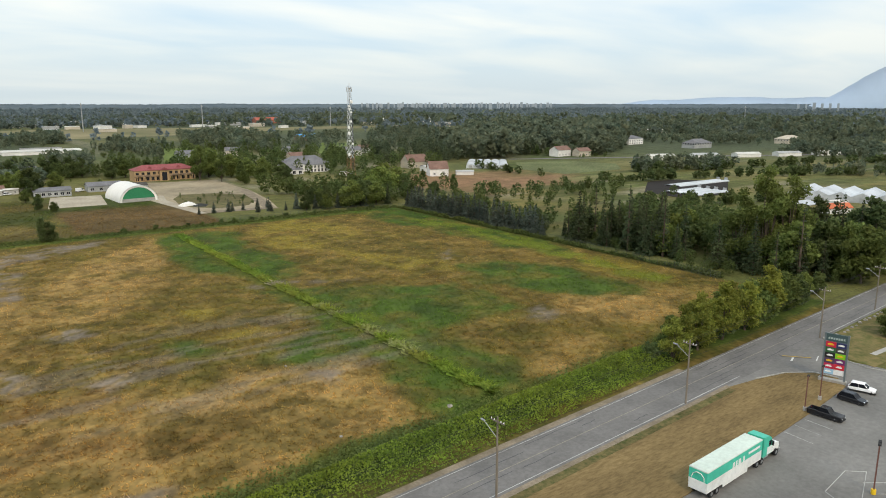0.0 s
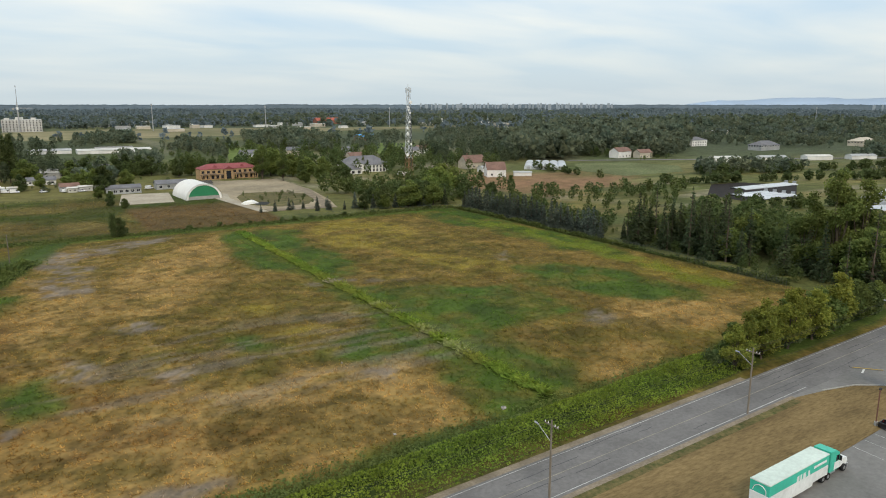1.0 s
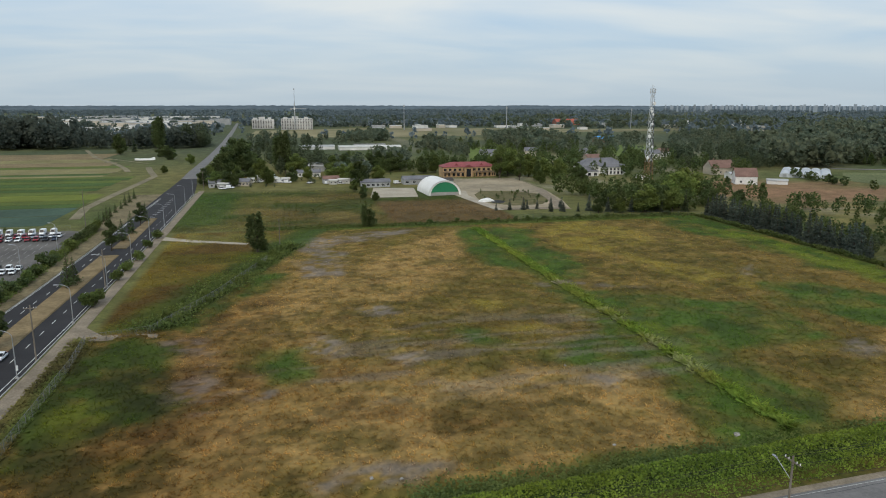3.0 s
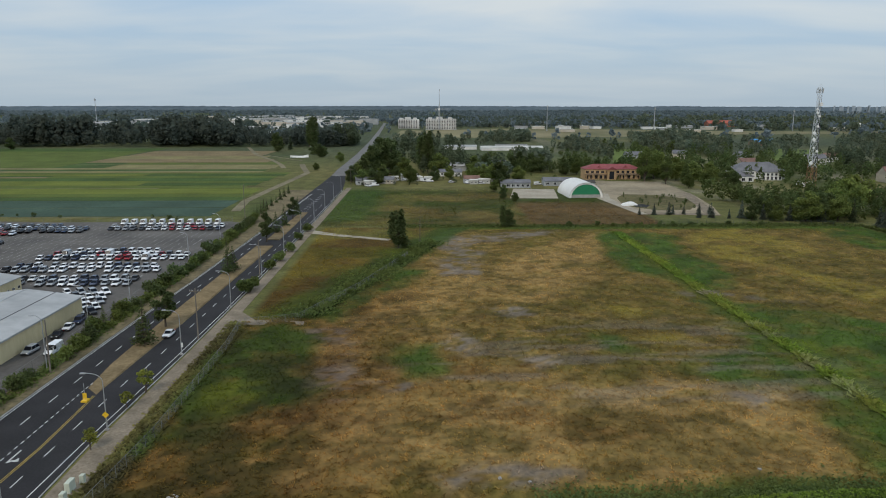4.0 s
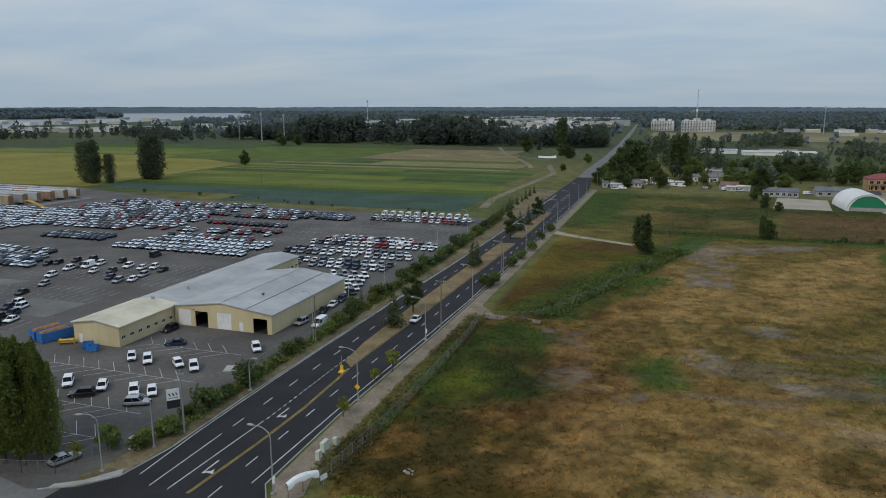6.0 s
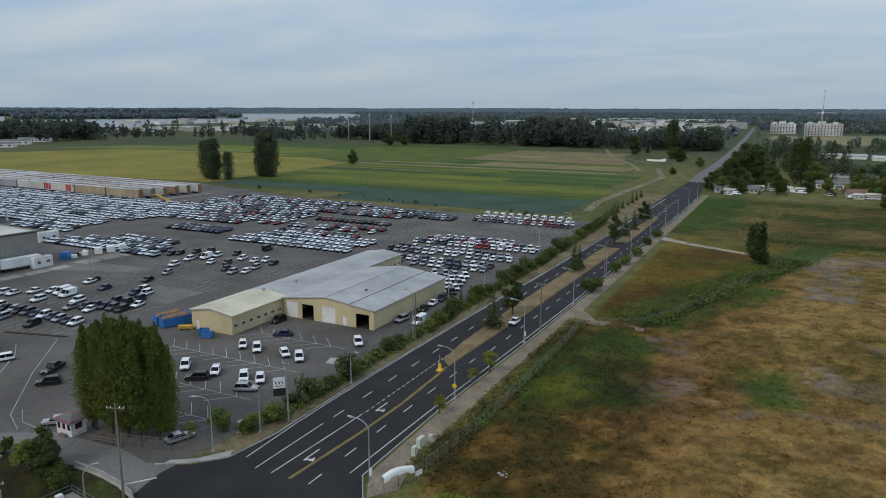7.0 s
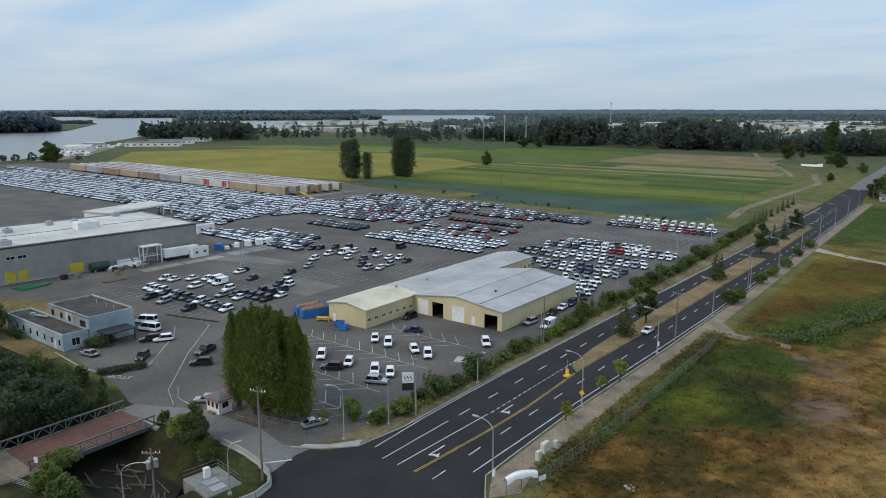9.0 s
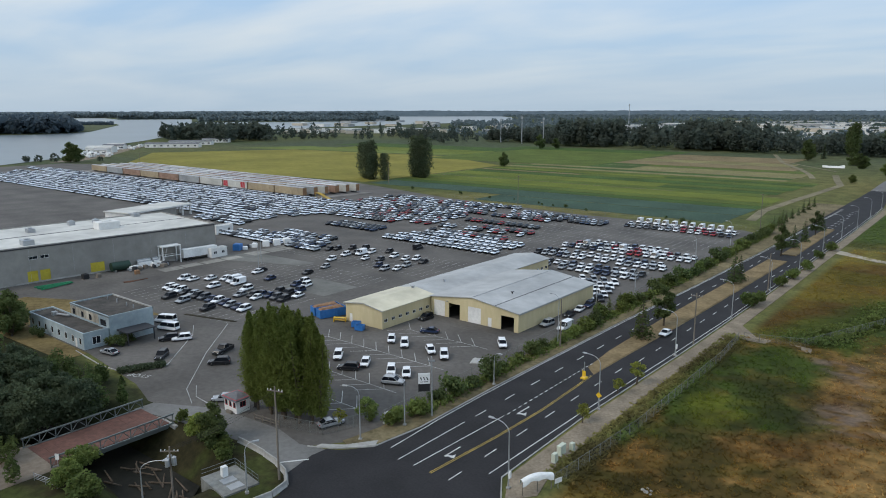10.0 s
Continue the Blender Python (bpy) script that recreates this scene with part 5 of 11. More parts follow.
def arc_woods(n, a0, a1, r0, r1, low, high, seed, slim=1.0):
    """Trees along an arc round the hovering point: degrees from +y to the right."""
    r = np.random.default_rng(seed)
    a, d, h = np.radians(r.uniform(a0, a1, n)), r.uniform(r0, r1, n), r.uniform(low, high, n)
    return np.stack([np.sin(a) * d, np.cos(a) * d, h, h * slim * r.uniform(0.7, 1.1, n)], 1)


def dry_land(x, y):
    """Not in the river, the crops, the yard or on the far road."""
    bank = np.interp(y, [300, 420, 520, 760, 1150, 1640, 2060, 2700, 3500, 4700], [-740, -890, -1000, -1250, -1430, -1530, -1560, -1730, -2280, -3280])
    crops = (x < -70) & (y < 830) & (x > -800)
    lane = np.abs(x - np.interp(y, [300, 700, 1100, 1640, 1920], [-57, -65, -75, -99, -107])) < 13
    around = np.degrees(np.arctan2(x, y))
    shore = (around > -61) & (around < -38) & (np.hypot(x, y) > 1080)
    return (x > bank) & ~shore & ~crops & ~(lane & (y < 1950))


low_trees("woods_cottages", DARK_GROVE, 170, "dark trees among the cottages by the road", LEAF_COOL)
low_trees("woods_gardens", FAR_GROVE, 170, "garden trees round villas and cottages", LEAF_GARDEN)
far_road_gap = lambda x, y: dry_land(x, y) & ~((y > 1010 + 0.1 * np.clip(x, 0, 900)) & (y < 1490) & (x > -60) & (x < 520)) & ~((y > 1120 + 0.25 * (x - 500)) & (y < 1400) & (x >= 520) & (x < 900)) & ~((x > 140) & (x < 330) & (y < 830)) & ~((x > 0) & (x <= 150) & (y < 815))


def woods_in(outline, gap, low, high, seed, slim=0.7):
    """Trees about a gap apart within an outline, in clumps of uneven height."""
    r = np.random.default_rng(seed)
    xs, ys = zip(*outline)
    n = int((max(xs) - min(xs)) * (max(ys) - min(ys)) / gap**2)
    x, y = r.uniform(min(xs), max(xs), n), r.uniform(min(ys), max(ys), n)
    ok = inside(x, y, list(outline)) + 30 * (clouds(x, y, 40, seed, 3) - 0.5) > 0
    x, y = x[ok], y[ok]
    h = (low + (high - low) * soft(0.25, 0.75, clouds(x, y, 45, seed + 5, 3))) * r.uniform(0.75, 1.15, len(x))
    return np.stack([x, y, h, h * slim * r.uniform(0.7, 1.25, len(x))], 1)


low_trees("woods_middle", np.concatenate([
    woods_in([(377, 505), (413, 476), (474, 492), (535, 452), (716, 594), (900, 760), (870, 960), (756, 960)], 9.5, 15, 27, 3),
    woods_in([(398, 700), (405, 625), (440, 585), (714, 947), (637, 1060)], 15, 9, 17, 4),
    woods_in([(325, 742), (320, 590), (500, 930), (447, 1000)], 19, 8, 15, 6)]), 66, "tall mixed woods beyond the nursery beds", LEAF_MID_HAZE)
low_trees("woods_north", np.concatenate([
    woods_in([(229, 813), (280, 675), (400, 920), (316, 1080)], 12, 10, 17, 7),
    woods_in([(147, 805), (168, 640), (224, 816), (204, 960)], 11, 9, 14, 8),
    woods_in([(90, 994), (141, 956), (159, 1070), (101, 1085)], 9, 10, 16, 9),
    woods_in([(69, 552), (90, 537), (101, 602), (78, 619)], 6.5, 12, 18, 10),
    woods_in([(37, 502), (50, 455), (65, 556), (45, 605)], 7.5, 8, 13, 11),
    woods_in([(-40, 880), (60, 860), (130, 960), (60, 1050), (-40, 1060)], 18, 9, 16, 12)]), 66, "tree belts between houses and market gardens", LEAF_MID_HAZE)
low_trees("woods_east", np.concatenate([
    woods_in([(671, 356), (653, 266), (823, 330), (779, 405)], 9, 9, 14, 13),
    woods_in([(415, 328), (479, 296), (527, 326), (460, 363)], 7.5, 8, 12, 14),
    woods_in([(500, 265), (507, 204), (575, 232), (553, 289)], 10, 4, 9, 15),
    woods_in([(690, 595), (722, 500), (770, 440), (860, 420), (985, 400), (1000, 720), (860, 720)], 16, 7, 13, 21)]), 60, "dark belts of trees between the eastern fields", LEAF_MID_HAZE)
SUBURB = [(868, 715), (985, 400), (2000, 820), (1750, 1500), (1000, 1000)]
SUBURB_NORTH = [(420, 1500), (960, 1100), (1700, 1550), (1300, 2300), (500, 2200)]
low_trees("woods_suburb", np.concatenate([woods_in(SUBURB, 21, 8, 21, 16, 0.8), woods_in(SUBURB_NORTH, 34, 8, 20, 17, 0.9)]), 22, "wide belts of trees over the eastern suburb", LEAF_MID_HAZE)
low_trees("woods_suburb_gardens", np.concatenate([woods_in(SUBURB, 27, 5, 13, 26, 1.0), woods_in(SUBURB_NORTH, 42, 6, 14, 27, 1.0)]), 22, "lower garden trees between the suburb's houses", FAR_HAZE_LEAF)
low_trees("woods_town", np.concatenate([woods_in([(-60, 1560), (380, 1500), (700, 1700), (900, 2300), (-80, 2400)], 25, 9, 16, 18, 1.0), woods_in([(-760, 1080), (-100, 1080), (-120, 1500), (-900, 1700)], 30, 9, 18, 19, 0.9), woods_in([(-1000, 1750), (-130, 1700), (-150, 2400), (-1400, 2500)], 32, 10, 17, 20, 1.0)]), 22, "dark woods round the far town", FAR_HAZE_LEAF)
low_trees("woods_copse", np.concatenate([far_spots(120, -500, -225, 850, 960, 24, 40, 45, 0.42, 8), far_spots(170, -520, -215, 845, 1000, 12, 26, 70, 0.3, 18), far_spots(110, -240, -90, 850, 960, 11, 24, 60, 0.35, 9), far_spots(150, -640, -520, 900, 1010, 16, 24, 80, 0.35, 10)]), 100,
          "tall dark copse at the end of the crops", LEAF_COPSE_HAZE)
low_trees("woods_riverside", np.concatenate([far_spots(90, -1120, -940, 640, 760, 22, 32, 50, 0.35, 11), far_spots(120, -900, -640, 800, 1000, 9, 18, 70, 0.5, 17), far_spots(90, -1200, -900, 640, 900, 8, 17, 60, 0.45, 12), far_spots(60, -1250, -700, 1000, 1700, 5, 9, 60, 0.5, 19), arc_woods(40, -53, -37, 1350, 1650, 3, 7, 33), [(-720, 300, 9, 9), (-735, 292, 7, 8), (-748, 286, 6, 8), (-690, 330, 6, 6)]]), 50, "trees between crops and river", LEAF_COPSE_HAZE)
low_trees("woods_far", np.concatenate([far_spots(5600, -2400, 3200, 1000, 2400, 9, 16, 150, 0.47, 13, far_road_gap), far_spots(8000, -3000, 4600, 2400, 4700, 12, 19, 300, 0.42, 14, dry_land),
                                       far_spots(3600, 1400, 4800, 100, 2400, 10, 18, 300, 0.42, 15)]), 9, "distant woods to the horizon", HAZY_LEAF)
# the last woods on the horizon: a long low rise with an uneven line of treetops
# its blue-grey base colour stands for haze over the treetops
HAZE_RISE = surface("horizon_woods", (0.078, 0.107, 0.125), (0.118, 0.148, 0.165), 0.03, 0.95, stain=0.12, large=0.1, stretch=(1, 1, 3))
rise_v, n_rise = [], 2400
rise_a = np.radians(np.linspace(-88, 80, n_rise))
tops = 30.0 + 6.0 * clouds(np.arange(n_rise) * 1.0, np.zeros(n_rise), 90, 61, 3) + 6.0 * clouds(np.arange(n_rise) * 1.0, np.zeros(n_rise), 5, 62, 3)
rise_v = np.concatenate([np.stack([np.sin(rise_a) * d, np.cos(rise_a) * d, z], 1) for d, z in ((4780, np.zeros(n_rise)), (4850, tops * 0.55), (4900, tops), (4930, np.zeros(n_rise)))])
rise_q = np.concatenate([np.stack([np.arange(n_rise - 1) + k * n_rise, np.arange(1, n_rise) + k * n_rise, np.arange(1, n_rise) + (k + 1) * n_rise, np.arange(n_rise - 1) + (k + 1) * n_rise], 1) for k in range(3)])
structure("backdrop_woods", fast_mesh("backdrop_woods", rise_v, rise_q, HAZE_RISE, smooth=False), HAZE_RISE, "line of woods along the horizon, painted in blue-grey haze", "woods")
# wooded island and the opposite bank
# island trees get a blue tint in the leaf colour, as painted haze
HAZY_ISLAND_LEAF = foliage("island_leaves", (0.072, 0.104, 0.128), (0.1, 0.132, 0.156), 0.1, 0.12, 0.45, 0.1, 1.15)
# shore trees: weaker haze than the island, again put into the leaf colour
HAZY_SHORE_LEAF = foliage("shore_leaves", (0.05, 0.074, 0.066), (0.088, 0.115, 0.098), 0.1, 0.2, 0.45, 0.3, 1.2)
low_trees("woods_shore", np.concatenate([arc_woods(80, -59.5, -52.5, 1230, 1330, 18, 32, 34, 0.5), arc_woods(60, -60, -52, 1230, 1300, 8, 18, 36, 0.7), arc_woods(16, -52, -45, 1230, 1420, 12, 28, 31, 0.5), arc_woods(30, -45, -36.5, 1150, 1420, 12, 30, 32, 0.55)]), 60, "tall slender trees along the river shore", HAZY_SHORE_LEAF)
low_trees("woods_island", np.concatenate([arc_woods(900, -82, -66.2, 1690, 2000, 30, 40, 21), arc_woods(120, -67, -65.6, 1760, 1950, 14, 26, 23), arc_woods(200, -66, -63.4, 2500, 2700, 6, 12, 27)]), 26, "dark wooded island in the river", HAZY_ISLAND_LEAF)
low_trees("woods_far_bank", np.concatenate([arc_woods(1300, -85, -44, 4650, 4850, 24, 34, 22), arc_woods(300, -63, -56, 3900, 4100, 22, 32, 25), arc_woods(420, -57.5, -44, 2950, 3150, 16, 27, 26), arc_woods(60, -44.5, -42.3, 3050, 3150, 12, 24, 28)]), 18, "far wooded bank across the river", HAZY_LEAF)
sheet("ground_island", [(math.sin(radians(a)) * d, math.cos(radians(a)) * d) for a, d in ((-86, 1640), (-76, 1640), (-68, 1660), (-65, 1780), (-63, 2500), (-63.2, 2720), (-66, 2720), (-70, 2100), (-86, 2100))], 0.9, surface("island_scrub", (0.06, 0.075, 0.04), (0.11, 0.12, 0.06), 0.05, 0.95), "low marshy island ground", "island", 0.4)
sheet("ground_far_bank", [(math.sin(radians(a)) * d, math.cos(radians(a)) * d) for a, d in ((-86, 4600), (-64, 4560), (-63, 3880), (-58, 3850), (-58, 2930), (-50, 2900), (-42, 3020), (-43, 3400), (-56, 4200), (-56, 4900), (-86, 4900))], 0.8, bpy.data.materials["island_scrub"], "far bank of the river", "river bank", 0.4)

# brambles along the side road
hx = rng.uniform(-38, 114, 27000)
hy = rng.uniform(0, 1, 27000)
hh = 2.1 * np.sin(np.pi * np.clip(hy * 0.9 + 0.05, 0, 1)) ** 0.6 * (0.6 + 0.7 * clouds(hx, hy * 10, 5, 44))
hv, hq = leaf_quads(np.stack([hx, slope(hx) + 5.6 + hy * 10.5 + 0.02 * (hx - 60), hh * rng.uniform(0.55, 1.0, 27000)], 1), rng.uniform(0.08, 0.19, 27000), rng)
stuff("brambles", fast_mesh("brambles", hv, hq, HEDGE_LEAF), "thick green bramble hedge beside the side road", "hedge")
hx = rng.uniform(14, 112, 9000)
hv, hq = leaf_quads(np.stack([hx, 83.0 + 0.045 * (hx - 60) + rng.normal(0, 2.2, 9000), rng.uniform(0.05, 0.6, 9000)], 1), rng.uniform(0.12, 0.24, 9000), rng, 0.75)
stuff("weeds", fast_mesh("weeds", hv, hq, LEAF_MIX), "green weeds along the ditch", "weeds")


def tufts(name, x, y, low, high, spread, label, seed, tone=1.0):
    """Grass and weed clumps: three blades each that lean well over, tinted by what grows there."""
    r = np.random.default_rng(seed)
    n = len(x)
    z = ground_height(x, y)
    c = ground_colour(x, y) * tone * 2.2 * r.uniform(0.85, 1.15, (n, 1))
    tall = r.uniform(low, high, n)
    v = np.empty((n, 3, 4, 3))
    for k in range(3):
        a = r.uniform(0, 2 * np.pi, n)
        w = spread * r.uniform(0.5, 1.2, n)
        over = tall * r.uniform(1.2, 2.6, n)
        dx, dy = np.cos(a) * w, np.sin(a) * w
        lx, ly = -np.sin(a) * over, np.cos(a) * over
        v[:, k, 0] = np.stack([x - dx, y - dy, z - 0.03], 1)
        v[:, k, 1] = np.stack([x + dx, y + dy, z - 0.03], 1)
        v[:, k, 2] = np.stack([x + dx * 0.6 + lx, y + dy * 0.6 + ly, z + tall], 1)
        v[:, k, 3] = np.stack([x - dx * 0.6 + lx, y - dy * 0.6 + ly, z + tall * r.uniform(0.6, 1, n)], 1)
    q = np.arange(n * 12).reshape(-1, 4)
    return stuff(name, fast_mesh(name, v.reshape(-1, 3), q, TUFTS, np.repeat(c, 12, 0)), label, "grass")


tr = np.random.default_rng(5)
tx, ty = tr.uniform(-41, 180, 60000), 70 + 220 * tr.uniform(0, 1, 60000) ** 1.6
grow = (ty > slope(tx) + 14) & (tr.uniform(size=60000) > 0.9 * bed_weight(tx, ty, GREY_BEDS, 1.6, 3.5, 14))
tufts("grass", tx[grow], ty[grow], 0.06, 0.3, 0.1, "knee-high dry grass and weeds on the waste field", 6, 1.05)
tx, ty = tr.uniform(-44, 100, 9000), tr.uniform(290, 420, 9000)
bare = (tx > 42) & (ty > 374) | (tx > 90) & (ty > 320)
tx, ty = tx[~bare], ty[~bare]
tufts("grass", tx, ty, 0.1, 0.4, 0.16, "rough grass on the far parcel", 7)
tx, ty = 76 + tr.normal(0, 0.6, 2200), tr.uniform(88, 275, 2200)
tufts("weeds", tx, ty, 0.3, 0.9, 0.22, "tall bright green weeds along the old drain", 8, 1.4)
tx, ty = tr.uniform(-46.0, -41.0, 2600), tr.uniform(79, 160, 2600)
tufts("weeds", tx, ty, 0.1, 0.36, 0.2, "brown and green weeds between path and fence", 9, 1.15)
hx = rng.uniform(-8, 182, 9000)
hv, hq = leaf_quads(np.stack([hx, 290.5 + rng.normal(0, 2.2, 9000), rng.uniform(0.03, 0.7, 9000) * np.clip(2.4 * clouds(hx, hx * 0, 11, 3) - 0.5, 0.15, 1.3)], 1), rng.uniform(0.15, 0.35, 9000), rng)
stuff("weeds", fast_mesh("weeds", hv, hq, LEAF_MIX), "dark green weeds along the far field boundary", "weeds")
hy = rng.uniform(162, 256, 9000)
patchy = clouds(hy, hy * 0, 9, 5)
hx = -30 + (hy - 160) * 0.345 - 1.2 + rng.normal(0, 1, 9000) * (1.0 + 5.0 * patchy**2)
hv, hq = leaf_quads(np.stack([hx, hy, rng.uniform(0.0, 1.0, 9000) * np.clip(2.6 * patchy - 0.5, 0.15, 2.0) * (0.5 + clouds(hx, hy, 4, 6))], 1), rng.uniform(0.14, 0.32, 9000), rng)
stuff("brambles", fast_mesh("brambles", hv, hq, LEAF_MIX), "green brambles down the hollow beside the meadow", "hedge")
hy = rng.uniform(112, 290, 9000)
hv, hq = leaf_quads(np.stack([182.9 + rng.normal(0, 0.6, 9000), hy, rng.uniform(0.0, 1.7, 9000) * np.clip(2.4 * clouds(hy, hy * 0, 9, 15) - 0.4, 0.15, 1.1)], 1), rng.uniform(0.14, 0.3, 9000), rng)
stuff("fence_vines", fast_mesh("fence_vines", hv, hq, LEAF_MIX), "dark vines and weeds grown along the boundary fence", "vines")
hy = rng.uniform(84, 305, 12000)
hv, hq = leaf_quads(np.stack([-72.3 - 0.016 * np.clip(hy - 200, 0, None) + rng.normal(0, 0.8, 12000), hy, rng.uniform(0.05, 1.8, 12000) * np.clip(2.2 * clouds(hy, hy * 0, 8, 9) - 0.45, 0.1, 1.3)], 1), rng.uniform(0.14, 0.3, 12000), rng)
stuff("hedge", fast_mesh("hedge", hv, hq, LEAF_MIX), "straggling green hedge along the yard fence", "hedge")
hedgerow = []
for (x0, y0), (x1, y1), n in (((345, 300), (470, 262), 34), ((470, 262), (640, 150), 60), ((420, 330), (560, 290), 40), ((330, 330), (350, 440), 14), ((560, 300), (760, 210), 60), ((300, 210), (350, 190), 14), ((240, 195), (300, 225), 16), ((400, 140), (520, 90), 36), ((-98, 308), (-340, 346), 12)):
    f = rng.uniform(0, 1, n)
    h = rng.uniform(3, 8, n) if x0 > 0 else rng.uniform(1.2, 2.6, n)
    hedgerow += list(zip(x0 + (x1 - x0) * f + rng.normal(0, 2, n), y0 + (y1 - y0) * f + rng.normal(0, 2, n), h, h * rng.uniform(0.8, 1.3, n)))
low_trees("hedgerow", hedgerow, 60, "uneven hedgerows between the far fields", LEAF_DARK, "hedgerow")


# ---- buildings ----
CREAM_CLAD = surface("cream_metal_cladding", (0.56, 0.47, 0.27), (0.64, 0.54, 0.33), 0.7, 0.6, stain=0.12, stretch=(1, 1, 0.3))
ROOF_PALE = surface("pale_metal_roof", (0.34, 0.342, 0.335), (0.425, 0.425, 0.415), 0.35, 0.5, stain=0.18, large=0.3)
ROOF_CREAM = surface("cream_metal_roof", (0.55, 0.5, 0.36), (0.64, 0.59, 0.45), 0.4, 0.5, stain=0.15, large=0.3)
ROOF_WHITE = surface("white_membrane_roof", (0.5, 0.49, 0.45), (0.6, 0.585, 0.54), 0.3, 0.7, stain=0.18, large=0.3)
GREY_CLAD = surface("grey_wall_panels", (0.25, 0.238, 0.215), (0.31, 0.296, 0.268), 0.4, 0.75, stain=0.12)
BLUE_STUCCO = surface("pale_blue_stucco", (0.28, 0.345, 0.37), (0.4, 0.465, 0.485), 0.6, 0.85, stain=0.3)
TAR_ROOF = surface("stained_tar_roof", (0.03, 0.027, 0.024), (0.085, 0.074, 0.062), 0.5, 0.9, bump=0.3, stain=0.35, large=0.4)
SHINGLE_GREY = surface("grey_shingle_roof", (0.12, 0.12, 0.13), (0.19, 0.19, 0.2), 1.5, 0.9, bump=0.4, stain=0.2)
SHINGLE_BROWN = surface("brown_shingle_roof", (0.16, 0.09, 0.07), (0.25, 0.15, 0.12), 1.5, 0.9, bump=0.4, stain=0.2)
TILE_RED = surface("red_tile_roof", (0.21, 0.05, 0.055), (0.29, 0.08, 0.08), 1.2, 0.8, bump=0.4, stain=0.2)
VILLA_WALL = surface("warm_yellow_stucco", (0.4, 0.25, 0.13), (0.52, 0.35, 0.19), 0.6, 0.85, stain=0.15)
STONE_BROWN = surface("brown_stone", (0.18, 0.13, 0.09), (0.3, 0.22, 0.16), 1.5, 0.9, bump=0.4)
WHITE_WALL = surface("white_stucco", (0.66, 0.65, 0.62), (0.78, 0.77, 0.74), 0.8, 0.85, stain=0.15)
BEIGE_WALL = surface("beige_siding", (0.45, 0.4, 0.32), (0.56, 0.5, 0.41), 0.8, 0.85, stain=0.15, stretch=(1, 1, 4))
GREY_SIDING = surface("grey_siding", (0.3, 0.31, 0.31), (0.4, 0.41, 0.41), 0.8, 0.85, stain=0.15)
TENT_FABRIC = surface("white_tent_fabric", (0.72, 0.71, 0.67), (0.8, 0.79, 0.75), 0.4, 0.6, stain=0.08)
TENT_GREEN = plain("green_tent_fabric", (0.015, 0.2, 0.09), 0.6)
POLY_FILM = surface("greenhouse_film", (0.42, 0.45, 0.47), (0.56, 0.58, 0.6), 0.5, 0.4, stain=0.2)
DOOR_WHITE = plain("white_roller_door", (0.74, 0.73, 0.7), 0.6)
DOOR_YELLOW = plain("yellow_dock_door", (0.5, 0.4, 0.04), 0.6, stain=0.25)
INSIDE_DARK = plain("dark_interior", (0.035, 0.033, 0.03), 0.9)
RUST = surface("rusty_steel", (0.2, 0.1, 0.05), (0.34, 0.2, 0.11), 1.5, 0.85, stain=0.3)


def wall_with_openings(shape, long, height, thick, holes, apex=None):
    """One wall along x from 0 to long, its outer face at y = 0 and its body at y > 0; holes: x0, x1, z0, z1; apex: the point of a gable."""
    xs = sorted({0.0, long, *[h[0] for h in holes], *[h[1] for h in holes]})
    zs = sorted({0.0, height, *[h[2] for h in holes], *[h[3] for h in holes]})
    nx_, nz_ = len(xs), len(zs)
    at = lambda i, j, k: (k * nz_ + j) * nx_ + i
    v = [(x, y, z) for y in (0.0, thick) for z in zs for x in xs]
    solid = {}
    for i in range(nx_ - 1):
        for j in range(nz_ - 1):
            mx, mz = (xs[i] + xs[i + 1]) / 2, (zs[j] + zs[j + 1]) / 2
            solid[i, j] = not any(h[0] < mx < h[1] and h[2] < mz < h[3] for h in holes)
    f = []
    for (i, j), full in solid.items():
        if not full:
            continue
        a, b, c, d = (i, j), (i + 1, j), (i + 1, j + 1), (i, j + 1)
        f.append((at(*a, 0), at(*b, 0), at(*c, 0), at(*d, 0)))
        f.append((at(*d, 1), at(*c, 1), at(*b, 1), at(*a, 1)))
        for di, dj, p, q in ((0, -1, a, b), (1, 0, b, c), (0, 1, c, d), (-1, 0, d, a)):
            if not solid.get((i + di, j + dj), False) and not (apex and dj == 1 and j == nz_ - 2):
                f.append((at(*q, 0), at(*p, 0), at(*p, 1), at(*q, 1)))
    if apex:
        n = len(v)
        v += [(long / 2, 0.0, apex), (long / 2, thick, apex)]
        top = [at(i, nz_ - 1, 0) for i in range(nx_)]
        back = [at(i, nz_ - 1, 1) for i in range(nx_)]
        f += [tuple(top) + (n,), tuple(back[::-1]) + (n + 1,), (top[-1], back[-1], n + 1, n), (n, n + 1, back[0], top[0])]
    used = sorted({i for face in f for i in face})
    index = {old: k for k, old in enumerate(used)}
    return shape.add([v[i] for i in used], [tuple(index[i] for i in face) for face in f])


FACES = {"s": 0, "e": 90, "n": 180, "w": 270}


def face_matrix(face, w, d):
    """From wall coordinates (x along the wall, seen from outside, y inwards) to the building's."""
    if face == "s":
        return pose(-w / 2, -d / 2, 0)
    if face == "e":
        return pose(w / 2, -d / 2, 0, 0, 0, 90)
    if face == "n":
        return pose(w / 2, d / 2, 0, 0, 0, 180)
    return pose(-w / 2, d / 2, 0, 0, 0, 270)


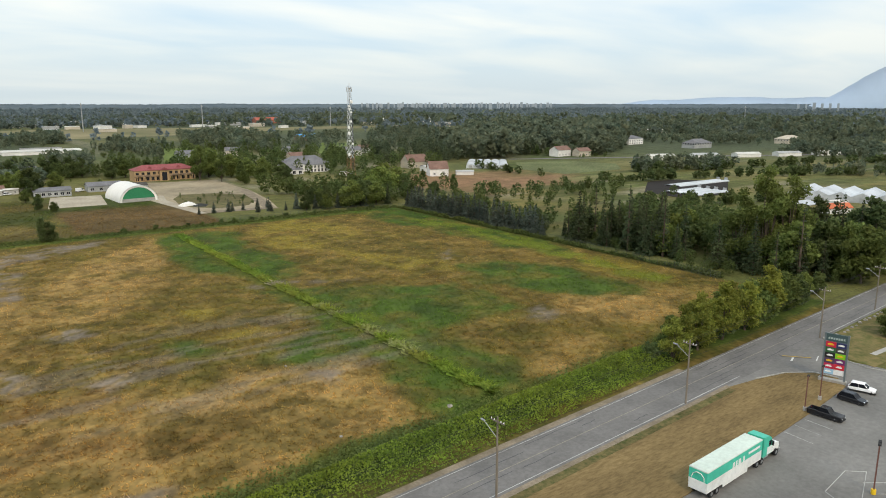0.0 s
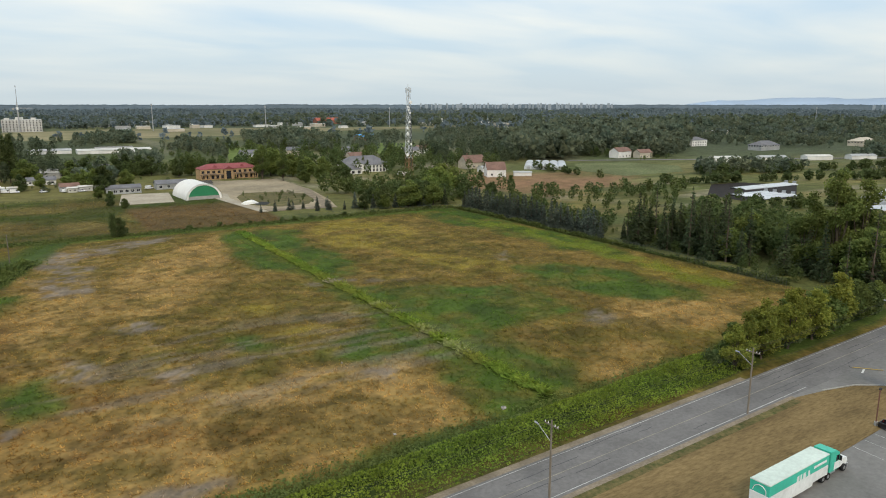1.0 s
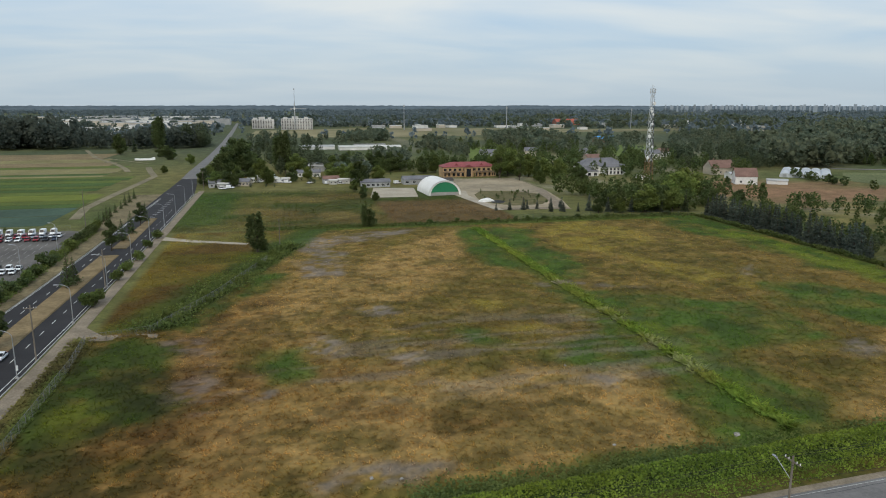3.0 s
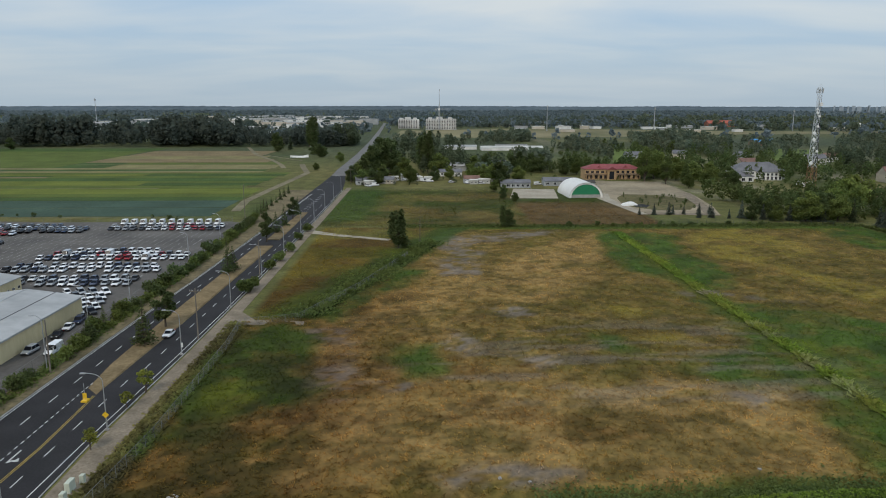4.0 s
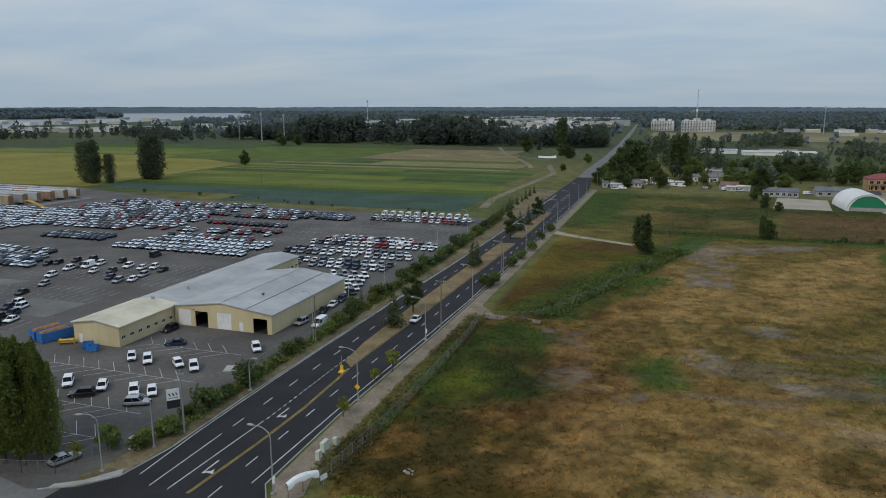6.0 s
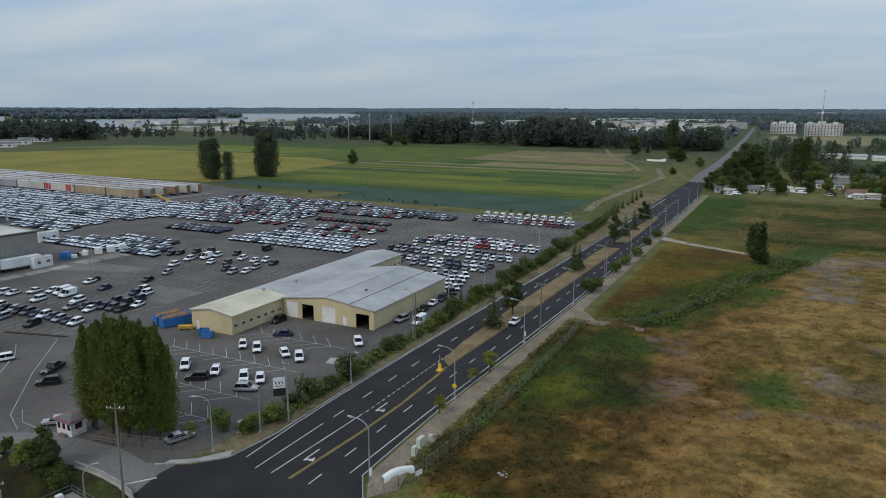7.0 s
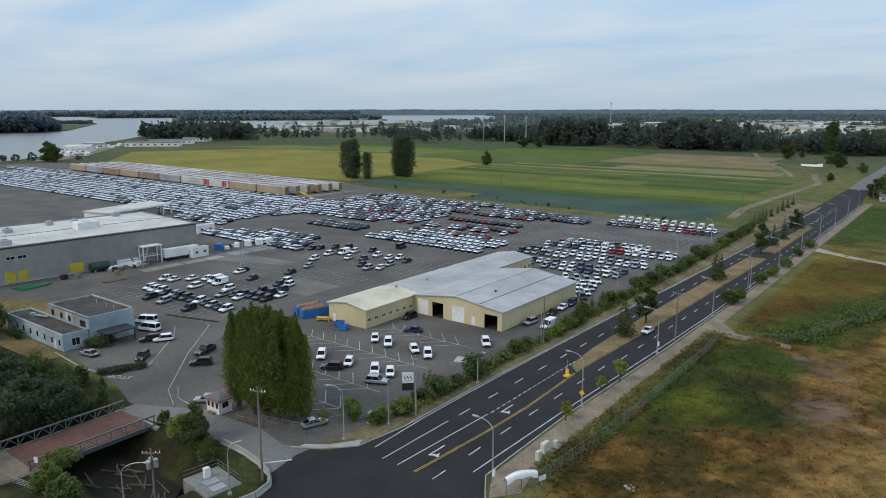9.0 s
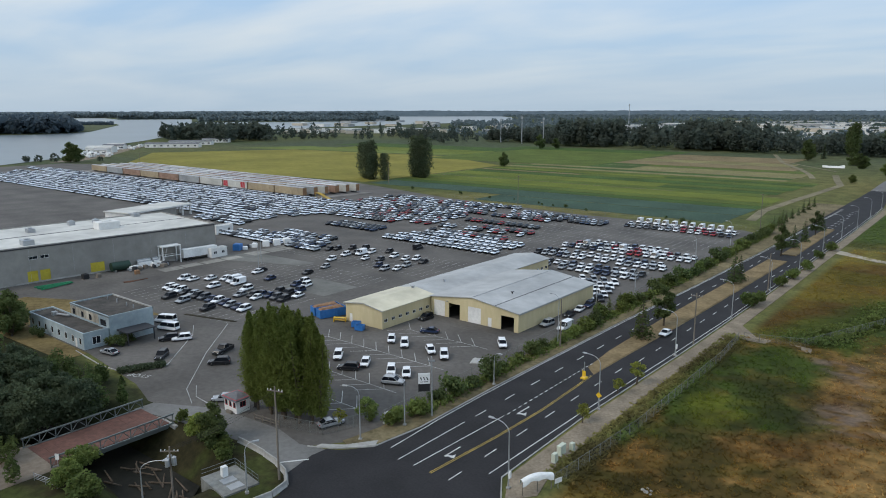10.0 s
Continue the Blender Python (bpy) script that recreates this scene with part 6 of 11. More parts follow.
def window(parent, m, x, z, wide, high, frame_m=None, pane_m=None):
    """A window set in its opening: a frame, and under it the pane."""
    f = Shape()
    b = 0.07
    f.box(x, x + wide, 0.02, 0.14, z, z + b).box(x, x + wide, 0.02, 0.14, z + high - b, z + high)
    f.box(x, x + b, 0.02, 0.14, z + b, z + high - b).box(x + wide - b, x + wide, 0.02, 0.14, z + b, z + high - b)
    if wide > 1.1:
        f.box(x + wide / 2 - 0.03, x + wide / 2 + 0.03, 0.03, 0.13, z + b, z + high - b)
    ob = part("window", f.turned(m), frame_m or WHITE_PAINT, parent)
    part("pane", Shape().box(x + b, x + wide - b, 0.07, 0.1, z + b, z + high - b).turned(m), pane_m or GLASS_DARK, ob)
    return ob


def roof_shape(kind_, w, d, h, rise, over=0.4, thick=0.18):
    s = Shape()
    a, b = w / 2 + over, d / 2 + over
    if kind_ == "flat":
        s.box(-w / 2 + 0.02, w / 2 - 0.02, -d / 2 + 0.02, d / 2 - 0.02, h - 0.02, h + 0.12)
    elif kind_ == "gable_y":
        for sx in (-1, 1):
            s.loft([[(sx * a, -b, h - over * rise / (w / 2)), (0, -b, h + rise), (0, -b, h + rise + thick), (sx * a, -b, h + thick - over * rise / (w / 2))],
                    [(sx * a, b, h - over * rise / (w / 2)), (0, b, h + rise), (0, b, h + rise + thick), (sx * a, b, h + thick - over * rise / (w / 2))]])
    elif kind_ == "gable_x":
        for sy in (-1, 1):
            s.loft([[(-a, sy * b, h - over * rise / (d / 2)), (-a, 0, h + rise), (-a, 0, h + rise + thick), (-a, sy * b, h + thick - over * rise / (d / 2))],
                    [(a, sy * b, h - over * rise / (d / 2)), (a, 0, h + rise), (a, 0, h + rise + thick), (a, sy * b, h + thick - over * rise / (d / 2))]])
    else:
        k = min(w, d) / 2
        rx, ry = (max(0, w / 2 - k), 0) if w >= d else (0, max(0, d / 2 - k))
        v = [(-a, -b, h), (a, -b, h), (a, b, h), (-a, b, h), (-a, -b, h - thick), (a, -b, h - thick), (a, b, h - thick), (-a, b, h - thick), (-rx, -ry, h + rise), (rx, ry, h + rise)]
        f = [(7, 6, 5, 4)] + [(q, (q + 1) % 4, (q + 1) % 4 + 4, q + 4) for q in range(4)]
        if w >= d:
            f += [(0, 1, 9, 8), (1, 2, 9), (2, 3, 8, 9), (3, 0, 8)]
        else:
            f += [(0, 1, 8), (1, 2, 9, 8), (2, 3, 9), (3, 0, 8, 9)]
        s.add(v, f)
    return s


def building(name, label, category, x0, x1, y0, y1, h, roof, rise, wall_m, roof_m, windows=(), doors=(), turn=0.0, group="", frame_m=None, chimney=None):
    """windows: face, count, z, width, height; doors: face, x, width, height, material."""
    w, d = x1 - x0, y1 - y0
    ob = thing(name, label, category, ((x0 + x1) / 2, (y0 + y1) / 2, 0), turn, group)
    for face in "senw":
        long = w if face in "sn" else d
        m = face_matrix(face, w, d)
        holes, later = [], []
        for f, x, wide, high, dm in doors:
            if f == face:
                holes.append((x, x + wide, 0.0, high))
                later.append((x, wide, high, dm))
        wins = []
        for f, count, z, wide, high in windows:
            if f == face:
                for x in (count if isinstance(count, list) else [long * (k + 0.5) / count - wide / 2 for k in range(count)]):
                    if not any(x < q[1] + 0.1 and x + wide > q[0] - 0.1 and z < q[3] for q in holes if q[2] == 0.0):
                        wins.append((x, z, wide, high))
                        holes.append((x, x + wide, z, z + high))
        gabled = (face in "sn" and roof == "gable_y") or (face in "ew" and roof == "gable_x")
        s = wall_with_openings(Shape(), long, h, 0.22, holes, h + rise - 0.02 if gabled else None)
        if face in "ew":
            s.v = [(min(max(x, 0.221), long - 0.221), y, z) for x, y, z in s.v]
        part("wall", s.turned(m), wall_m, ob)
        for x, z, wide, high in wins:
            window(ob, m, x, z, wide, high, frame_m)
        for x, wide, high, dm in later:
            if dm is None:
                continue
            dr = Shape().box(x + 0.02, x + wide - 0.02, 0.06, 0.12, 0.02, high - 0.02)
            part("door", dr.turned(m), dm, ob)
    part("roof", roof_shape(roof, w, d, h, rise), roof_m, ob)
    if roof == "flat":
        a, b = w / 2, d / 2
        for q0, q1, r0, r1 in ((-a - 0.05, a + 0.05, -b - 0.05, -b + 0.24), (-a - 0.05, a + 0.05, b - 0.24, b + 0.05), (-a - 0.05, -a + 0.24, -b + 0.24, b - 0.24), (a - 0.24, a + 0.05, -b + 0.24, b - 0.24)):
            part("parapet", Shape().box(q0, q1, r0, r1, h + 0.004, h + 0.42), wall_m, ob)
    part("floor", Shape().box(-w / 2 + 0.23, w / 2 - 0.23, -d / 2 + 0.23, d / 2 - 0.23, -0.1, 0.06), INSIDE_DARK, ob)
    if chimney:
        cx, cy, top = chimney
        part("chimney", Shape().box(cx - 0.4, cx + 0.4, cy - 0.4, cy + 0.4, h, top, 0.05), STONE_BROWN, ob)
    return ob


# cream hall of the car yard: a long wing and a wide gabled hall against it
wing = building("workshop_wing", "long cream metal-clad workshop wing with small windows", "workshop", -121, -109, 113.4, 188, 4.4, "gable_y", 0.9, CREAM_CLAD, ROOF_PALE,
                windows=(("e", 30, 1.5, 1.2, 0.8),), doors=(("s", 1.2, 1.0, 2.1, DOOR_WHITE),))
part("roof_cream", roof_shape("gable_y", 12.04, 18.4, 4.45, 0.9, 0.42).turned(Matrix.Translation((0, -28.0, 0))), ROOF_CREAM, wing, "cream painted end of the roof")
part("roof_vent", Shape().box(-0.25, 0.25, -20, -19.5, 5.2, 6.0).box(-0.45, 0.45, -20.2, -19.3, 6.0, 6.12), GALV, wing)
part("roof_vent", Shape().box(1.2, 1.6, -9, -8.6, 5.0, 5.9), GALV, wing)
hall = building("workshop_hall", "wide cream metal-clad hall with pale roof and open doors", "workshop", -108.7, -83, 130.6, 167, 4.5, "gable_y", 1.7, CREAM_CLAD, ROOF_PALE,
                doors=(("s", 1.0, 3.4, 3.9, DOOR_WHITE), ("s", 5.6, 3.4, 3.7, None), ("s", 11.4, 3.8, 3.9, DOOR_WHITE), ("s", 17.2, 1.1, 2.2, DOOR_WHITE), ("s", 20.9, 3.6, 3.4, None)))
part("ridge_vent", Shape().box(-0.12, 0.12, -18.0, 18.0, 6.32, 6.46), GALV, hall)
part("roof_seam", Shape().add([(6.6, -18.5, 5.53), (6.75, -18.5, 5.53), (6.75, 18.5, 5.53), (6.6, 18.5, 5.53)], [(0, 1, 2, 3)]).box(6.6, 6.75, -18.5, 18.5, 5.45, 5.56), DARK_STEEL, hall)
part("roof_aerial", Shape().box(4.2, 4.5, -8, -7.7, 5.4, 6.3).tube((3.9, -7.85, 6.2), (4.9, -7.85, 6.35), 0.08), DARK_STEEL, hall)
for sx in (-12.85, 12.78):
    part("gutter", Shape().box(sx - 0.55 if sx < 0 else sx + 0.42, sx - 0.42 if sx < 0 else sx + 0.55, -18.4, 18.4, 4.32, 4.44), GALV, hall)
part("lamp", Shape().box(-7.9, -7.5, -18.45, -18.2, 4.0, 4.2), GALV, hall)

# large grey warehouse
ware = building("warehouse", "large grey panel warehouse with white flat roof", "warehouse", -261.6, -220.6, 11.55, 142.55, 10.6, "flat", 0, GREY_CLAD, ROOF_WHITE,
                windows=(("e", [71.8, 74.9], 7.0, 2.4, 1.0),), doors=(("e", 71.1, 2.8, 3.6, DOOR_YELLOW), ("e", 74.5, 2.8, 3.6, DOOR_YELLOW), ("e", 88.7, 4.2, 3.4, DOOR_YELLOW)), turn=-4.8)
part("roof_seam", Shape().box(-0.15, 0.15, -65, 65, 10.7, 10.82), DARK_STEEL, ware)
for x, y, w, d, up in ((-7.6, 15.6, 1.6, 1.1, 1.3), (-13.3, 30.1, 1.0, 1.0, 1.5), (-12.0, 37.8, 1.0, 0.9, 1.4), (2.2, 36.0, 2.6, 3.4, 2.4), (-17.5, 54.2, 1.4, 1.2, 1.2), (15.6, 7.8, 1.8, 1.5, 1.6)):
    part("roof_unit", Shape().box(x - w, x + w, y - d, y + d, 10.7, 10.7 + up, 0.12).box(x - w * 0.4, x + w * 0.4, y - d * 0.4, y + d * 0.4, 10.7 + up, 11.0 + up), WHITE_WALL if w > 2 else GALV, ware)
for k in range(1, 11):
    y = -65.5 + k * 12
    part("panel_joint", Shape().box(20.5, 20.52, y - 0.02, y + 0.02, 0.5, 10.3), GALV, ware)
part("roof_edge", Shape().box(20.5, 20.62, -65.5, 65.5, 10.35, 10.7).box(-20.4, 20.5, -65.62, -65.5, 10.35, 10.7), DARK_STEEL, ware, "dark metal edge strip")
part("plinth", Shape().box(20.5, 20.56, -65.5, 65.5, 0.0, 0.5), CONCRETE, ware)
open_shed = thing("yard_shed", "long low open-ended shed with a thin white flat roof", "shed", (-313, 170.5, 0), 13.5)
part("roof", Shape().box(-8, 8, -19, 19, 4.7, 5.15, 0.08), ROOF_WHITE, open_shed, "thin white flat roof")
part("fascia", Shape().box(8.0, 8.06, -18.9, 18.9, 4.45, 5.1), WHITE_WALL, open_shed)
part("back_wall", Shape().box(-7.6, -7.4, -18.5, 18.5, 0, 4.69), GREY_CLAD, open_shed)
part("end_wall", Shape().box(-7.39, 7.4, -18.5, -18.3, 0, 4.69), WHITE_WALL, open_shed)
part("side_wall", Shape().box(7.2, 7.4, -18.29, 9, 0, 4.69), GREY_CLAD, open_shed)
for x, y in ((7.2, 13), (7.2, 18.1), (0, 18.1), (-7, 18.1)):
    part("post", Shape().box(x - 0.35, x + 0.35, y - 0.35, y + 0.35, 0, 4.69), WHITE_WALL, open_shed)
for x0, x1, y0, y1, h, m, lab in ((-212.4, -209.9, 135.2, 141.4, 2.9, WHITE_WALL, "white portable cabin with a dark window"), (-252, -248.6, 163, 171, 3.1, WHITE_WALL, "white storage container in the yard")):
    c = building("site_cabin", lab, "cabin", x0, x1, y0, y1, h, "flat", 0, m, ROOF_WHITE, windows=(("e", 2, 1.2, 1.2, 1.0),))

# pale blue office, one wing of one storey and a block of two
office = building("office_block", "weathered pale blue two-storey office with tar roof", "office", -166.5, -148.2, 69.4, 79.5, 5.8, "flat", 0, BLUE_STUCCO, TAR_ROOF,
                  windows=(("s", 5, 0.9, 1.3, 1.2),), doors=(("s", 14.2, 2.6, 5.0, GLASS_DARK),))
STAINED = surface("stained_cream_render", (0.16, 0.14, 0.11), (0.5, 0.46, 0.38), 0.7, 0.9, stain=0.35, stretch=(1, 1, 0.35))
part("stained_face", Shape().box(-9.1, 4.4, -5.09, -5.055, 3.4, 5.7), STAINED, office, "cream render streaked with dark stains")
for x in (-7.4, -3.2, 0.6):
    part("upper_window", Shape().box(x - 0.55, x + 0.55, -5.13, -5.091, 3.8, 5.1), GLASS_DARK, office)
part("parapet", Shape().box(-9.2, 9.2, 4.8, 5.1, 5.9, 6.25).box(-9.2, 9.2, -5.1, -4.9, 5.9, 6.05), CONCRETE, office)
part("canopy", Shape().box(9.2, 13.6, -3.6, 3.0, 2.7, 2.95).box(13.2, 13.4, -3.4, -3.2, 0, 2.7).box(13.2, 13.4, 2.6, 2.8, 0, 2.7), DARK_STEEL, office, "dark flat porch canopy")
for x in (-6, -1.5, 3, 6):
    part("roof_pipe", Shape().tube((x, 2.2, 5.9), (x, 2.2, 6.8), 0.14, 0.14, 8), GALV, office)
low = building("office_wing", "low pale blue office wing with flat tar roof", "office", -175.5, -148.4, 63.8, 69.2, 3.3, "flat", 0, BLUE_STUCCO, TAR_ROOF,
               windows=(("s", 8, 0.9, 1.1, 1.5), ("e", 1, 0.8, 1.8, 1.7)), doors=(("s", 22.9, 1.0, 2.1, DOOR_WHITE),))
part("roof_duct", Shape().tube((-6, 0.4, 3.8), (-2, 1.4, 3.9), 0.25).box(-7, -6, -0.4, 0.6, 3.4, 4.3), GALV, low)
# gate booth
booth = building("gate_booth", "small white gate booth with dark roof and red trim", "booth", -99.4, -96.0, 64.6, 67.2, 2.5, "hip", 0.7, WHITE_WALL, SHINGLE_GREY, windows=(("s", 3, 1.0, 0.7, 1.0), ("e", 1, 1.0, 1.2, 1.0)), frame_m=RED_PAINT)
part("trim", Shape().box(-1.95, 1.95, -1.55, 1.55, 2.28, 2.62), RED_PAINT, booth)
part("bench", Shape().box(-0.5, 0.9, -1.9, -1.5, 0, 0.5), POLE_WOOD, booth)

# villa with red roof
villa = building("villa", "large warm yellow villa with red tiled hip roof", "house", 108, 146, 477, 490, 7.0, "hip", 3.0, VILLA_WALL, TILE_RED,
                 windows=(("s", 11, 4.2, 1.9, 1.7), ("s", 12, 0.5, 1.9, 2.3), ("e", 3, 4.2, 1.6, 1.6)), frame_m=STONE_BROWN)
part("stone_base", Shape().box(-19.1, 19.1, -6.75, -6.52, 2.95, 3.5), STONE_BROWN, villa)
part("entrance_bay", Shape().box(-4.0, 2.0, -8.2, -6.5, 0, 6.8), VILLA_WALL, villa)
part("entrance_glass", Shape().box(-2.6, 0.6, -8.26, -8.2, 0.3, 5.6), GLASS_DARK, villa)
part("entrance_roof", Shape().side([(-4.6, 6.8), (2.6, 6.8), (-1, 8.8)], -8.9, 0), TILE_RED, villa)
for x in (-16, -11.5, 6, 10.5, 15):
    part("balcony", Shape().box(x - 2.0, x + 2.0, -8.0, -6.52, 3.3, 3.55).box(x - 2.0, x + 2.0, -8.0, -7.9, 3.55, 4.3), STONE_BROWN, villa)
    part("column", Shape().tube((x - 1.9, -7.9, 0), (x - 1.9, -7.9, 3.3), 0.2), VILLA_WALL, villa)
    part("column", Shape().tube((x + 1.9, -7.9, 0), (x + 1.9, -7.9, 3.3), 0.2), VILLA_WALL, villa)
for x in (-9, 9):
    part("dormer", Shape().side([(x - 1.5, 8.0), (x + 1.5, 8.0), (x, 9.4)], -4.8, -1.5), TILE_RED, villa)

# riding hall: an arched white tent, green end
dome = thing("riding_dome", "white arched fabric riding hall with green end wall", "tent hall", (87.6, 381.3, 0), 3)
n_arc = 18


def arch(r, y, rise=1.0):
    return [(math.cos(math.pi * k / n_arc) * r, y, math.sin(math.pi * k / n_arc) * r * rise) for k in range(n_arc + 1)]


skin = Shape()
skin.loft([arch(9.4, k * 4.5, 0.88) for k in range(7)], close=False, caps=False)
part("skin", skin, TENT_FABRIC, dome, smooth=True)
for k in range(7):
    part("rib", Shape().loft([arch(9.45, k * 4.5 - 0.12, 0.88), arch(9.45, k * 4.5 + 0.12, 0.88)], close=False, caps=False), WHITE_PAINT, dome)
front = arch(9.3, 0.6, 0.9)
part("end_wall", Shape().add([(x * 0.9, 0.6, max(1.7, z * 0.9)) for x, _, z in front], [tuple(range(n_arc + 1))]), TENT_GREEN, dome, "green fabric end panel")
part("end_arch", Shape().loft([[(x, 0.3, z) for x, _, z in front], [(x * 0.88, 0.3, z * 0.88) for x, _, z in front]], close=False, caps=False), TENT_FABRIC, dome)
part("kick_wall", Shape().box(-8.6, 8.6, 0.45, 0.58, 0, 1.75), CONCRETE, dome)
part("back_wall", Shape().add([(x, 26.9, z) for x, _, z in arch(9.3, 0, 0.88)], [tuple(range(n_arc + 1))]), TENT_FABRIC, dome)

# stables and sheds beside the arena
building("stable", "low grey stable with pale front posts", "stable", 46, 64, 428, 437, 3.2, "gable_x", 1.5, GREY_SIDING, SHINGLE_GREY, windows=(("s", 6, 0.8, 1.8, 1.5),))
building("stable", "dark-roofed stable shed beside the arena", "stable", 74, 92, 438, 448, 3.2, "gable_x", 1.8, GREY_SIDING, SHINGLE_GREY, windows=(("s", 4, 0.8, 1.8, 1.5),))
building("stable", "dark-roofed lean-to beside the dome", "stable", 94, 104, 430, 440, 3.0, "gable_x", 1.2, GREY_SIDING, TAR_ROOF, windows=(("s", 3, 0.8, 1.4, 1.4),))
building("cottage", "narrow white two-storey cottage", "house", 44, 50, 470, 478, 6.0, "gable_y", 2.4, WHITE_WALL, SHINGLE_GREY, windows=(("s", 2, 3.6, 1.2, 1.3), ("s", 2, 0.9, 1.2, 1.4)))
building("mansion", "large white house with grey hipped roofs", "house", 211, 246, 478, 494, 5.6, "hip", 5.4, WHITE_WALL, SHINGLE_GREY, windows=(("s", 10, 3.2, 1.8, 1.5), ("s", 10, 0.4, 1.8, 2.1), ("e", 4, 3.2, 1.5, 1.5)))
building("mansion_wing", "white garage wing with grey hipped roof", "house", 203, 217, 462, 474, 3.4, "hip", 3.0, WHITE_WALL, SHINGLE_GREY, windows=(("s", 3, 0.3, 2.4, 2.2),))
building("mansion_porch", "white columned porch wing with grey roof", "house", 226, 240, 470, 477.6, 5.4, "hip", 2.4, WHITE_WALL, SHINGLE_GREY, windows=(("s", 5, 3.0, 1.6, 1.8), ("s", 5, 0.3, 1.6, 2.2)))
building("farmhouse", "beige farmhouse with steep brown roof", "house", 300, 318, 452, 464, 5.0, "gable_x", 5.0, BEIGE_WALL, SHINGLE_BROWN, windows=(("s", 4, 1.0, 1.4, 1.4), ("e", 2, 1.0, 1.2, 1.4)), chimney=(-5, 0, 11.5))
building("barn", "white barn with a brown gable roof", "barn", 281, 294, 392, 404, 5.2, "gable_x", 4.6, WHITE_WALL, SHINGLE_BROWN, windows=(("w", 2, 1.0, 1.4, 1.4), ("s", 2, 1.0, 1.4, 1.4)), turn=-24)
building("shed", "small white farm shed beside the barn", "shed", 300, 312, 388, 394, 2.4, "gable_x", 0.8, WHITE_WALL, ROOF_PALE, turn=-30)
building("shed", "pale shed between farmhouse and barn", "shed", 296, 304, 424, 432, 3.2, "gable_x", 1.2, WHITE_WALL, ROOF_PALE)


def greenhouse(label, x, y, wide, long, bays, turn, high=2.2, rise=2.0, group="greenhouses", pitched=False):
    """A row of film-covered bays side by side."""
    for k in range(bays):
        ob = thing("greenhouse", label, "greenhouse", (x + math.cos(radians(turn)) * wide * k, y + math.sin(radians(turn)) * wide * k, 0), turn, group)
        prof = [(-wide / 2, 0), (-wide / 2, high)] + [(-wide / 2 * math.cos(math.pi * j / 8), high + rise * math.sin(math.pi * j / 8)) for j in range(1, 8)] + [(wide / 2, high), (wide / 2, 0)]
        if pitched:
            prof = [(-wide / 2, 0), (-wide / 2, high), (0, high + rise), (wide / 2, high), (wide / 2, 0)]
        part("cover", Shape().loft([[(px, 0, pz) for px, pz in prof], [(px, long, pz) for px, pz in prof]], close=False, caps=False), POLY_FILM, ob, smooth=False)
        part("end_panel", Shape().add([(px, 0.02, pz) for px, pz in prof], [tuple(range(len(prof)))]), POLY_FILM, ob)
        part("door", Shape().box(-1.2, 1.2, -0.05, 0.0, 0, 2.3), GALV, ob)
        part("gutter", Shape().box(-wide / 2 - 0.1, -wide / 2 + 0.1, 0, long, high - 0.1, high + 0.05), GALV, ob)


greenhouse("white film-covered greenhouse tunnel by the ploughed land", 339, 426, 6.4, 52, 5, -40, 1.6, 1.6)
greenhouse("large white film greenhouse with pitched end", 371, 189, 10.0, 36, 5, -76, 2.8, 2.2, pitched=True)
for x0, x1, y0, y1, h in ((416, 468, 259, 270, 1.5), (366, 396, 228, 250, 1.6), (364, 380, 174, 188, 1.4)):
    greenhouse("low white crop tunnel", x0, y0, 5.5, (x1 - x0), int((y1 - y0) / 5.5), 90, 0.25, h * 0.45, "low tunnels")
building("shed", "small shed with orange-red roof near the greenhouses", "shed", 330, 343, 150, 156, 2.6, "gable_x", 1.8, WHITE_WALL, surface("orange_roof", (0.5, 0.12, 0.05), (0.6, 0.17, 0.08), 1, 0.8), turn=-20)
building("shed", "white storage box by the greenhouses", "shed", 350, 358, 158, 163, 3.0, "flat", 0, WHITE_WALL, ROOF_WHITE, turn=-20)
building("shed", "dark shed among the trees behind the fence", "shed", 221, 231, 148, 156, 2.6, "gable_x", 1.2, GREY_SIDING, SHINGLE_GREY)
building("greenhouse_block", "long low white greenhouse block with dark centre roof", "greenhouse", 62, 130, 782, 806, 3.2, "gable_x", 1.2, WHITE_WALL, ROOF_WHITE)
building("greenhouse_block", "white greenhouse shed beside the long block", "greenhouse", 20, 58, 800, 815, 3.2, "gable_x", 1.5, WHITE_WALL, ROOF_PALE)
building("roof_block", "dark-roofed packing hall on the greenhouse block", "greenhouse", 80, 116, 806.5, 816, 4.6, "flat", 0, GREY_SIDING, TAR_ROOF)

# small white sheds and caravans on the cottage lots
CARAVAN = surface("weathered_caravan_panels", (0.38, 0.37, 0.34), (0.52, 0.51, 0.47), 0.8, 0.7, stain=0.25)
for x, y, wd, dp, h, turn in ((-36, 444, 7, 3, 2.6, 8), (-31, 452, 5, 3, 2.4, 0), (-20, 470, 4, 3, 2.6, 0), (-14, 476, 5, 4, 3.4, 5), (-4, 468, 4, 3, 2.6, 10), (2, 469, 5, 3, 2.4, 0), (-25, 462, 6, 3, 2.5, -8), (31, 449, 5, 3, 2.6, 0), (38, 452, 7, 3, 2.8, 6), (45, 455, 5, 3, 2.4, 0)):
    building("caravan", "small white caravan on a cluttered cottage lot", "caravan", x - wd / 2, x + wd / 2, y, y + dp, h, "gable_x", 0.5, CARAVAN, ROOF_WHITE, windows=(("s", 2, 0.9, 1.0, 0.8),), turn=turn, group="caravans")
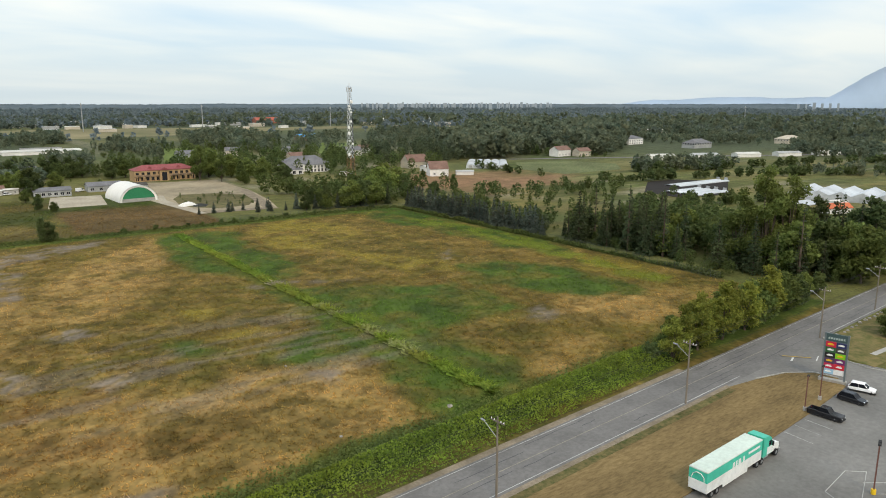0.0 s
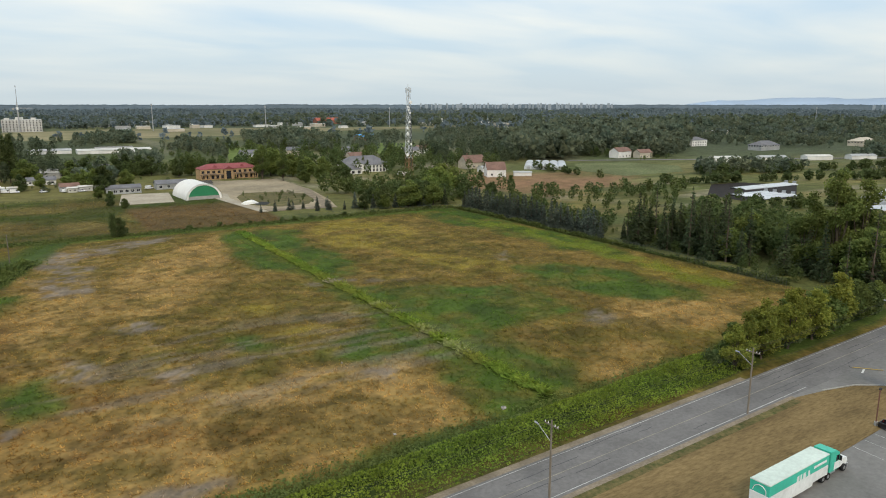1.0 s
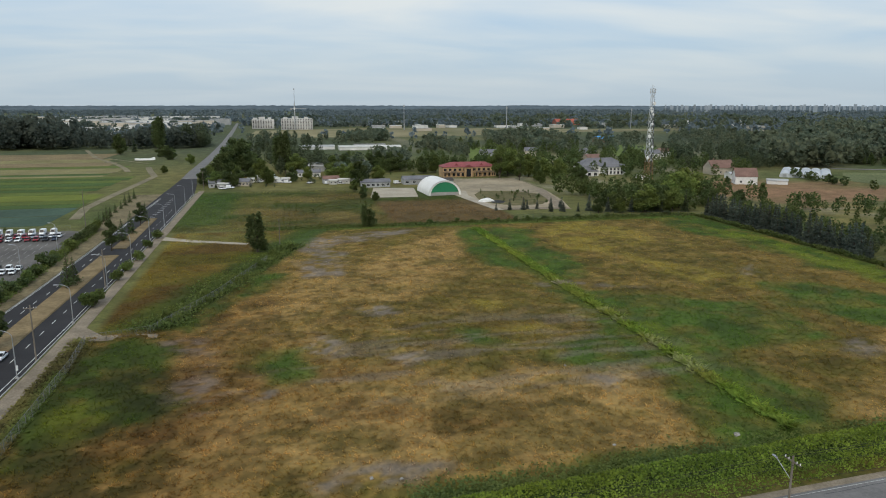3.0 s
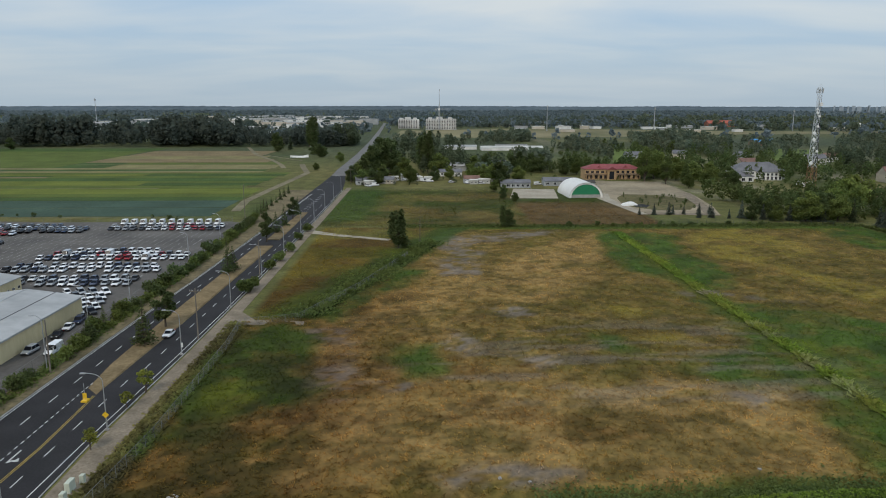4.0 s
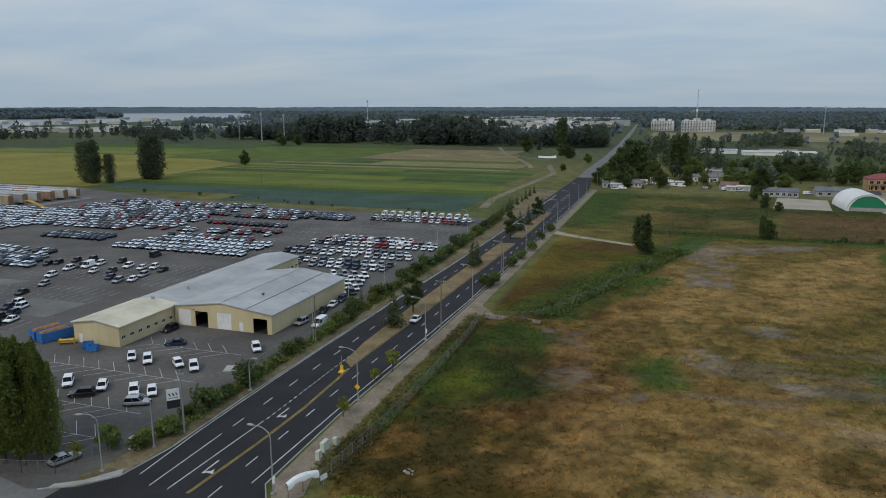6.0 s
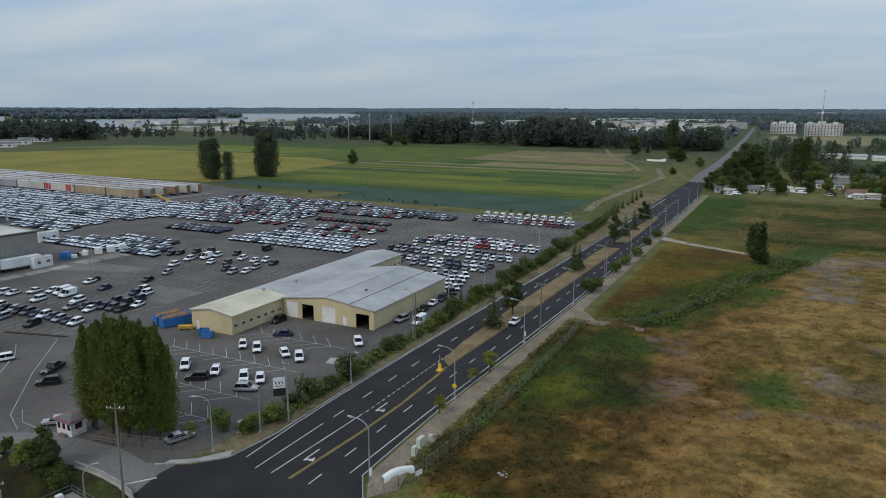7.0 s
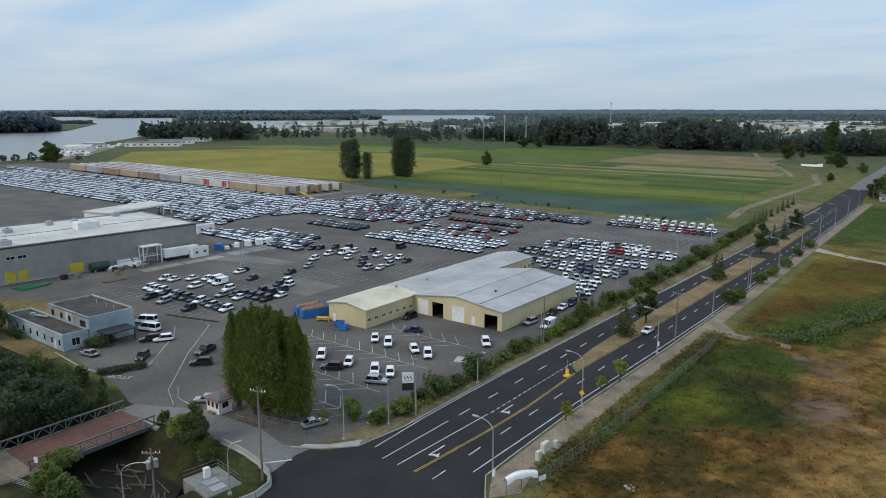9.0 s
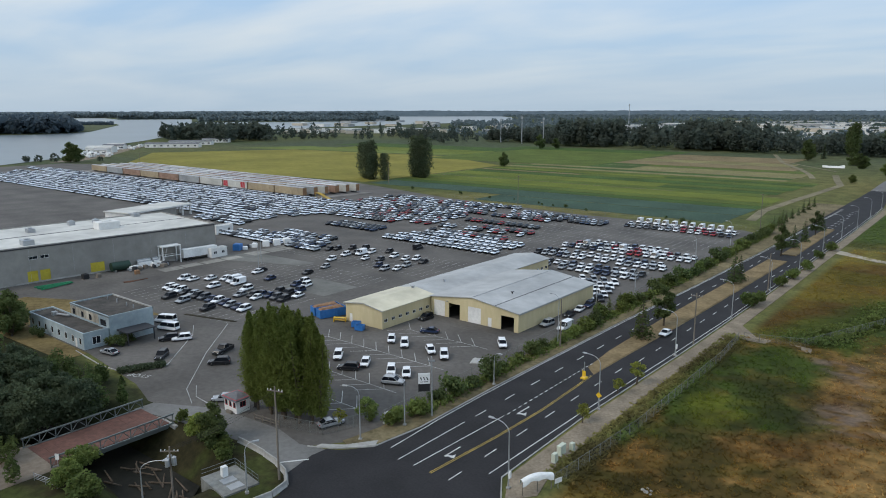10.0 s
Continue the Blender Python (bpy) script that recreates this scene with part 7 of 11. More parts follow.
# cottages and small houses behind the far parcel
cr = np.random.default_rng(31)
for k, (x, y, wd, dp, h, wall_m, roof_m) in enumerate(((-38, 446, 12, 9, 3, GREY_SIDING, SHINGLE_GREY), (-24, 452, 9, 8, 2.8, BEIGE_WALL, SHINGLE_GREY), (30, 455, 10, 6, 3, GREY_SIDING, SHINGLE_BROWN), (18, 500, 16, 9, 3, WHITE_WALL, SHINGLE_GREY),
                                                      (-32, 520, 14, 9, 4, WHITE_WALL, SHINGLE_GREY), (-28, 560, 12, 9, 5, WHITE_WALL, SHINGLE_GREY), (26, 540, 18, 10, 4, GREY_SIDING, ROOF_PALE), (58, 560, 12, 9, 4, GREY_SIDING, SHINGLE_GREY),
                                                      (258, 560, 14, 10, 5, BEIGE_WALL, SHINGLE_BROWN), (330, 590, 16, 11, 5.5, WHITE_WALL, SHINGLE_GREY), (360, 620, 14, 10, 5, WHITE_WALL, SHINGLE_BROWN), (290, 640, 14, 10, 5, GREY_SIDING, SHINGLE_GREY),
                                                      (486, 470, 18, 11, 6, WHITE_WALL, SHINGLE_BROWN), (502, 458, 14, 10, 5, BEIGE_WALL, SHINGLE_BROWN), (190, 640, 16, 10, 5, GREY_SIDING, SHINGLE_GREY), (240, 660, 14, 10, 5, BEIGE_WALL, SHINGLE_GREY))):
    building("cottage", ("low grey-roofed cottage among trees", "small house with pale walls among trees", "family house among trees with pitched roof")[k % 3], "house", x - wd / 2, x + wd / 2, y, y + dp, h, "gable_x", h * 0.55, wall_m, roof_m,
             windows=(("s", 4, 0.9, 1.3, 1.3),), turn=float(cr.uniform(-12, 12)), group="cottages")
building("big_house", "large white house beyond the straw field", "house", 680, 706, 553, 570, 7.0, "hip", 3.5, WHITE_WALL, SHINGLE_GREY, windows=(("s", 6, 3.6, 1.6, 1.5), ("s", 6, 0.7, 1.6, 1.6)))
building("big_house", "dark grey house with hipped roof beyond the straw field", "house", 680, 712, 464, 480, 5.5, "hip", 4.5, GREY_SIDING, SHINGLE_GREY, windows=(("s", 7, 3.8, 1.8, 1.6), ("w", 5, 3.8, 1.8, 1.6)))
building("big_house", "pale stucco mansion among distant trees", "house", 846, 880, 448, 466, 6.0, "hip", 4.0, BEIGE_WALL, BEIGE_WALL, windows=(("w", 5, 3.6, 1.6, 1.5), ("s", 6, 0.7, 1.6, 1.6)))
for k in range(6):
    building("farm_shed", "low white farm building by the far road", "shed", 520 + k * 42, 544 + k * 42, 392 - k * 16, 402 - k * 16, 3.2, "gable_x", 1.3, WHITE_WALL, ROOF_PALE if k % 2 else ROOF_WHITE, group="farm sheds", turn=-25)
sheet("road_farm", [(420, 470), (420, 478), (900, 250), (1200, 140), (1200, 130), (900, 238)], 0.2, ASPHALT_OLD, "pale farm road between the fields", "road", 0.1)
sheet("ground_far_meadow", [(-50, 1090), (200, 1085), (300, 1110), (440, 1180), (560, 1200), (880, 1230), (880, 1330), (600, 1340), (480, 1400), (375, 1444), (165, 1480), (100, 1450), (-45, 1390)], 0.15, surface("far_straw", (0.12, 0.125, 0.055), (0.27, 0.225, 0.13), 0.012, 0.95), "strip of dry meadow by the distant road", "meadow", 0.1)
sheet("ground_paddock", [(160, 600), (182, 590), (250, 790), (215, 815)], 0.1, surface("green_paddock", (0.1, 0.145, 0.035), (0.14, 0.18, 0.05), 0.1, 0.95, stain=0.2), "bright green paddock behind the villa", "meadow", 0.05)
sheet("ground_paddock", [(285, 550), (315, 630), (385, 815), (430, 790), (420, 730), (320, 560)], 0.1, bpy.data.materials["green_paddock"], "green paddock behind the mansion", "meadow", 0.05)
sheet("ground_nursery", [(404, 446), (449, 433), (462, 388), (426, 352), (366, 352), (364, 400)][::1], 0.1, rows_material("nursery_rows", (0.07, 0.105, 0.035), (0.2, 0.2, 0.1), 5.0), "nursery beds in rows", "crop field", 0.05)
sheet("ground_black_beds", [(323, 228), (355, 219), (414, 256), (399, 283), (372, 286), (328, 254)], 0.09, plain("black_soil", (0.03, 0.026, 0.024), 0.95), "black soil beds round the tunnels", "crop field", 0.05)

# apartment blocks and tower crane far up the boulevard
APARTMENT = surface("grey_cream_render", (0.5, 0.49, 0.47), (0.66, 0.645, 0.61), 0.15, 0.85, stain=0.2)
for x0, x1, y0, h, lab in ((-55, -12, 1491, 19, "pale finished apartment block"), (2, 62, 1425, 21, "concrete apartment block under construction")):
    ap = thing("apartment_building", lab + " with many windows", "apartment block", ((x0 + x1) / 2, y0 + 12, 0))
    wd = x1 - x0
    part("wall", Shape().box(-wd / 2, wd / 2, -12, 12, 0, h), APARTMENT, ap)
    for fl in range(7):
        z = 1.2 + fl * (h - 1.5) / 7
        part("slab", Shape().box(-wd / 2 - 0.8, wd / 2 + 0.8, -13.0, -12, z - 0.8, z - 0.4), APARTMENT, ap)
        for k in range(int(wd / 5)):
            part("window", Shape().box(-wd / 2 + 1.6 + k * 5, -wd / 2 + 3.4 + k * 5, -12.15, -12.01, z + 0.3, z + 1.7), GLASS_DARK, ap)
    for x, w, up in ((-wd * 0.36, 4, 2.6), (-wd * 0.05, 6, 4.2), (wd * 0.3, 3.5, 3.0)):
        part("penthouse", Shape().box(x - w, x + w, -8, 7, h, h + up, 0.2), APARTMENT, ap)
crane = thing("tower_crane", "white tower crane over the new apartment block", "crane", (28, 1420, 0))
part("mast", Shape().box(-1, 1, -1, 1, 0, 50), GALV, crane)
part("jib", Shape().box(-8, 22, -0.6, 0.6, 40.0, 40.9), GALV, crane)
part("cab", Shape().box(-1.6, 1.6, -1.6, 1.6, 38, 42), WHITE_PAINT, crane)
part("counterweight", Shape().box(-8, -5, -1.2, 1.2, 37.8, 40.4), CONCRETE, crane)

# low pale roofs of the town, far off
tr2 = np.random.default_rng(77)
for k in range(190):
    if k >= 120:
        x, y = tr2.uniform(-950, -130), tr2.uniform(1080, 1900)
    elif k < 46:
        x, y = tr2.uniform(-700, -130), tr2.uniform(1350, 2300)
    elif k < 74:
        x, y = tr2.uniform(150, 620), tr2.uniform(1280, 1900)
    elif k < 96:
        x, y = tr2.uniform(700, 2200), tr2.uniform(600, 1800)
    else:
        x, y = tr2.uniform(-2100, -800), tr2.uniform(1100, 2200)
        x = max(x, float(np.interp(y, [760, 1150, 1640, 2500], [-1250, -1640, -2080, -2580])))
    wd, dp, h = tr2.uniform(18, 60) * (0.5 if 46 <= k < 74 else 1), tr2.uniform(14, 36), tr2.uniform(5, 9) * (0.75 if 46 <= k < 74 else 1)
    if k < 46:
        wd, h = wd * 1.7, h + 6
    tb = thing("town_building", ("low white-roofed commercial building far off", "distant pale warehouse among trees", "distant flat-roofed hall with pale walls")[k % 3], "building", (x, y, 0), tr2.uniform(-8, 8), "town buildings")
    part("wall", Shape().box(-wd / 2, wd / 2, -dp / 2, dp / 2, 0, h), (WHITE_WALL, BEIGE_WALL, GREY_SIDING)[k % 3], tb)
    part("roof", Shape().box(-wd / 2 - 0.3, wd / 2 + 0.3, -dp / 2 - 0.3, dp / 2 + 0.3, h, h + 0.5), (ROOF_WHITE, ROOF_PALE)[k % 2], tb)
hall_red = building("town_hall", "long distant building with orange-red roofs", "building", 640, 700, 1605, 1632, 8, "gable_x", 6, surface("terracotta_wall", (0.33, 0.12, 0.08), (0.42, 0.16, 0.11), 0.3, 0.8), surface("terracotta_roof", (0.36, 0.085, 0.05), (0.45, 0.12, 0.08), 0.3, 0.8), windows=(("s", 10, 3.0, 3.0, 2.0),))
building("blue_shed", "shed with a bright blue roof beyond the houses", "shed", 404, 430, 868, 884, 5, "gable_x", 3, STONE_BROWN, plain("bright_blue_roof", (0.05, 0.3, 0.62), 0.6))
# downtown towers on the horizon
# wall colour drawn towards the horizon sky to paint in haze
TOWER_HAZE = plain("hazy_tower_wall", (0.3, 0.35, 0.4), 0.8, stain=0.05)
for k in range(64):
    a = radians(30.0 + 16.5 * (k / 63) + tr2.uniform(-0.15, 0.15)) if k < 58 else radians(62.5 + (k - 58) * 0.5)
    h, hw = (tr2.uniform(34, 42) if k % 4 else tr2.uniform(40, 49)), tr2.uniform(4, 9)
    tb = thing("tower_block", "tower block on the far skyline, walls coloured with haze", "tower block", (math.sin(a) * 4760, math.cos(a) * 4760, 0), -math.degrees(a), "skyline towers")
    part("wall", Shape().box(-hw, hw, -8, 8, 0, h), TOWER_HAZE, tb)
# marina sheds on the river
for x, y, wd, dp in ((-880, 520, 70, 16), (-925, 575, 60, 14), (-960, 640, 40, 14), (-900, 450, 26, 14)):
    ms = building("boat_shed", "long white boat shed by the river", "boathouse", x - wd / 2, x + wd / 2, y - dp / 2, y + dp / 2, 5, "gable_x", 1.4, WHITE_WALL, SHINGLE_GREY, windows=(("s", 8, 1.5, 3.0, 1.8),), turn=42, group="boat sheds")

# pale halls along the far shore
for k in range(22):
    a, d = radians(-51.5 + k * 0.66 + tr2.uniform(-0.2, 0.2)), tr2.uniform(1480, 1640)
    wd, dp, h = tr2.uniform(16, 46), tr2.uniform(12, 22), tr2.uniform(5, 9)
    tb = thing("town_building", ("long white hall on the river shore", "pale grey shed on the river shore")[k % 2], "building", (math.sin(a) * d, math.cos(a) * d, 0), 45 + tr2.uniform(-10, 10), "shore buildings")
    part("wall", Shape().box(-wd / 2, wd / 2, -dp / 2, dp / 2, 0, h), (WHITE_WALL, BEIGE_WALL)[k % 2], tb)
    part("roof", Shape().box(-wd / 2 - 0.3, wd / 2 + 0.3, -dp / 2 - 0.3, dp / 2 + 0.3, h, h + 0.5), (ROOF_WHITE, ROOF_PALE)[k % 2], tb)


def boat(x, y, turn, long):
    """A motor boat on a trailer: hull, deck house and windscreen."""
    ob = thing("motor_boat", "white motor boat laid up by the river", "boat", (x, y, 0), turn, "laid-up boats")
    hw = long * 0.16
    part("hull", Shape().loft([[(-hw * 0.7, -long / 2, 0.5), (hw * 0.7, -long / 2, 0.5), (hw, -long / 2, 1.9), (-hw, -long / 2, 1.9)], [(-hw * 0.6, 0, 0.4), (hw * 0.6, 0, 0.4), (hw, 0, 2.0), (-hw, 0, 2.0)],
                               [(-0.05, long / 2, 1.2), (0.05, long / 2, 1.2), (0.15, long / 2 + 0.4, 2.3), (-0.15, long / 2 + 0.4, 2.3)]]), WHITE_PAINT, ob)
    part("cabin", Shape().box(-hw * 0.7, hw * 0.7, -long * 0.3, long * 0.12, 2.0, 3.2, 0.25), WHITE_PAINT, ob)
    part("windscreen", Shape().box(-hw * 0.65, hw * 0.65, long * 0.12, long * 0.15, 2.1, 3.0), GLASS_DARK, ob)
    part("trailer", Shape().box(-hw * 0.5, hw * 0.5, -long * 0.4, long * 0.3, 0.05, 0.42), DARK_STEEL, ob)


for k in range(26):
    f = tr2.uniform(0, 1)
    boat(-742 - 190 * f + tr2.uniform(-12, 25), 322 + 165 * f + tr2.uniform(-14, 22), tr2.uniform(0, 360), tr2.uniform(8, 15))
for x, y, wd, dp, h, roof_m in ((-842, 405, 30, 16, 6, ROOF_WHITE), (-815, 392, 16, 10, 4.5, ROOF_PALE), (-905, 455, 22, 12, 5, ROOF_WHITE), (-880, 430, 14, 9, 4, ROOF_PALE)):
    building("boat_shed", "white workshop shed in the boat yard", "boathouse", x - wd / 2, x + wd / 2, y - dp / 2, y + dp / 2, h, "gable_x", 2.0, WHITE_WALL, roof_m, windows=(("s", 4, 1.2, 2.4, 1.8),), turn=40, group="boat yard sheds")
sheet("pavement_boat_yard", [(-715, 292), (-745, 320), (-800, 372), (-880, 410), (-960, 490), (-930, 510), (-850, 440), (-760, 372), (-720, 325)], 0.09, GRAVEL, "gravel boat yard along the river", "yard", 0.05)

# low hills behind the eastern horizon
# base colour is the pale blue of haze, not of the forest itself
HAZY_HILL = plain("distant_hill_forest", (0.36, 0.46, 0.58), 0.95, stain=0.06, scale=0.002)


def ridge(name, a0, a1, far, low, high, seed, label):
    """A mountain ridge along an arc, degrees from +y to the right."""
    n = 60
    foot, crest, back = [], [], []
    for k in range(n + 1):
        a = radians(a0 + (a1 - a0) * k / n)
        f = k / n
        h = (low + (high - low) * (1 - math.exp(-f * 4.5))) * (0.82 + 0.36 * float(clouds(np.array(f * 9), np.array(0.0), 1.0, seed))) * min(1, f * 6)
        foot.append((math.sin(a) * far, math.cos(a) * far, 0))
        crest.append((math.sin(a) * (far + 60), math.cos(a) * (far + 60), h))
        back.append((math.sin(a) * (far + 120), math.cos(a) * (far + 120), 0))
    structure(name, Shape().loft([foot, crest, back], close=False, caps=False), HAZY_HILL, label, "hills", smooth=True)


ridge("backdrop_hill", 62.0, 88.0, 4820, 60, 330, 3, "forested mountain shoulder far off, painted in pale blue haze")
ridge("backdrop_ridge", 47.0, 80.0, 4900, 50, 82, 7, "low hills along the horizon, painted pale with haze")


# ---- vehicles ----
PAINTS = {"white": plain("white_car_paint", (0.84, 0.85, 0.86), 0.25, stain=0.03), "black": plain("black_car_paint", (0.014, 0.015, 0.018), 0.2, stain=0.03), "silver": plain("silver_car_paint", (0.42, 0.44, 0.46), 0.25, 0.4, stain=0.03),
          "blue": plain("dark_blue_car_paint", (0.02, 0.035, 0.08), 0.2, stain=0.03), "red": plain("red_car_paint", (0.3, 0.012, 0.02), 0.22, stain=0.03), "grey": plain("grey_car_paint", (0.1, 0.105, 0.115), 0.25, 0.2, stain=0.03)}
RIM = plain("alloy_rim", (0.4, 0.41, 0.42), 0.35, 0.7)
CAR_GLASS = plain("tinted_car_glass", (0.008, 0.01, 0.014), 0.2, stain=0.0, specular=0.14)
LAMP_CLEAR = plain("clear_headlight", (0.7, 0.72, 0.74), 0.12, stain=0)
LAMP_RED = plain("red_tail_light", (0.35, 0.01, 0.01), 0.2, stain=0)


def body_rings(stations):
    """A car body along y, front at -y: station = y, half width, underside, shoulder, top."""
    rings = []
    for y, hw, z0, z1, z2 in stations:
        rings.append([(-hw * 0.92, y, z0), (hw * 0.92, y, z0), (hw, y, z0 + 0.15), (hw, y, z1), (hw * 0.9, y, z2), (-hw * 0.9, y, z2), (-hw, y, z1), (-hw, y, z0 + 0.15)])
    return rings


CAR_TYPES = {
    # length, half width, belt, roof, cabin from and to at the belt, at the roof
    "sedan": (4.6, 0.9, 0.86, 1.46, -0.95, 1.85, -0.1, 1.0),
    "hatch": (4.2, 0.88, 0.88, 1.52, -1.0, 1.98, -0.2, 1.55),
    "suv": (4.6, 0.94, 0.95, 1.7, -1.1, 2.2, -0.3, 1.75),
    "van": (5.4, 0.98, 1.15, 2.25, -1.6, 2.6, -1.0, 2.55),
    "bus": (5.7, 1.0, 1.15, 2.2, -2.0, 2.7, -1.4, 2.55),
    "pickup": (5.7, 0.98, 1.08, 1.82, -0.95, 0.95, -0.35, 0.75),
}
CAR_MESHES = {}


def car_meshes(style, colour):
    key = style, colour
    if key in CAR_MESHES:
        return CAR_MESHES[key]
    long, hw, belt, top, c0, c1, r0, r1 = CAR_TYPES[style]
    f, b = -long / 2, long / 2
    hood = belt - 0.06
    body = Shape()
    if style == "pickup":
        body.loft(body_rings([(f, hw * 0.86, 0.4, 0.7, 0.8), (f + 0.18, hw * 0.97, 0.34, 0.88, hood), (c0, hw, 0.34, 0.95, belt), (c1, hw, 0.34, 0.95, belt)]))
        body.box(-hw, hw, c1, b, 0.36, 0.62).box(-hw, -hw + 0.12, c1, b, 0.62, belt).box(hw - 0.12, hw, c1, b, 0.62, belt).box(-hw + 0.12, hw - 0.12, b - 0.1, b, 0.62, belt - 0.02)
    else:
        end = belt - 0.02 if style != "sedan" else belt - 0.05
        body.loft(body_rings([(f, hw * 0.8, 0.36, 0.6, 0.68), (f + 0.2, hw * 0.95, 0.26, 0.76, hood - 0.1), (c0 - 0.1, hw, 0.24, 0.84, belt), (0.6, hw, 0.24, 0.86, belt), (b - 0.35, hw * 0.98, 0.26, 0.86, end), (b, hw * 0.86, 0.4, 0.78, end - 0.08)]))
    # pillars: thin painted strips at the cabin's corners
    for sx in (-1, 1):
        for (y0, y1) in ((c0, r0), (c1, r1), ((c0 + c1) / 2, (r0 + r1) / 2)):
            body.tube((sx * hw * 0.89, y0, belt - 0.02), (sx * hw * 0.79, y1, top - 0.05), 0.045, 0.045, 4)
    if style == "van":
        body.box(-hw * 0.97, hw * 0.97, -0.4, c1, belt - 0.02, top - 0.14)
    glass = Shape().loft([[(-hw * 0.92, c0, belt - 0.02), (hw * 0.92, c0, belt - 0.02), (hw * 0.92, c1, belt - 0.02), (-hw * 0.92, c1, belt - 0.02)],
                          [(-hw * 0.8, r0, top - 0.07), (hw * 0.8, r0, top - 0.07), (hw * 0.8, r1, top - 0.07), (-hw * 0.8, r1, top - 0.07)]])
    roof = Shape().loft([[(-hw * 0.82, r0 - 0.12, top - 0.07), (hw * 0.82, r0 - 0.12, top - 0.07), (hw * 0.82, r1 + 0.1, top - 0.07), (-hw * 0.82, r1 + 0.1, top - 0.07)],
                         [(-hw * 0.72, r0 + 0.06, top), (hw * 0.72, r0 + 0.06, top), (hw * 0.72, r1 - 0.06, top), (-hw * 0.72, r1 - 0.06, top)]])
    if style == "van":
        roof = Shape().loft([[(-hw * 0.97, r0 - 0.05, top - 0.14), (hw * 0.97, r0 - 0.05, top - 0.14), (hw * 0.97, c1, top - 0.14), (-hw * 0.97, c1, top - 0.14)],
                             [(-hw * 0.8, r0 + 0.15, top), (hw * 0.8, r0 + 0.15, top), (hw * 0.8, c1 - 0.1, top), (-hw * 0.8, c1 - 0.1, top)]])
    trim = Shape().box(-hw * 0.93, hw * 0.93, f - 0.03, f + 0.22, 0.2, 0.47).box(-hw * 0.93, hw * 0.93, b - 0.22, b + 0.03, 0.22, 0.52)
    trim.box(-hw - 0.012, hw + 0.012, f + 0.3, b - 0.3, 0.2, 0.4).box(-hw * 0.5, hw * 0.5, f - 0.035, f + 0.1, 0.5, 0.66)
    painted = len(body.f)
    body.add(trim.v, trim.f)
    body_me = body.mesh("body", PAINTS[colour], BLACK)
    body_me.polygons.foreach_set("material_index", [int(k >= painted) for k in range(len(body.f))])
    heads = Shape().box(-hw * 0.18, hw * 0.18, f - 0.005, f + 0.2, 0.62, 0.76)
    tails = Shape().box(-hw * 0.12, hw * 0.12, b - 0.12, b + 0.012, 0.74, 0.9)
    wheel = Shape().tube((-0.1, 0, 0), (0.1, 0, 0), 0.34, 0.34, 10).mesh("tyre", BLACK)
    rim = Shape().tube((-0.108, 0, 0), (0.108, 0, 0), 0.2, 0.2, 8).mesh("rim", RIM)
    CAR_MESHES[key] = [("body", body_me), ("glasshouse", glass.mesh("glasshouse", CAR_GLASS)), ("roof", roof.mesh("roof", PAINTS[colour]))], wheel, rim, (heads.mesh("headlight", LAMP_CLEAR), tails.mesh("tail_light", LAMP_RED))
    return CAR_MESHES[key]


CAR_WORDS = {"sedan": "saloon car", "hatch": "hatchback car", "suv": "sport utility car", "van": "panel van", "bus": "minibus", "pickup": "pickup truck"}


def car(style, colour, x, y, turn, z=0.03, where="parked on the yard asphalt", group="parked cars", rims=False):
    """A car with its front at -y before it is turned."""
    parts, wheel, rim, lights = car_meshes(style, colour)
    ob = thing("van" if style in ("van", "bus") else "pickup" if style == "pickup" else "car", f"{colour} {CAR_WORDS[style]} {where}", "van" if style == "van" else "car", (x, y, z), turn, group)
    ob.scale = (0.93, 0.93, 0.93)
    long, hw = CAR_TYPES[style][:2]
    for title, me in parts:
        new(title, me).parent = ob
    for sx in (-1, 1):
        for wy in (-long * 0.31, long * 0.3):
            wo = new("wheel", wheel)
            wo.parent = ob
            wo.location = (sx * (hw - 0.12), wy, 0.34)
            if rims:
                new("rim", rim).parent = wo
    if rims:
        for title, me, off in (("headlight", lights[0], 0.6), ("tail_light", lights[1], 0.72)):
            for sx in (-1, 1):
                lo = new(title, me)
                lo.parent = ob
                lo.location = (sx * hw * off, 0, 0)
    return ob


vr = np.random.default_rng(19)
COLOURS = ["white", "white", "white", "silver", "black", "black", "grey", "blue", "white", "black", "white", "white", "silver", "blue", "black", "white", "white", "silver"]
STYLES = ["sedan", "hatch", "suv", "suv"]

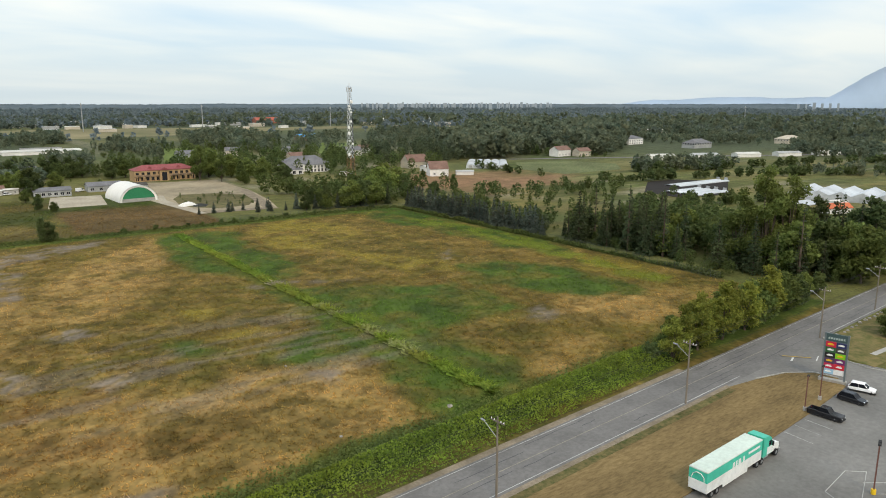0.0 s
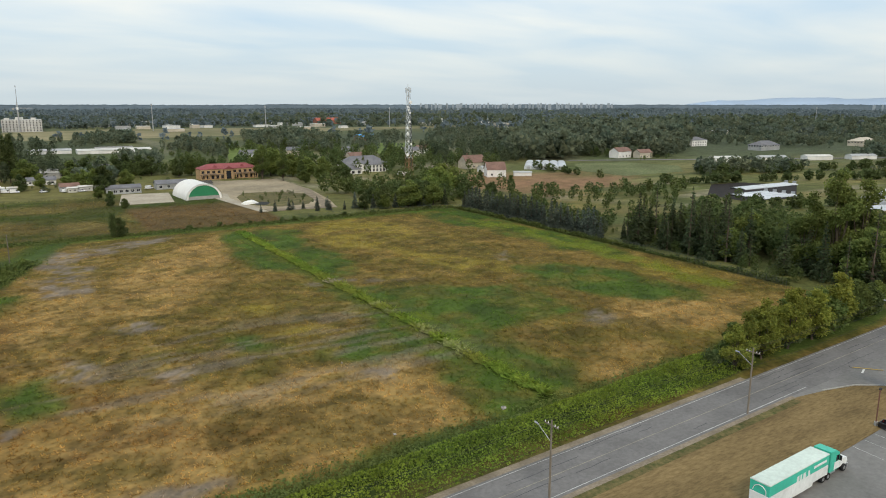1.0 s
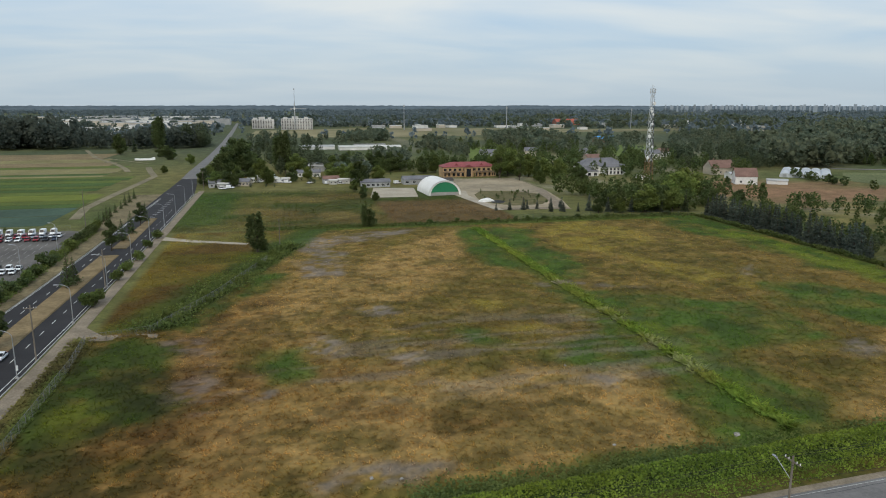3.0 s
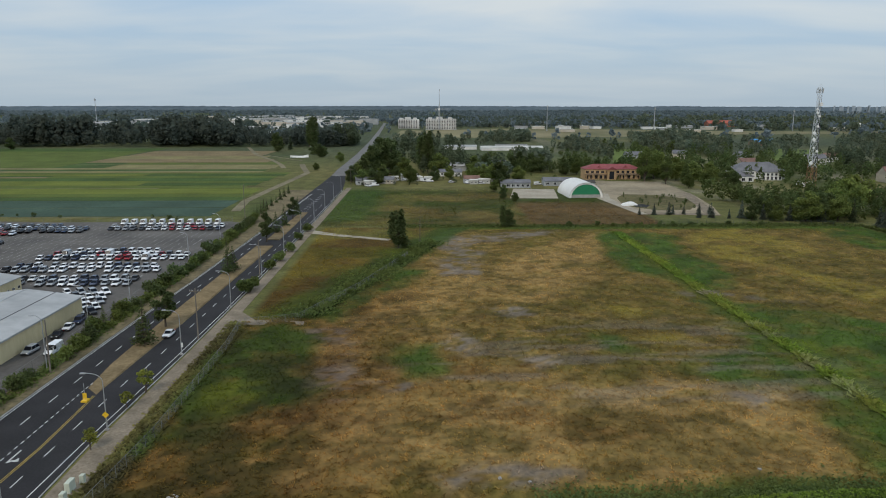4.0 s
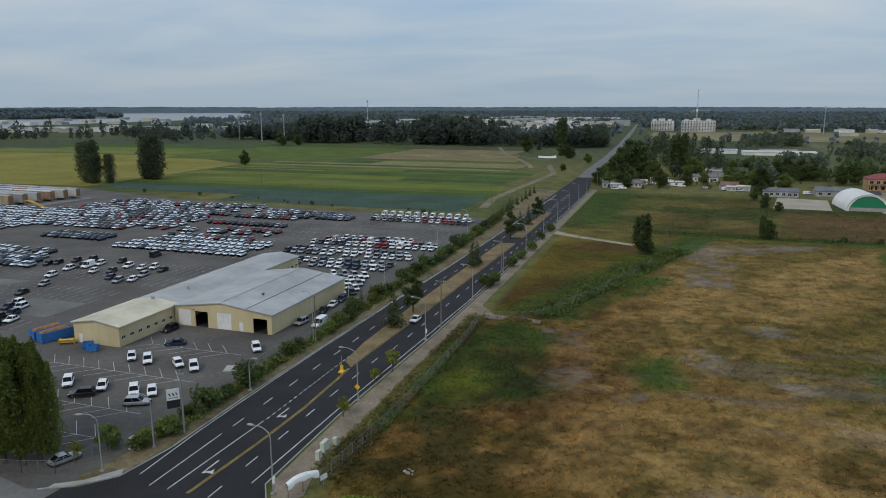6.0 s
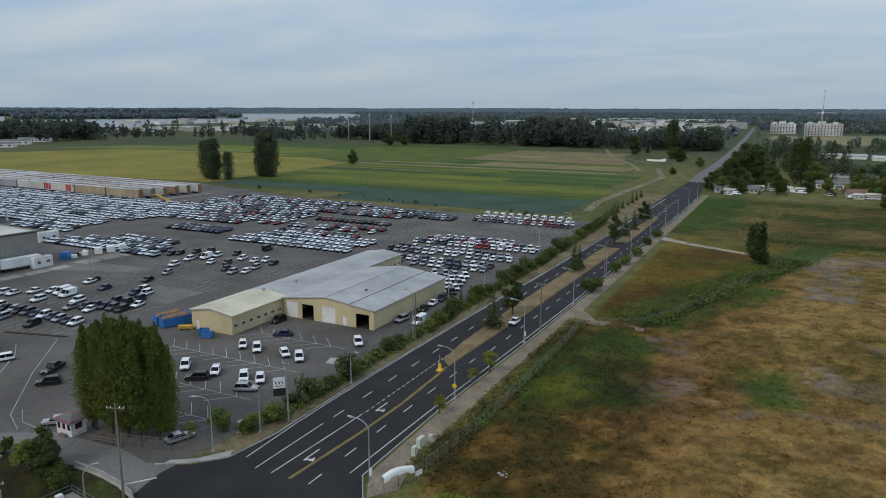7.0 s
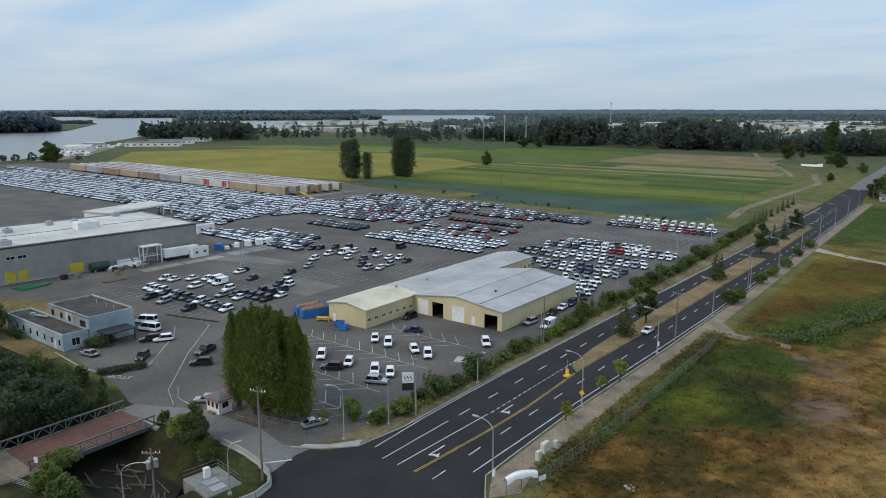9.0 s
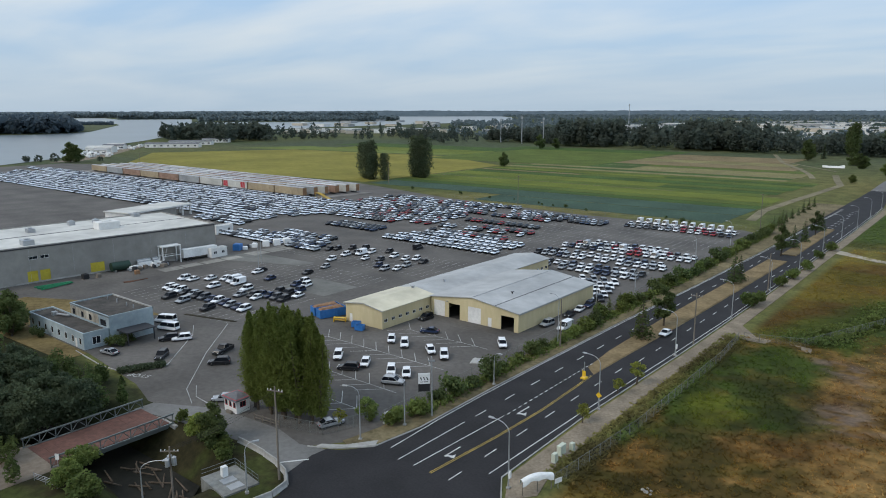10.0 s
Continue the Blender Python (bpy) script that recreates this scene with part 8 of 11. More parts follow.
# customer and staff bays by the entrance
for style, colour, x, y, turn in (("hatch", "white", -101.7, 108.6, 40), ("suv", "white", -97.5, 108.2, 40), ("hatch", "white", -90.4, 108.4, 50), ("suv", "white", -86.3, 107.8, 40), ("sedan", "blue", -99, 118.4, -62),
                                  ("suv", "white", -103.2, 94.2, 40), ("suv", "black", -96.6, 90.8, -60), ("hatch", "white", -95.8, 94.6, 35), ("suv", "white", -88.8, 94.6, 40), ("hatch", "white", -85.6, 95.4, 40), ("suv", "silver", -84.8, 90.8, 115),
                                  ("suv", "white", -80.9, 121, 40), ("sedan", "silver", -80.6, 71.5, 160), ("suv", "black", -106.5, 126, 0), ("suv", "silver", -80.9, 139.8, -4), ("sedan", "black", -80.6, 150, 10), ("sedan", "white", -80.8, 155.5, 8),
                                  ("suv", "blue", -80.8, 160.5, 8), ("van", "white", -76.2, 139.8, 0), ("sedan", "silver", -142, 66.0, -80), ("suv", "black", -140.6, 78.6, -30), ("suv", "white", -138.4, 80.4, -30), ("suv", "black", -131.5, 71.6, 40),
                                  ("pickup", "black", -124.6, 81.5, 20), ("suv", "black", -119, 76.8, -45), ("hatch", "silver", -102.6, 66.6, -50), ("bus", "white", -153.6, 85.4, -62), ("bus", "white", -147.6, 82.6, -72)):
    car(style, colour, x, y, turn, rims=True, where="parked in the marked bays")
# thin group in the middle of the yard
for x, y in ((-167, 166), (-162, 168), (-156, 161), (-151, 158.6), (-148, 161), (-149, 166.5), (-169, 180), (-162, 175), (-156, 174), (-153, 176.2), (-148, 174), (-180, 179), (-173, 175), (-184, 176.5), (-187, 172), (-177, 166.5), (-189, 170), (-176, 171), (-168, 149), (-175, 158),
             (-169, 128), (-157, 128), (-174, 112), (-189, 112), (-186, 113), (-183, 117), (-179, 119.5), (-176.5, 121), (-179, 131), (-180, 133), (-154, 112), (-164, 116), (-160, 111), (-157, 113), (-166, 140), (-158, 131.5), (-154, 129), (-151, 124)):
    c = COLOURS[int(vr.integers(18))]
    car(STYLES[int(vr.integers(4))], c, x, y, 12 + vr.uniform(-4, 4))
car("van", "black", -165, 191, 190)
car("van", "white", -175, 119.5, 8)
car("van", "white", -171.5, 118.6, 8)
car("van", "white", -174, 171, 8)


def car_row(x0, x1, y, step, turn, colours, styles=None, missing=0.06):
    out = []
    n = int(abs(x1 - x0) / step)
    for k in range(n + 1):
        if vr.uniform() < missing:
            continue
        x = x0 + (x1 - x0) * k / max(1, n)
        out.append((x + vr.uniform(-0.15, 0.15), y + vr.uniform(-0.3, 0.3), turn + vr.uniform(-2, 2), colours[int(vr.integers(len(colours)))], (styles or STYLES)[int(vr.integers(len(styles or STYLES)))]))
    return out


PALE = ["white"] * 8 + ["silver", "silver", "black", "blue"]
DARK = ["black", "black", "grey", "blue", "silver"]
MIXED = ["white", "white", "white", "white", "white", "black", "silver", "grey", "blue", "black", "white", "silver", "red", "red"]
near = []
near += car_row(-182.8, -147.3, 103.3, 2.9, 14, DARK + ["white", "white", "white", "silver", "red"], missing=0.0)
near += [(-173.3, 97.9, 14, "black", "suv"), (-166.7, 97.9, 14, "silver", "suv"), (-155.3, 97.9, 14, "black", "suv")]
near += car_row(-156, -147, 115.4, 2.7, 14, DARK + ["red", "white"], missing=0)
near += car_row(-155, -147, 120.2, 2.7, 14, DARK + ["white"], missing=0.1)
for k in range(5):
    near += car_row(-99 + k * 0.6, -86 + k * 1.2, 186 - k * 4.6, 2.9, 40, PALE + DARK, missing=0.05)
for y, x0 in ((195.5, -114), (201, -116)):
    near += car_row(x0, -84, y, 2.75, 6, PALE + ["blue"])
for y, x0 in ((212, -127), (217.5, -126)):
    near += car_row(x0, -82, y, 2.75, 6, PALE)
for y, x0, x1 in ((229, -126, -80), (234.5, -123, -80), (240, -118, -92)):
    near += car_row(x0, x1, y, 2.8, 6, ["white"] * 9 + ["silver", "grey", "blue", "red", "red"], ["van", "suv", "suv", "hatch", "pickup", "suv", "hatch", "sedan"])
for y, x0, x1 in ((285, -127, -84), (291, -128, -84)):
    near += car_row(x0, x1, y, 2.9, 4, MIXED)
near += car_row(-127, -84, 298.5, 3.9, 4, ["white"], ["van"], 0.08)
for x, y, turn, colour, style in near:
    car(style, colour, x, y, turn)

far_cars = []
for y in (201, 206.5, 212, 217.5):
    far_cars += car_row(-190 + (y - 201) * 0.4, -138, y, 2.75, 6, PALE + ["white", "white"])
far_cars += car_row(-186, -150, 224.5, 2.75, 6, DARK + ["red", "red", "white"]) + car_row(-172, -149, 242.5, 2.8, 6, DARK + ["red"] * 3) + car_row(-190, -154, 255.5, 2.8, 6, DARK + ["red"] * 3) + car_row(-190, -150, 236, 2.8, 6, MIXED, missing=0.35)
for y, x0, x1 in ((274, -189, -160), (279.5, -182, -137), (285, -180, -137), (291, -189, -150)):
    far_cars += car_row(x0, x1, y, 2.8, 6, MIXED + ["black"], missing=0.12)
far_cars += car_row(-232, -205, 209, 2.75, 6, DARK) + car_row(-230, -205, 214.5, 2.75, 6, DARK)
for y in (256, 261.5, 267, 276, 281.5, 287, 296, 301):
    far_cars += car_row(-240 + vr.uniform(-4, 4), -196 + vr.uniform(-6, 4), y, 2.75, 6, MIXED + DARK, missing=0.08)
    far_cars += car_row(-278 + vr.uniform(-8, 4), -246 + vr.uniform(-4, 4), y, 2.75, 6, MIXED + PALE, missing=0.1)
for y in (236, 241.5, 247):
    far_cars += car_row(-250, -198, y, 2.75, 6, MIXED + ["red"], missing=0.08)
far_cars += car_row(-262, -215, 230.5, 2.75, 6, ["red", "black", "white", "grey"], missing=0.1)
for y in (166, 171.5, 177, 184):
    far_cars += car_row(-252 + (y - 166) * 1.2, -192 - (y - 166) * 0.6, y, 2.75, 6, PALE + DARK, missing=0.15)
for y in (184, 189.5):
    far_cars += car_row(-298, -262, y, 2.75, 6, PALE + DARK, missing=0.25)
row = 0
y = 196.0
while y < 262:
    far_cars += car_row(-640 + 30 * math.sin(y), -268 + (y - 196) * 0.25, y, 2.75, 4, ["white"] * 11 + ["silver", "blue", "black"], missing=0.05)
    row += 1
    y += 5.4 if row % 3 else 9.0


def low_car():
    """A car of few faces for the mass of the yard: shaped body and cabin. Vertices, quads, which quads are glass."""
    v, q, g = [], [], []

    def loft(rings, glass):
        n0 = len(v)
        m = len(rings[0])
        for r in rings:
            v.extend(r)
        for i in range(len(rings) - 1):
            for k in range(m):
                q.append((n0 + i * m + k, n0 + i * m + (k + 1) % m, n0 + (i + 1) * m + (k + 1) % m, n0 + (i + 1) * m + k))
                g.append(glass)
        if m == 4:
            q.append(tuple(n0 + (len(rings) - 1) * m + k for k in range(4)))
            g.append(glass)

    ring = lambda y, hw, z0, z1: [(-hw, y, z0), (hw, y, z0), (hw, y, z1), (-hw, y, z1)]
    loft([ring(-2.25, 0.75, 0.5, 0.7), ring(-2.05, 0.88, 0.46, 0.8), ring(-1.0, 0.92, 0.44, 0.95), ring(1.9, 0.92, 0.44, 0.97), ring(2.25, 0.8, 0.5, 0.9)], 0)
    loft([ring(-2.28, 0.8, 0.24, 0.49), ring(0.0, 0.9, 0.22, 0.43), ring(2.28, 0.82, 0.26, 0.49)], 2)
    box = lambda x0, x1, y0, y1, z: [(x0, y0, z), (x1, y0, z), (x1, y1, z), (x0, y1, z)]
    loft([box(-0.86, 0.86, -1.1, 2.1, 0.94), box(-0.74, 0.74, -0.38, 1.75, 1.46)], 1)
    loft([box(-0.75, 0.75, -0.42, 1.8, 1.465), box(-0.66, 0.66, -0.22, 1.62, 1.54)], 0)
    for sx in (-0.84, 0.84):
        for wy in (-1.4, 1.35):
            loft([[(sx + 0.09, wy - 0.34, 0.34), (sx + 0.09, wy, 0.0), (sx + 0.09, wy + 0.34, 0.34), (sx + 0.09, wy, 0.68)], [(sx - 0.09, wy - 0.34, 0.34), (sx - 0.09, wy, 0.0), (sx - 0.09, wy + 0.34, 0.34), (sx - 0.09, wy, 0.68)]], 2)
    return np.array(v), np.array(q), np.array(g)


lv, lq, lg = low_car()
vert_kind = np.zeros(len(lv), int)
for quad, kind_ in zip(lq, lg):
    vert_kind[quad] = kind_
TINT = {"white": (0.84, 0.9, 0.97), "silver": (0.42, 0.45, 0.48), "black": (0.02, 0.021, 0.024), "blue": (0.03, 0.05, 0.1), "red": (0.28, 0.02, 0.025), "grey": (0.12, 0.125, 0.13)}
allv, allq, allc = [], [], []
for k, (x, y, turn, colour, style) in enumerate(far_cars):
    a = radians(turn)
    ca, sa = math.cos(a), math.sin(a)
    high = 1.5 if style == "van" else 1.12 if style == "suv" else 1.0
    p = np.stack([0.94 * (lv[:, 0] * ca - lv[:, 1] * sa) + x, 0.94 * (lv[:, 0] * sa + lv[:, 1] * ca) + y, lv[:, 2] * high * 0.96 + 0.03], 1)
    allv.append(p)
    allq.append(lq + k * len(lv))
    col = np.tile(np.array(TINT[colour]), (len(lv), 1))
    col[vert_kind == 1] = (0.03, 0.035, 0.042)
    col[vert_kind == 2] = (0.02, 0.02, 0.02)
    allc.append(col)
CAR_MASS = surface("car_enamel", (0.95, 0.95, 0.95), (1.05, 1.05, 1.05), 0.5, 0.25, stain=0.04, pigment=True)
stuff("parked_cars", fast_mesh("parked_cars", np.concatenate(allv), np.concatenate(allq), CAR_MASS, np.concatenate(allc)), "hundreds of new cars parked in tight rows", "cars")

# shop car park and the road
car("pickup", "black", 113.1, 49.3, 4, 0.045, "parked nose out by the lawn", "shop cars", True)
car("suv", "black", 122.8, 49.6, 2, 0.045, "parked nose out by the lawn", "shop cars", True)
car("suv", "white", 128.7, 50.6, 16, 0.045, "parked nose out by the sign", "shop cars", True)
car("sedan", "white", -56.4, 150.0, 0, 0.04, "driving down the boulevard", "", True)

# trailers and vans behind the far parcel
for k, (x, y) in enumerate(((-35, 437), (-31, 441), (-19, 472), (-14, 471), (-1, 466), (3, 464), (17, 458), (28, 453), (31, 455), (36, 451), (71, 445), (80, 441), (58, 446), (-6, 500), (10, 520))):
    car("van" if k % 3 else "suv", "white", x, y, 80 + 20 * (k % 4), 0.0, "parked in the cottage yards", "cottage vans")

# highway lorry: white and mint
MINT = plain("mint_green_paint", (0.03, 0.5, 0.36), 0.4, stain=0.08)
TRUCK_WHITE = plain("white_truck_paint", (0.76, 0.78, 0.76), 0.4, stain=0.12)
TRUCK_ROOF = plain("pale_green_truck_roof", (0.55, 0.64, 0.57), 0.5, stain=0.1)
lorry = thing("articulated_lorry", "white and mint green articulated lorry parked by the lawn", "truck", (75.4, 47.45, 0.04), 3.4)


def wheel_pair(parent, x, name="wheel"):
    for sy in (-1, 1):
        wo = part(name, Shape().tube((x, sy * 1.28, 0.52), (x, sy * 0.82, 0.52), 0.52, 0.52, 14), BLACK, parent)
        part("rim", Shape().tube((x, sy * 1.3, 0.52), (x, sy * 1.2, 0.52), 0.27, 0.27, 10), RIM, wo)


part("trailer_side", Shape().box(0, 14.2, -1.3, 1.3, 1.0, 2.45), TRUCK_WHITE, lorry, "white lower trailer body")
part("trailer_band", Shape().box(-0.01, 14.21, -1.31, 1.31, 2.45, 3.85), MINT, lorry, "mint green upper trailer body")
part("trailer_roof", Shape().box(-0.03, 14.23, -1.33, 1.33, 3.85, 4.02, 0.06), TRUCK_ROOF, lorry)
part("rear_door", Shape().box(-0.06, -0.011, -1.2, 1.2, 1.1, 2.4), TRUCK_WHITE, lorry)
part("rear_arch", Shape().line([(-0.05, -0.9, 2.5), (-0.05, -0.85, 3.1), (-0.05, -0.4, 3.5), (-0.05, 0.2, 3.55), (-0.05, 0.7, 3.2), (-0.05, 0.9, 2.6)], 0.05), TRUCK_WHITE, lorry)
part("skirt", Shape().box(4.2, 10.6, -1.25, -1.15, 0.45, 1.0).box(4.2, 10.6, 1.15, 1.25, 0.45, 1.0), TRUCK_WHITE, lorry)
for k, (x, w) in enumerate(((6.3, 0.5), (7.1, 0.35), (7.8, 0.6), (9.0, 0.4))):
    part("side_mark", Shape().box(x, x + w, -1.325, -1.311, 2.2 - 0.1 * (k % 2), 3.2).box(x + w * 0.3, x + w * 1.2, -1.325, -1.311, 2.6, 2.8), TRUCK_WHITE, lorry, "white shapes of a painted mark")
part("vent_panel", Shape().box(10.4, 13.6, -1.325, -1.311, 3.0, 3.35), TRUCK_WHITE, lorry)
part("tractor_frame", Shape().box(12.6, 20.0, -0.5, 0.5, 0.6, 0.95), BLACK, lorry)
part("cab", Shape().side([(14.9, 0.9), (17.6, 0.9), (17.6, 2.2), (17.3, 3.3), (16.6, 3.75), (14.9, 3.9)], -1.2, 1.2), MINT, lorry, "mint green sleeper cab")
part("hood", Shape().side([(17.6, 0.75), (19.9, 0.75), (20.1, 1.2), (19.9, 1.75), (17.6, 2.15)], -1.05, 1.05), TRUCK_WHITE, lorry, "white bonnet")
part("windscreen", Shape().add([(17.63, -1.05, 2.22), (17.63, 1.05, 2.22), (17.34, 0.98, 3.15), (17.34, -0.98, 3.15)], [(0, 1, 2, 3)]), GLASS_DARK, lorry)
for sy in (-1.22, 1.22):
    part("side_window", Shape().box(16.5, 17.3, min(sy, sy * 0.98), max(sy, sy * 0.98), 2.2, 3.0), GLASS_DARK, lorry)
    part("mirror", Shape().box(17.4, 17.5, sy * 1.1 - 0.15, sy * 1.1 + 0.15, 2.1, 2.8), BLACK, lorry)
    part("fuel_tank", Shape().tube((14.9, sy * 0.72, 0.75), (16.6, sy * 0.72, 0.75), 0.32, 0.32, 10), GALV, lorry)
part("cab_door", Shape().box(16.1, 17.5, -1.225, -1.201, 1.0, 2.1), TRUCK_WHITE, lorry)
part("bumper", Shape().box(19.9, 20.25, -1.15, 1.15, 0.35, 0.85, 0.05), GALV, lorry)
for x in (1.4, 2.7, 13.3, 14.6, 18.9):
    wheel_pair(lorry, x)

# railway car carriers beside the yard
RAIL_TAN = surface("tan_rail_car_steel", (0.32, 0.25, 0.155), (0.44, 0.35, 0.23), 0.8, 0.7, stain=0.2)
RAIL_WHITE = surface("pale_rail_car_steel", (0.42, 0.41, 0.37), (0.54, 0.53, 0.48), 0.8, 0.7, stain=0.2)
RAIL_GREY = surface("grey_rail_car_steel", (0.24, 0.25, 0.25), (0.34, 0.35, 0.35), 0.8, 0.7, stain=0.2)
RAIL_BROWN = surface("weathered_brown_rail_car_steel", (0.2, 0.12, 0.085), (0.32, 0.21, 0.15), 0.5, 0.8, stain=0.3)
RAIL_ROOF = surface("pale_rail_car_roof", (0.3, 0.3, 0.31), (0.5, 0.5, 0.51), 0.4, 0.6, stain=0.25, vary=0.2)
BALLAST = surface("track_ballast", (0.16, 0.15, 0.14), (0.26, 0.24, 0.22), 2, 0.95, bump=0.4)
sheet("ground_rail_ballast", [(-604, 264), (-304, 262), (-300, 306), (-604, 318)], 0.3, BALLAST, "stone ballast under the sidings", "ballast", 0.3)


def rail_car(material):
    ob = thing("rail_car", "", "rail car")
    prof = [(-13.2, -1.5)]
    for k in range(10):
        x = -12.6 + k * 2.7
        prof += [(x, -1.5), (x, -1.58), (x + 0.25, -1.58), (x + 0.25, -1.5)]
    part("body", Shape().prism(prof + [(13.2, -1.5), (13.2, 1.5), (-13.2, 1.5)], 1.1, 5.3), material, ob)
    part("roof", Shape().loft([[(-13.3, -1.5, 5.31), (-13.3, 0, 5.75), (-13.3, 1.5, 5.31)], [(13.3, -1.5, 5.31), (13.3, 0, 5.75), (13.3, 1.5, 5.31)]]), RAIL_ROOF, ob)
    part("end_door", Shape().box(13.21, 13.3, -1.3, 1.3, 1.2, 5.1), RUST, ob)
    for x in (-9.5, 9.5):
        part("bogie", Shape().box(x - 1.5, x + 1.5, -1.1, 1.1, 0.35, 1.1), BLACK, ob)
    return ob


RAIL_KINDS = [(rail_car(RAIL_TAN), "tan steel car-carrier rail car on the siding"), (rail_car(RAIL_WHITE), "pale steel car-carrier rail car on the siding"), (rail_car(RAIL_GREY), "grey steel car-carrier rail car on the siding"), (rail_car(RAIL_BROWN), "weathered brown car-carrier rail car on the siding")]
for track in range(6):
    for k in range(10):
        a, lab = RAIL_KINDS[(0, 0, 1, 1, 2, 3, 0, 3, 2, 0)[k]] if not track else RAIL_KINDS[int(vr.integers(4))]
        x, y = -328.5 - k * 27.4 + track * 1.5, 266.5 + track * 7.0 + k * 0.9
        ob = copy_thing(a, pose(x, y, 0.3, 0, 0, -2))
        tagged(ob, lab, "rail car", "car-carrier train")
        if track == 0 and k == 2:
            part("red_band", Shape().box(-13.21, -8, -1.52, -1.501, 1.5, 5.0).box(6, 11, -1.52, -1.501, 1.5, 5.0), RED_PAINT, ob, "red painted panels")
for a, _ in RAIL_KINDS:
    for o in (*a.children_recursive, a):
        bpy.data.objects.remove(o)
RAMP_PAINT = plain("dull_yellow_paint", (0.4, 0.26, 0.04), 0.6, stain=0.25)
ramp = thing("loading_ramp", "yellow steel loading ramp at the end of the train", "ramp", (-306, 269, 0), -2)
part("deck", Shape().side([(-3, 3.2), (0, 3.2), (9, 0.3), (9, 0.1), (0, 3.0), (-3, 3.0)], -1.2, 1.2), RAMP_PAINT, ramp)
for x in (-2.6, 1.5, 4.5):
    for sy in (-1.1, 0.9):
        part("leg", Shape().box(x - 0.1, x + 0.1, sy, sy + 0.2, 0, 2.9 - max(0, x) * 0.32), RAMP_PAINT, ramp)


# ---- lamps, poles, signs, fences ----
def lamp_post(x, y, turn, height=9.4, reach=2.6, extra=None, group="boulevard lamps"):
    """A tapered steel column with a bent arm; turn: the way its arm points, degrees from +x."""
    ob = thing("street_lamp", "tall grey steel street lamp with curved arm", "street lamp", (x, y, 0.05), turn, group)
    part("column", Shape().tube((0, 0, 0), (0, 0, height - 1.4), 0.12, 0.075, 8), GALV, ob)
    pts = [(reach * (1 - math.cos(a)) * 0.8, 0, height - 1.4 + 1.4 * math.sin(a)) for a in (0, 0.35, 0.7, 1.05, 1.4)] + [(reach, 0, height)]
    part("arm", Shape().line(pts, 0.05), GALV, ob)
    part("lamp_head", Shape().box(reach - 0.1, reach + 0.7, -0.16, 0.16, height - 0.08, height + 0.1, 0.04), GALV, ob)
    part("base", Shape().box(-0.25, 0.25, -0.25, 0.25, 0, 0.25), CONCRETE, ob)
    if extra == "diamond":
        part("warning_sign", Shape().add([(-0.16, -0.55, 2.6), (-0.16, 0, 2.05), (-0.16, 0.55, 2.6), (-0.16, 0, 3.15), (-0.12, -0.55, 2.6), (-0.12, 0, 2.05), (-0.12, 0.55, 2.6), (-0.12, 0, 3.15)],
                                          [(3, 2, 1, 0), (4, 5, 6, 7), (0, 1, 5, 4), (1, 2, 6, 5), (2, 3, 7, 6), (3, 0, 4, 7)]).turned(pose(0, 0, 0, 0, 0, -90)), YELLOW_SIGN, ob, "yellow diamond warning sign")
    if extra == "box":
        part("control_box", Shape().box(-0.32, -0.1, -0.2, 0.2, 1.6, 2.5), WHITE_PAINT, ob)
    return ob


lamp_post(-47.6, 73.2, 180, extra="box")
lamp_post(-49.8, 104.0, 180, extra="diamond")
lamp_post(-49.6, 138.0, 180, extra="box")
for k, y in enumerate((172, 206, 240, 274, 308, 342, 376, 410)):
    lamp_post(-48.7, y, 180)
for x, y in ((-73.4, 71.0), (-71.4, 79.0)):
    lamp_post(x, y, 205, 8.6, 2.0, group="entrance lamps")
lamp_post(-69.9, 102.0, 0, 6.2, 1.0, group="yard lamps")
for x, y, h in ((-72.2, 129.5, 11), (-74.6, 152, 11), (-74.8, 175, 10), (-75.6, 223, 10), (-76.6, 262, 10), (-181, 133, 9), (-189, 140, 9)):
    lamp_post(x, y, 180, h, 1.6, group="yard lamps")
lamp_post(-74.0, 50.6, 60, 7.2, 1.2, group="entrance lamps")
lamp_post(-82.0, 40.5, 40, 6.2, 3.0, group="entrance lamps")


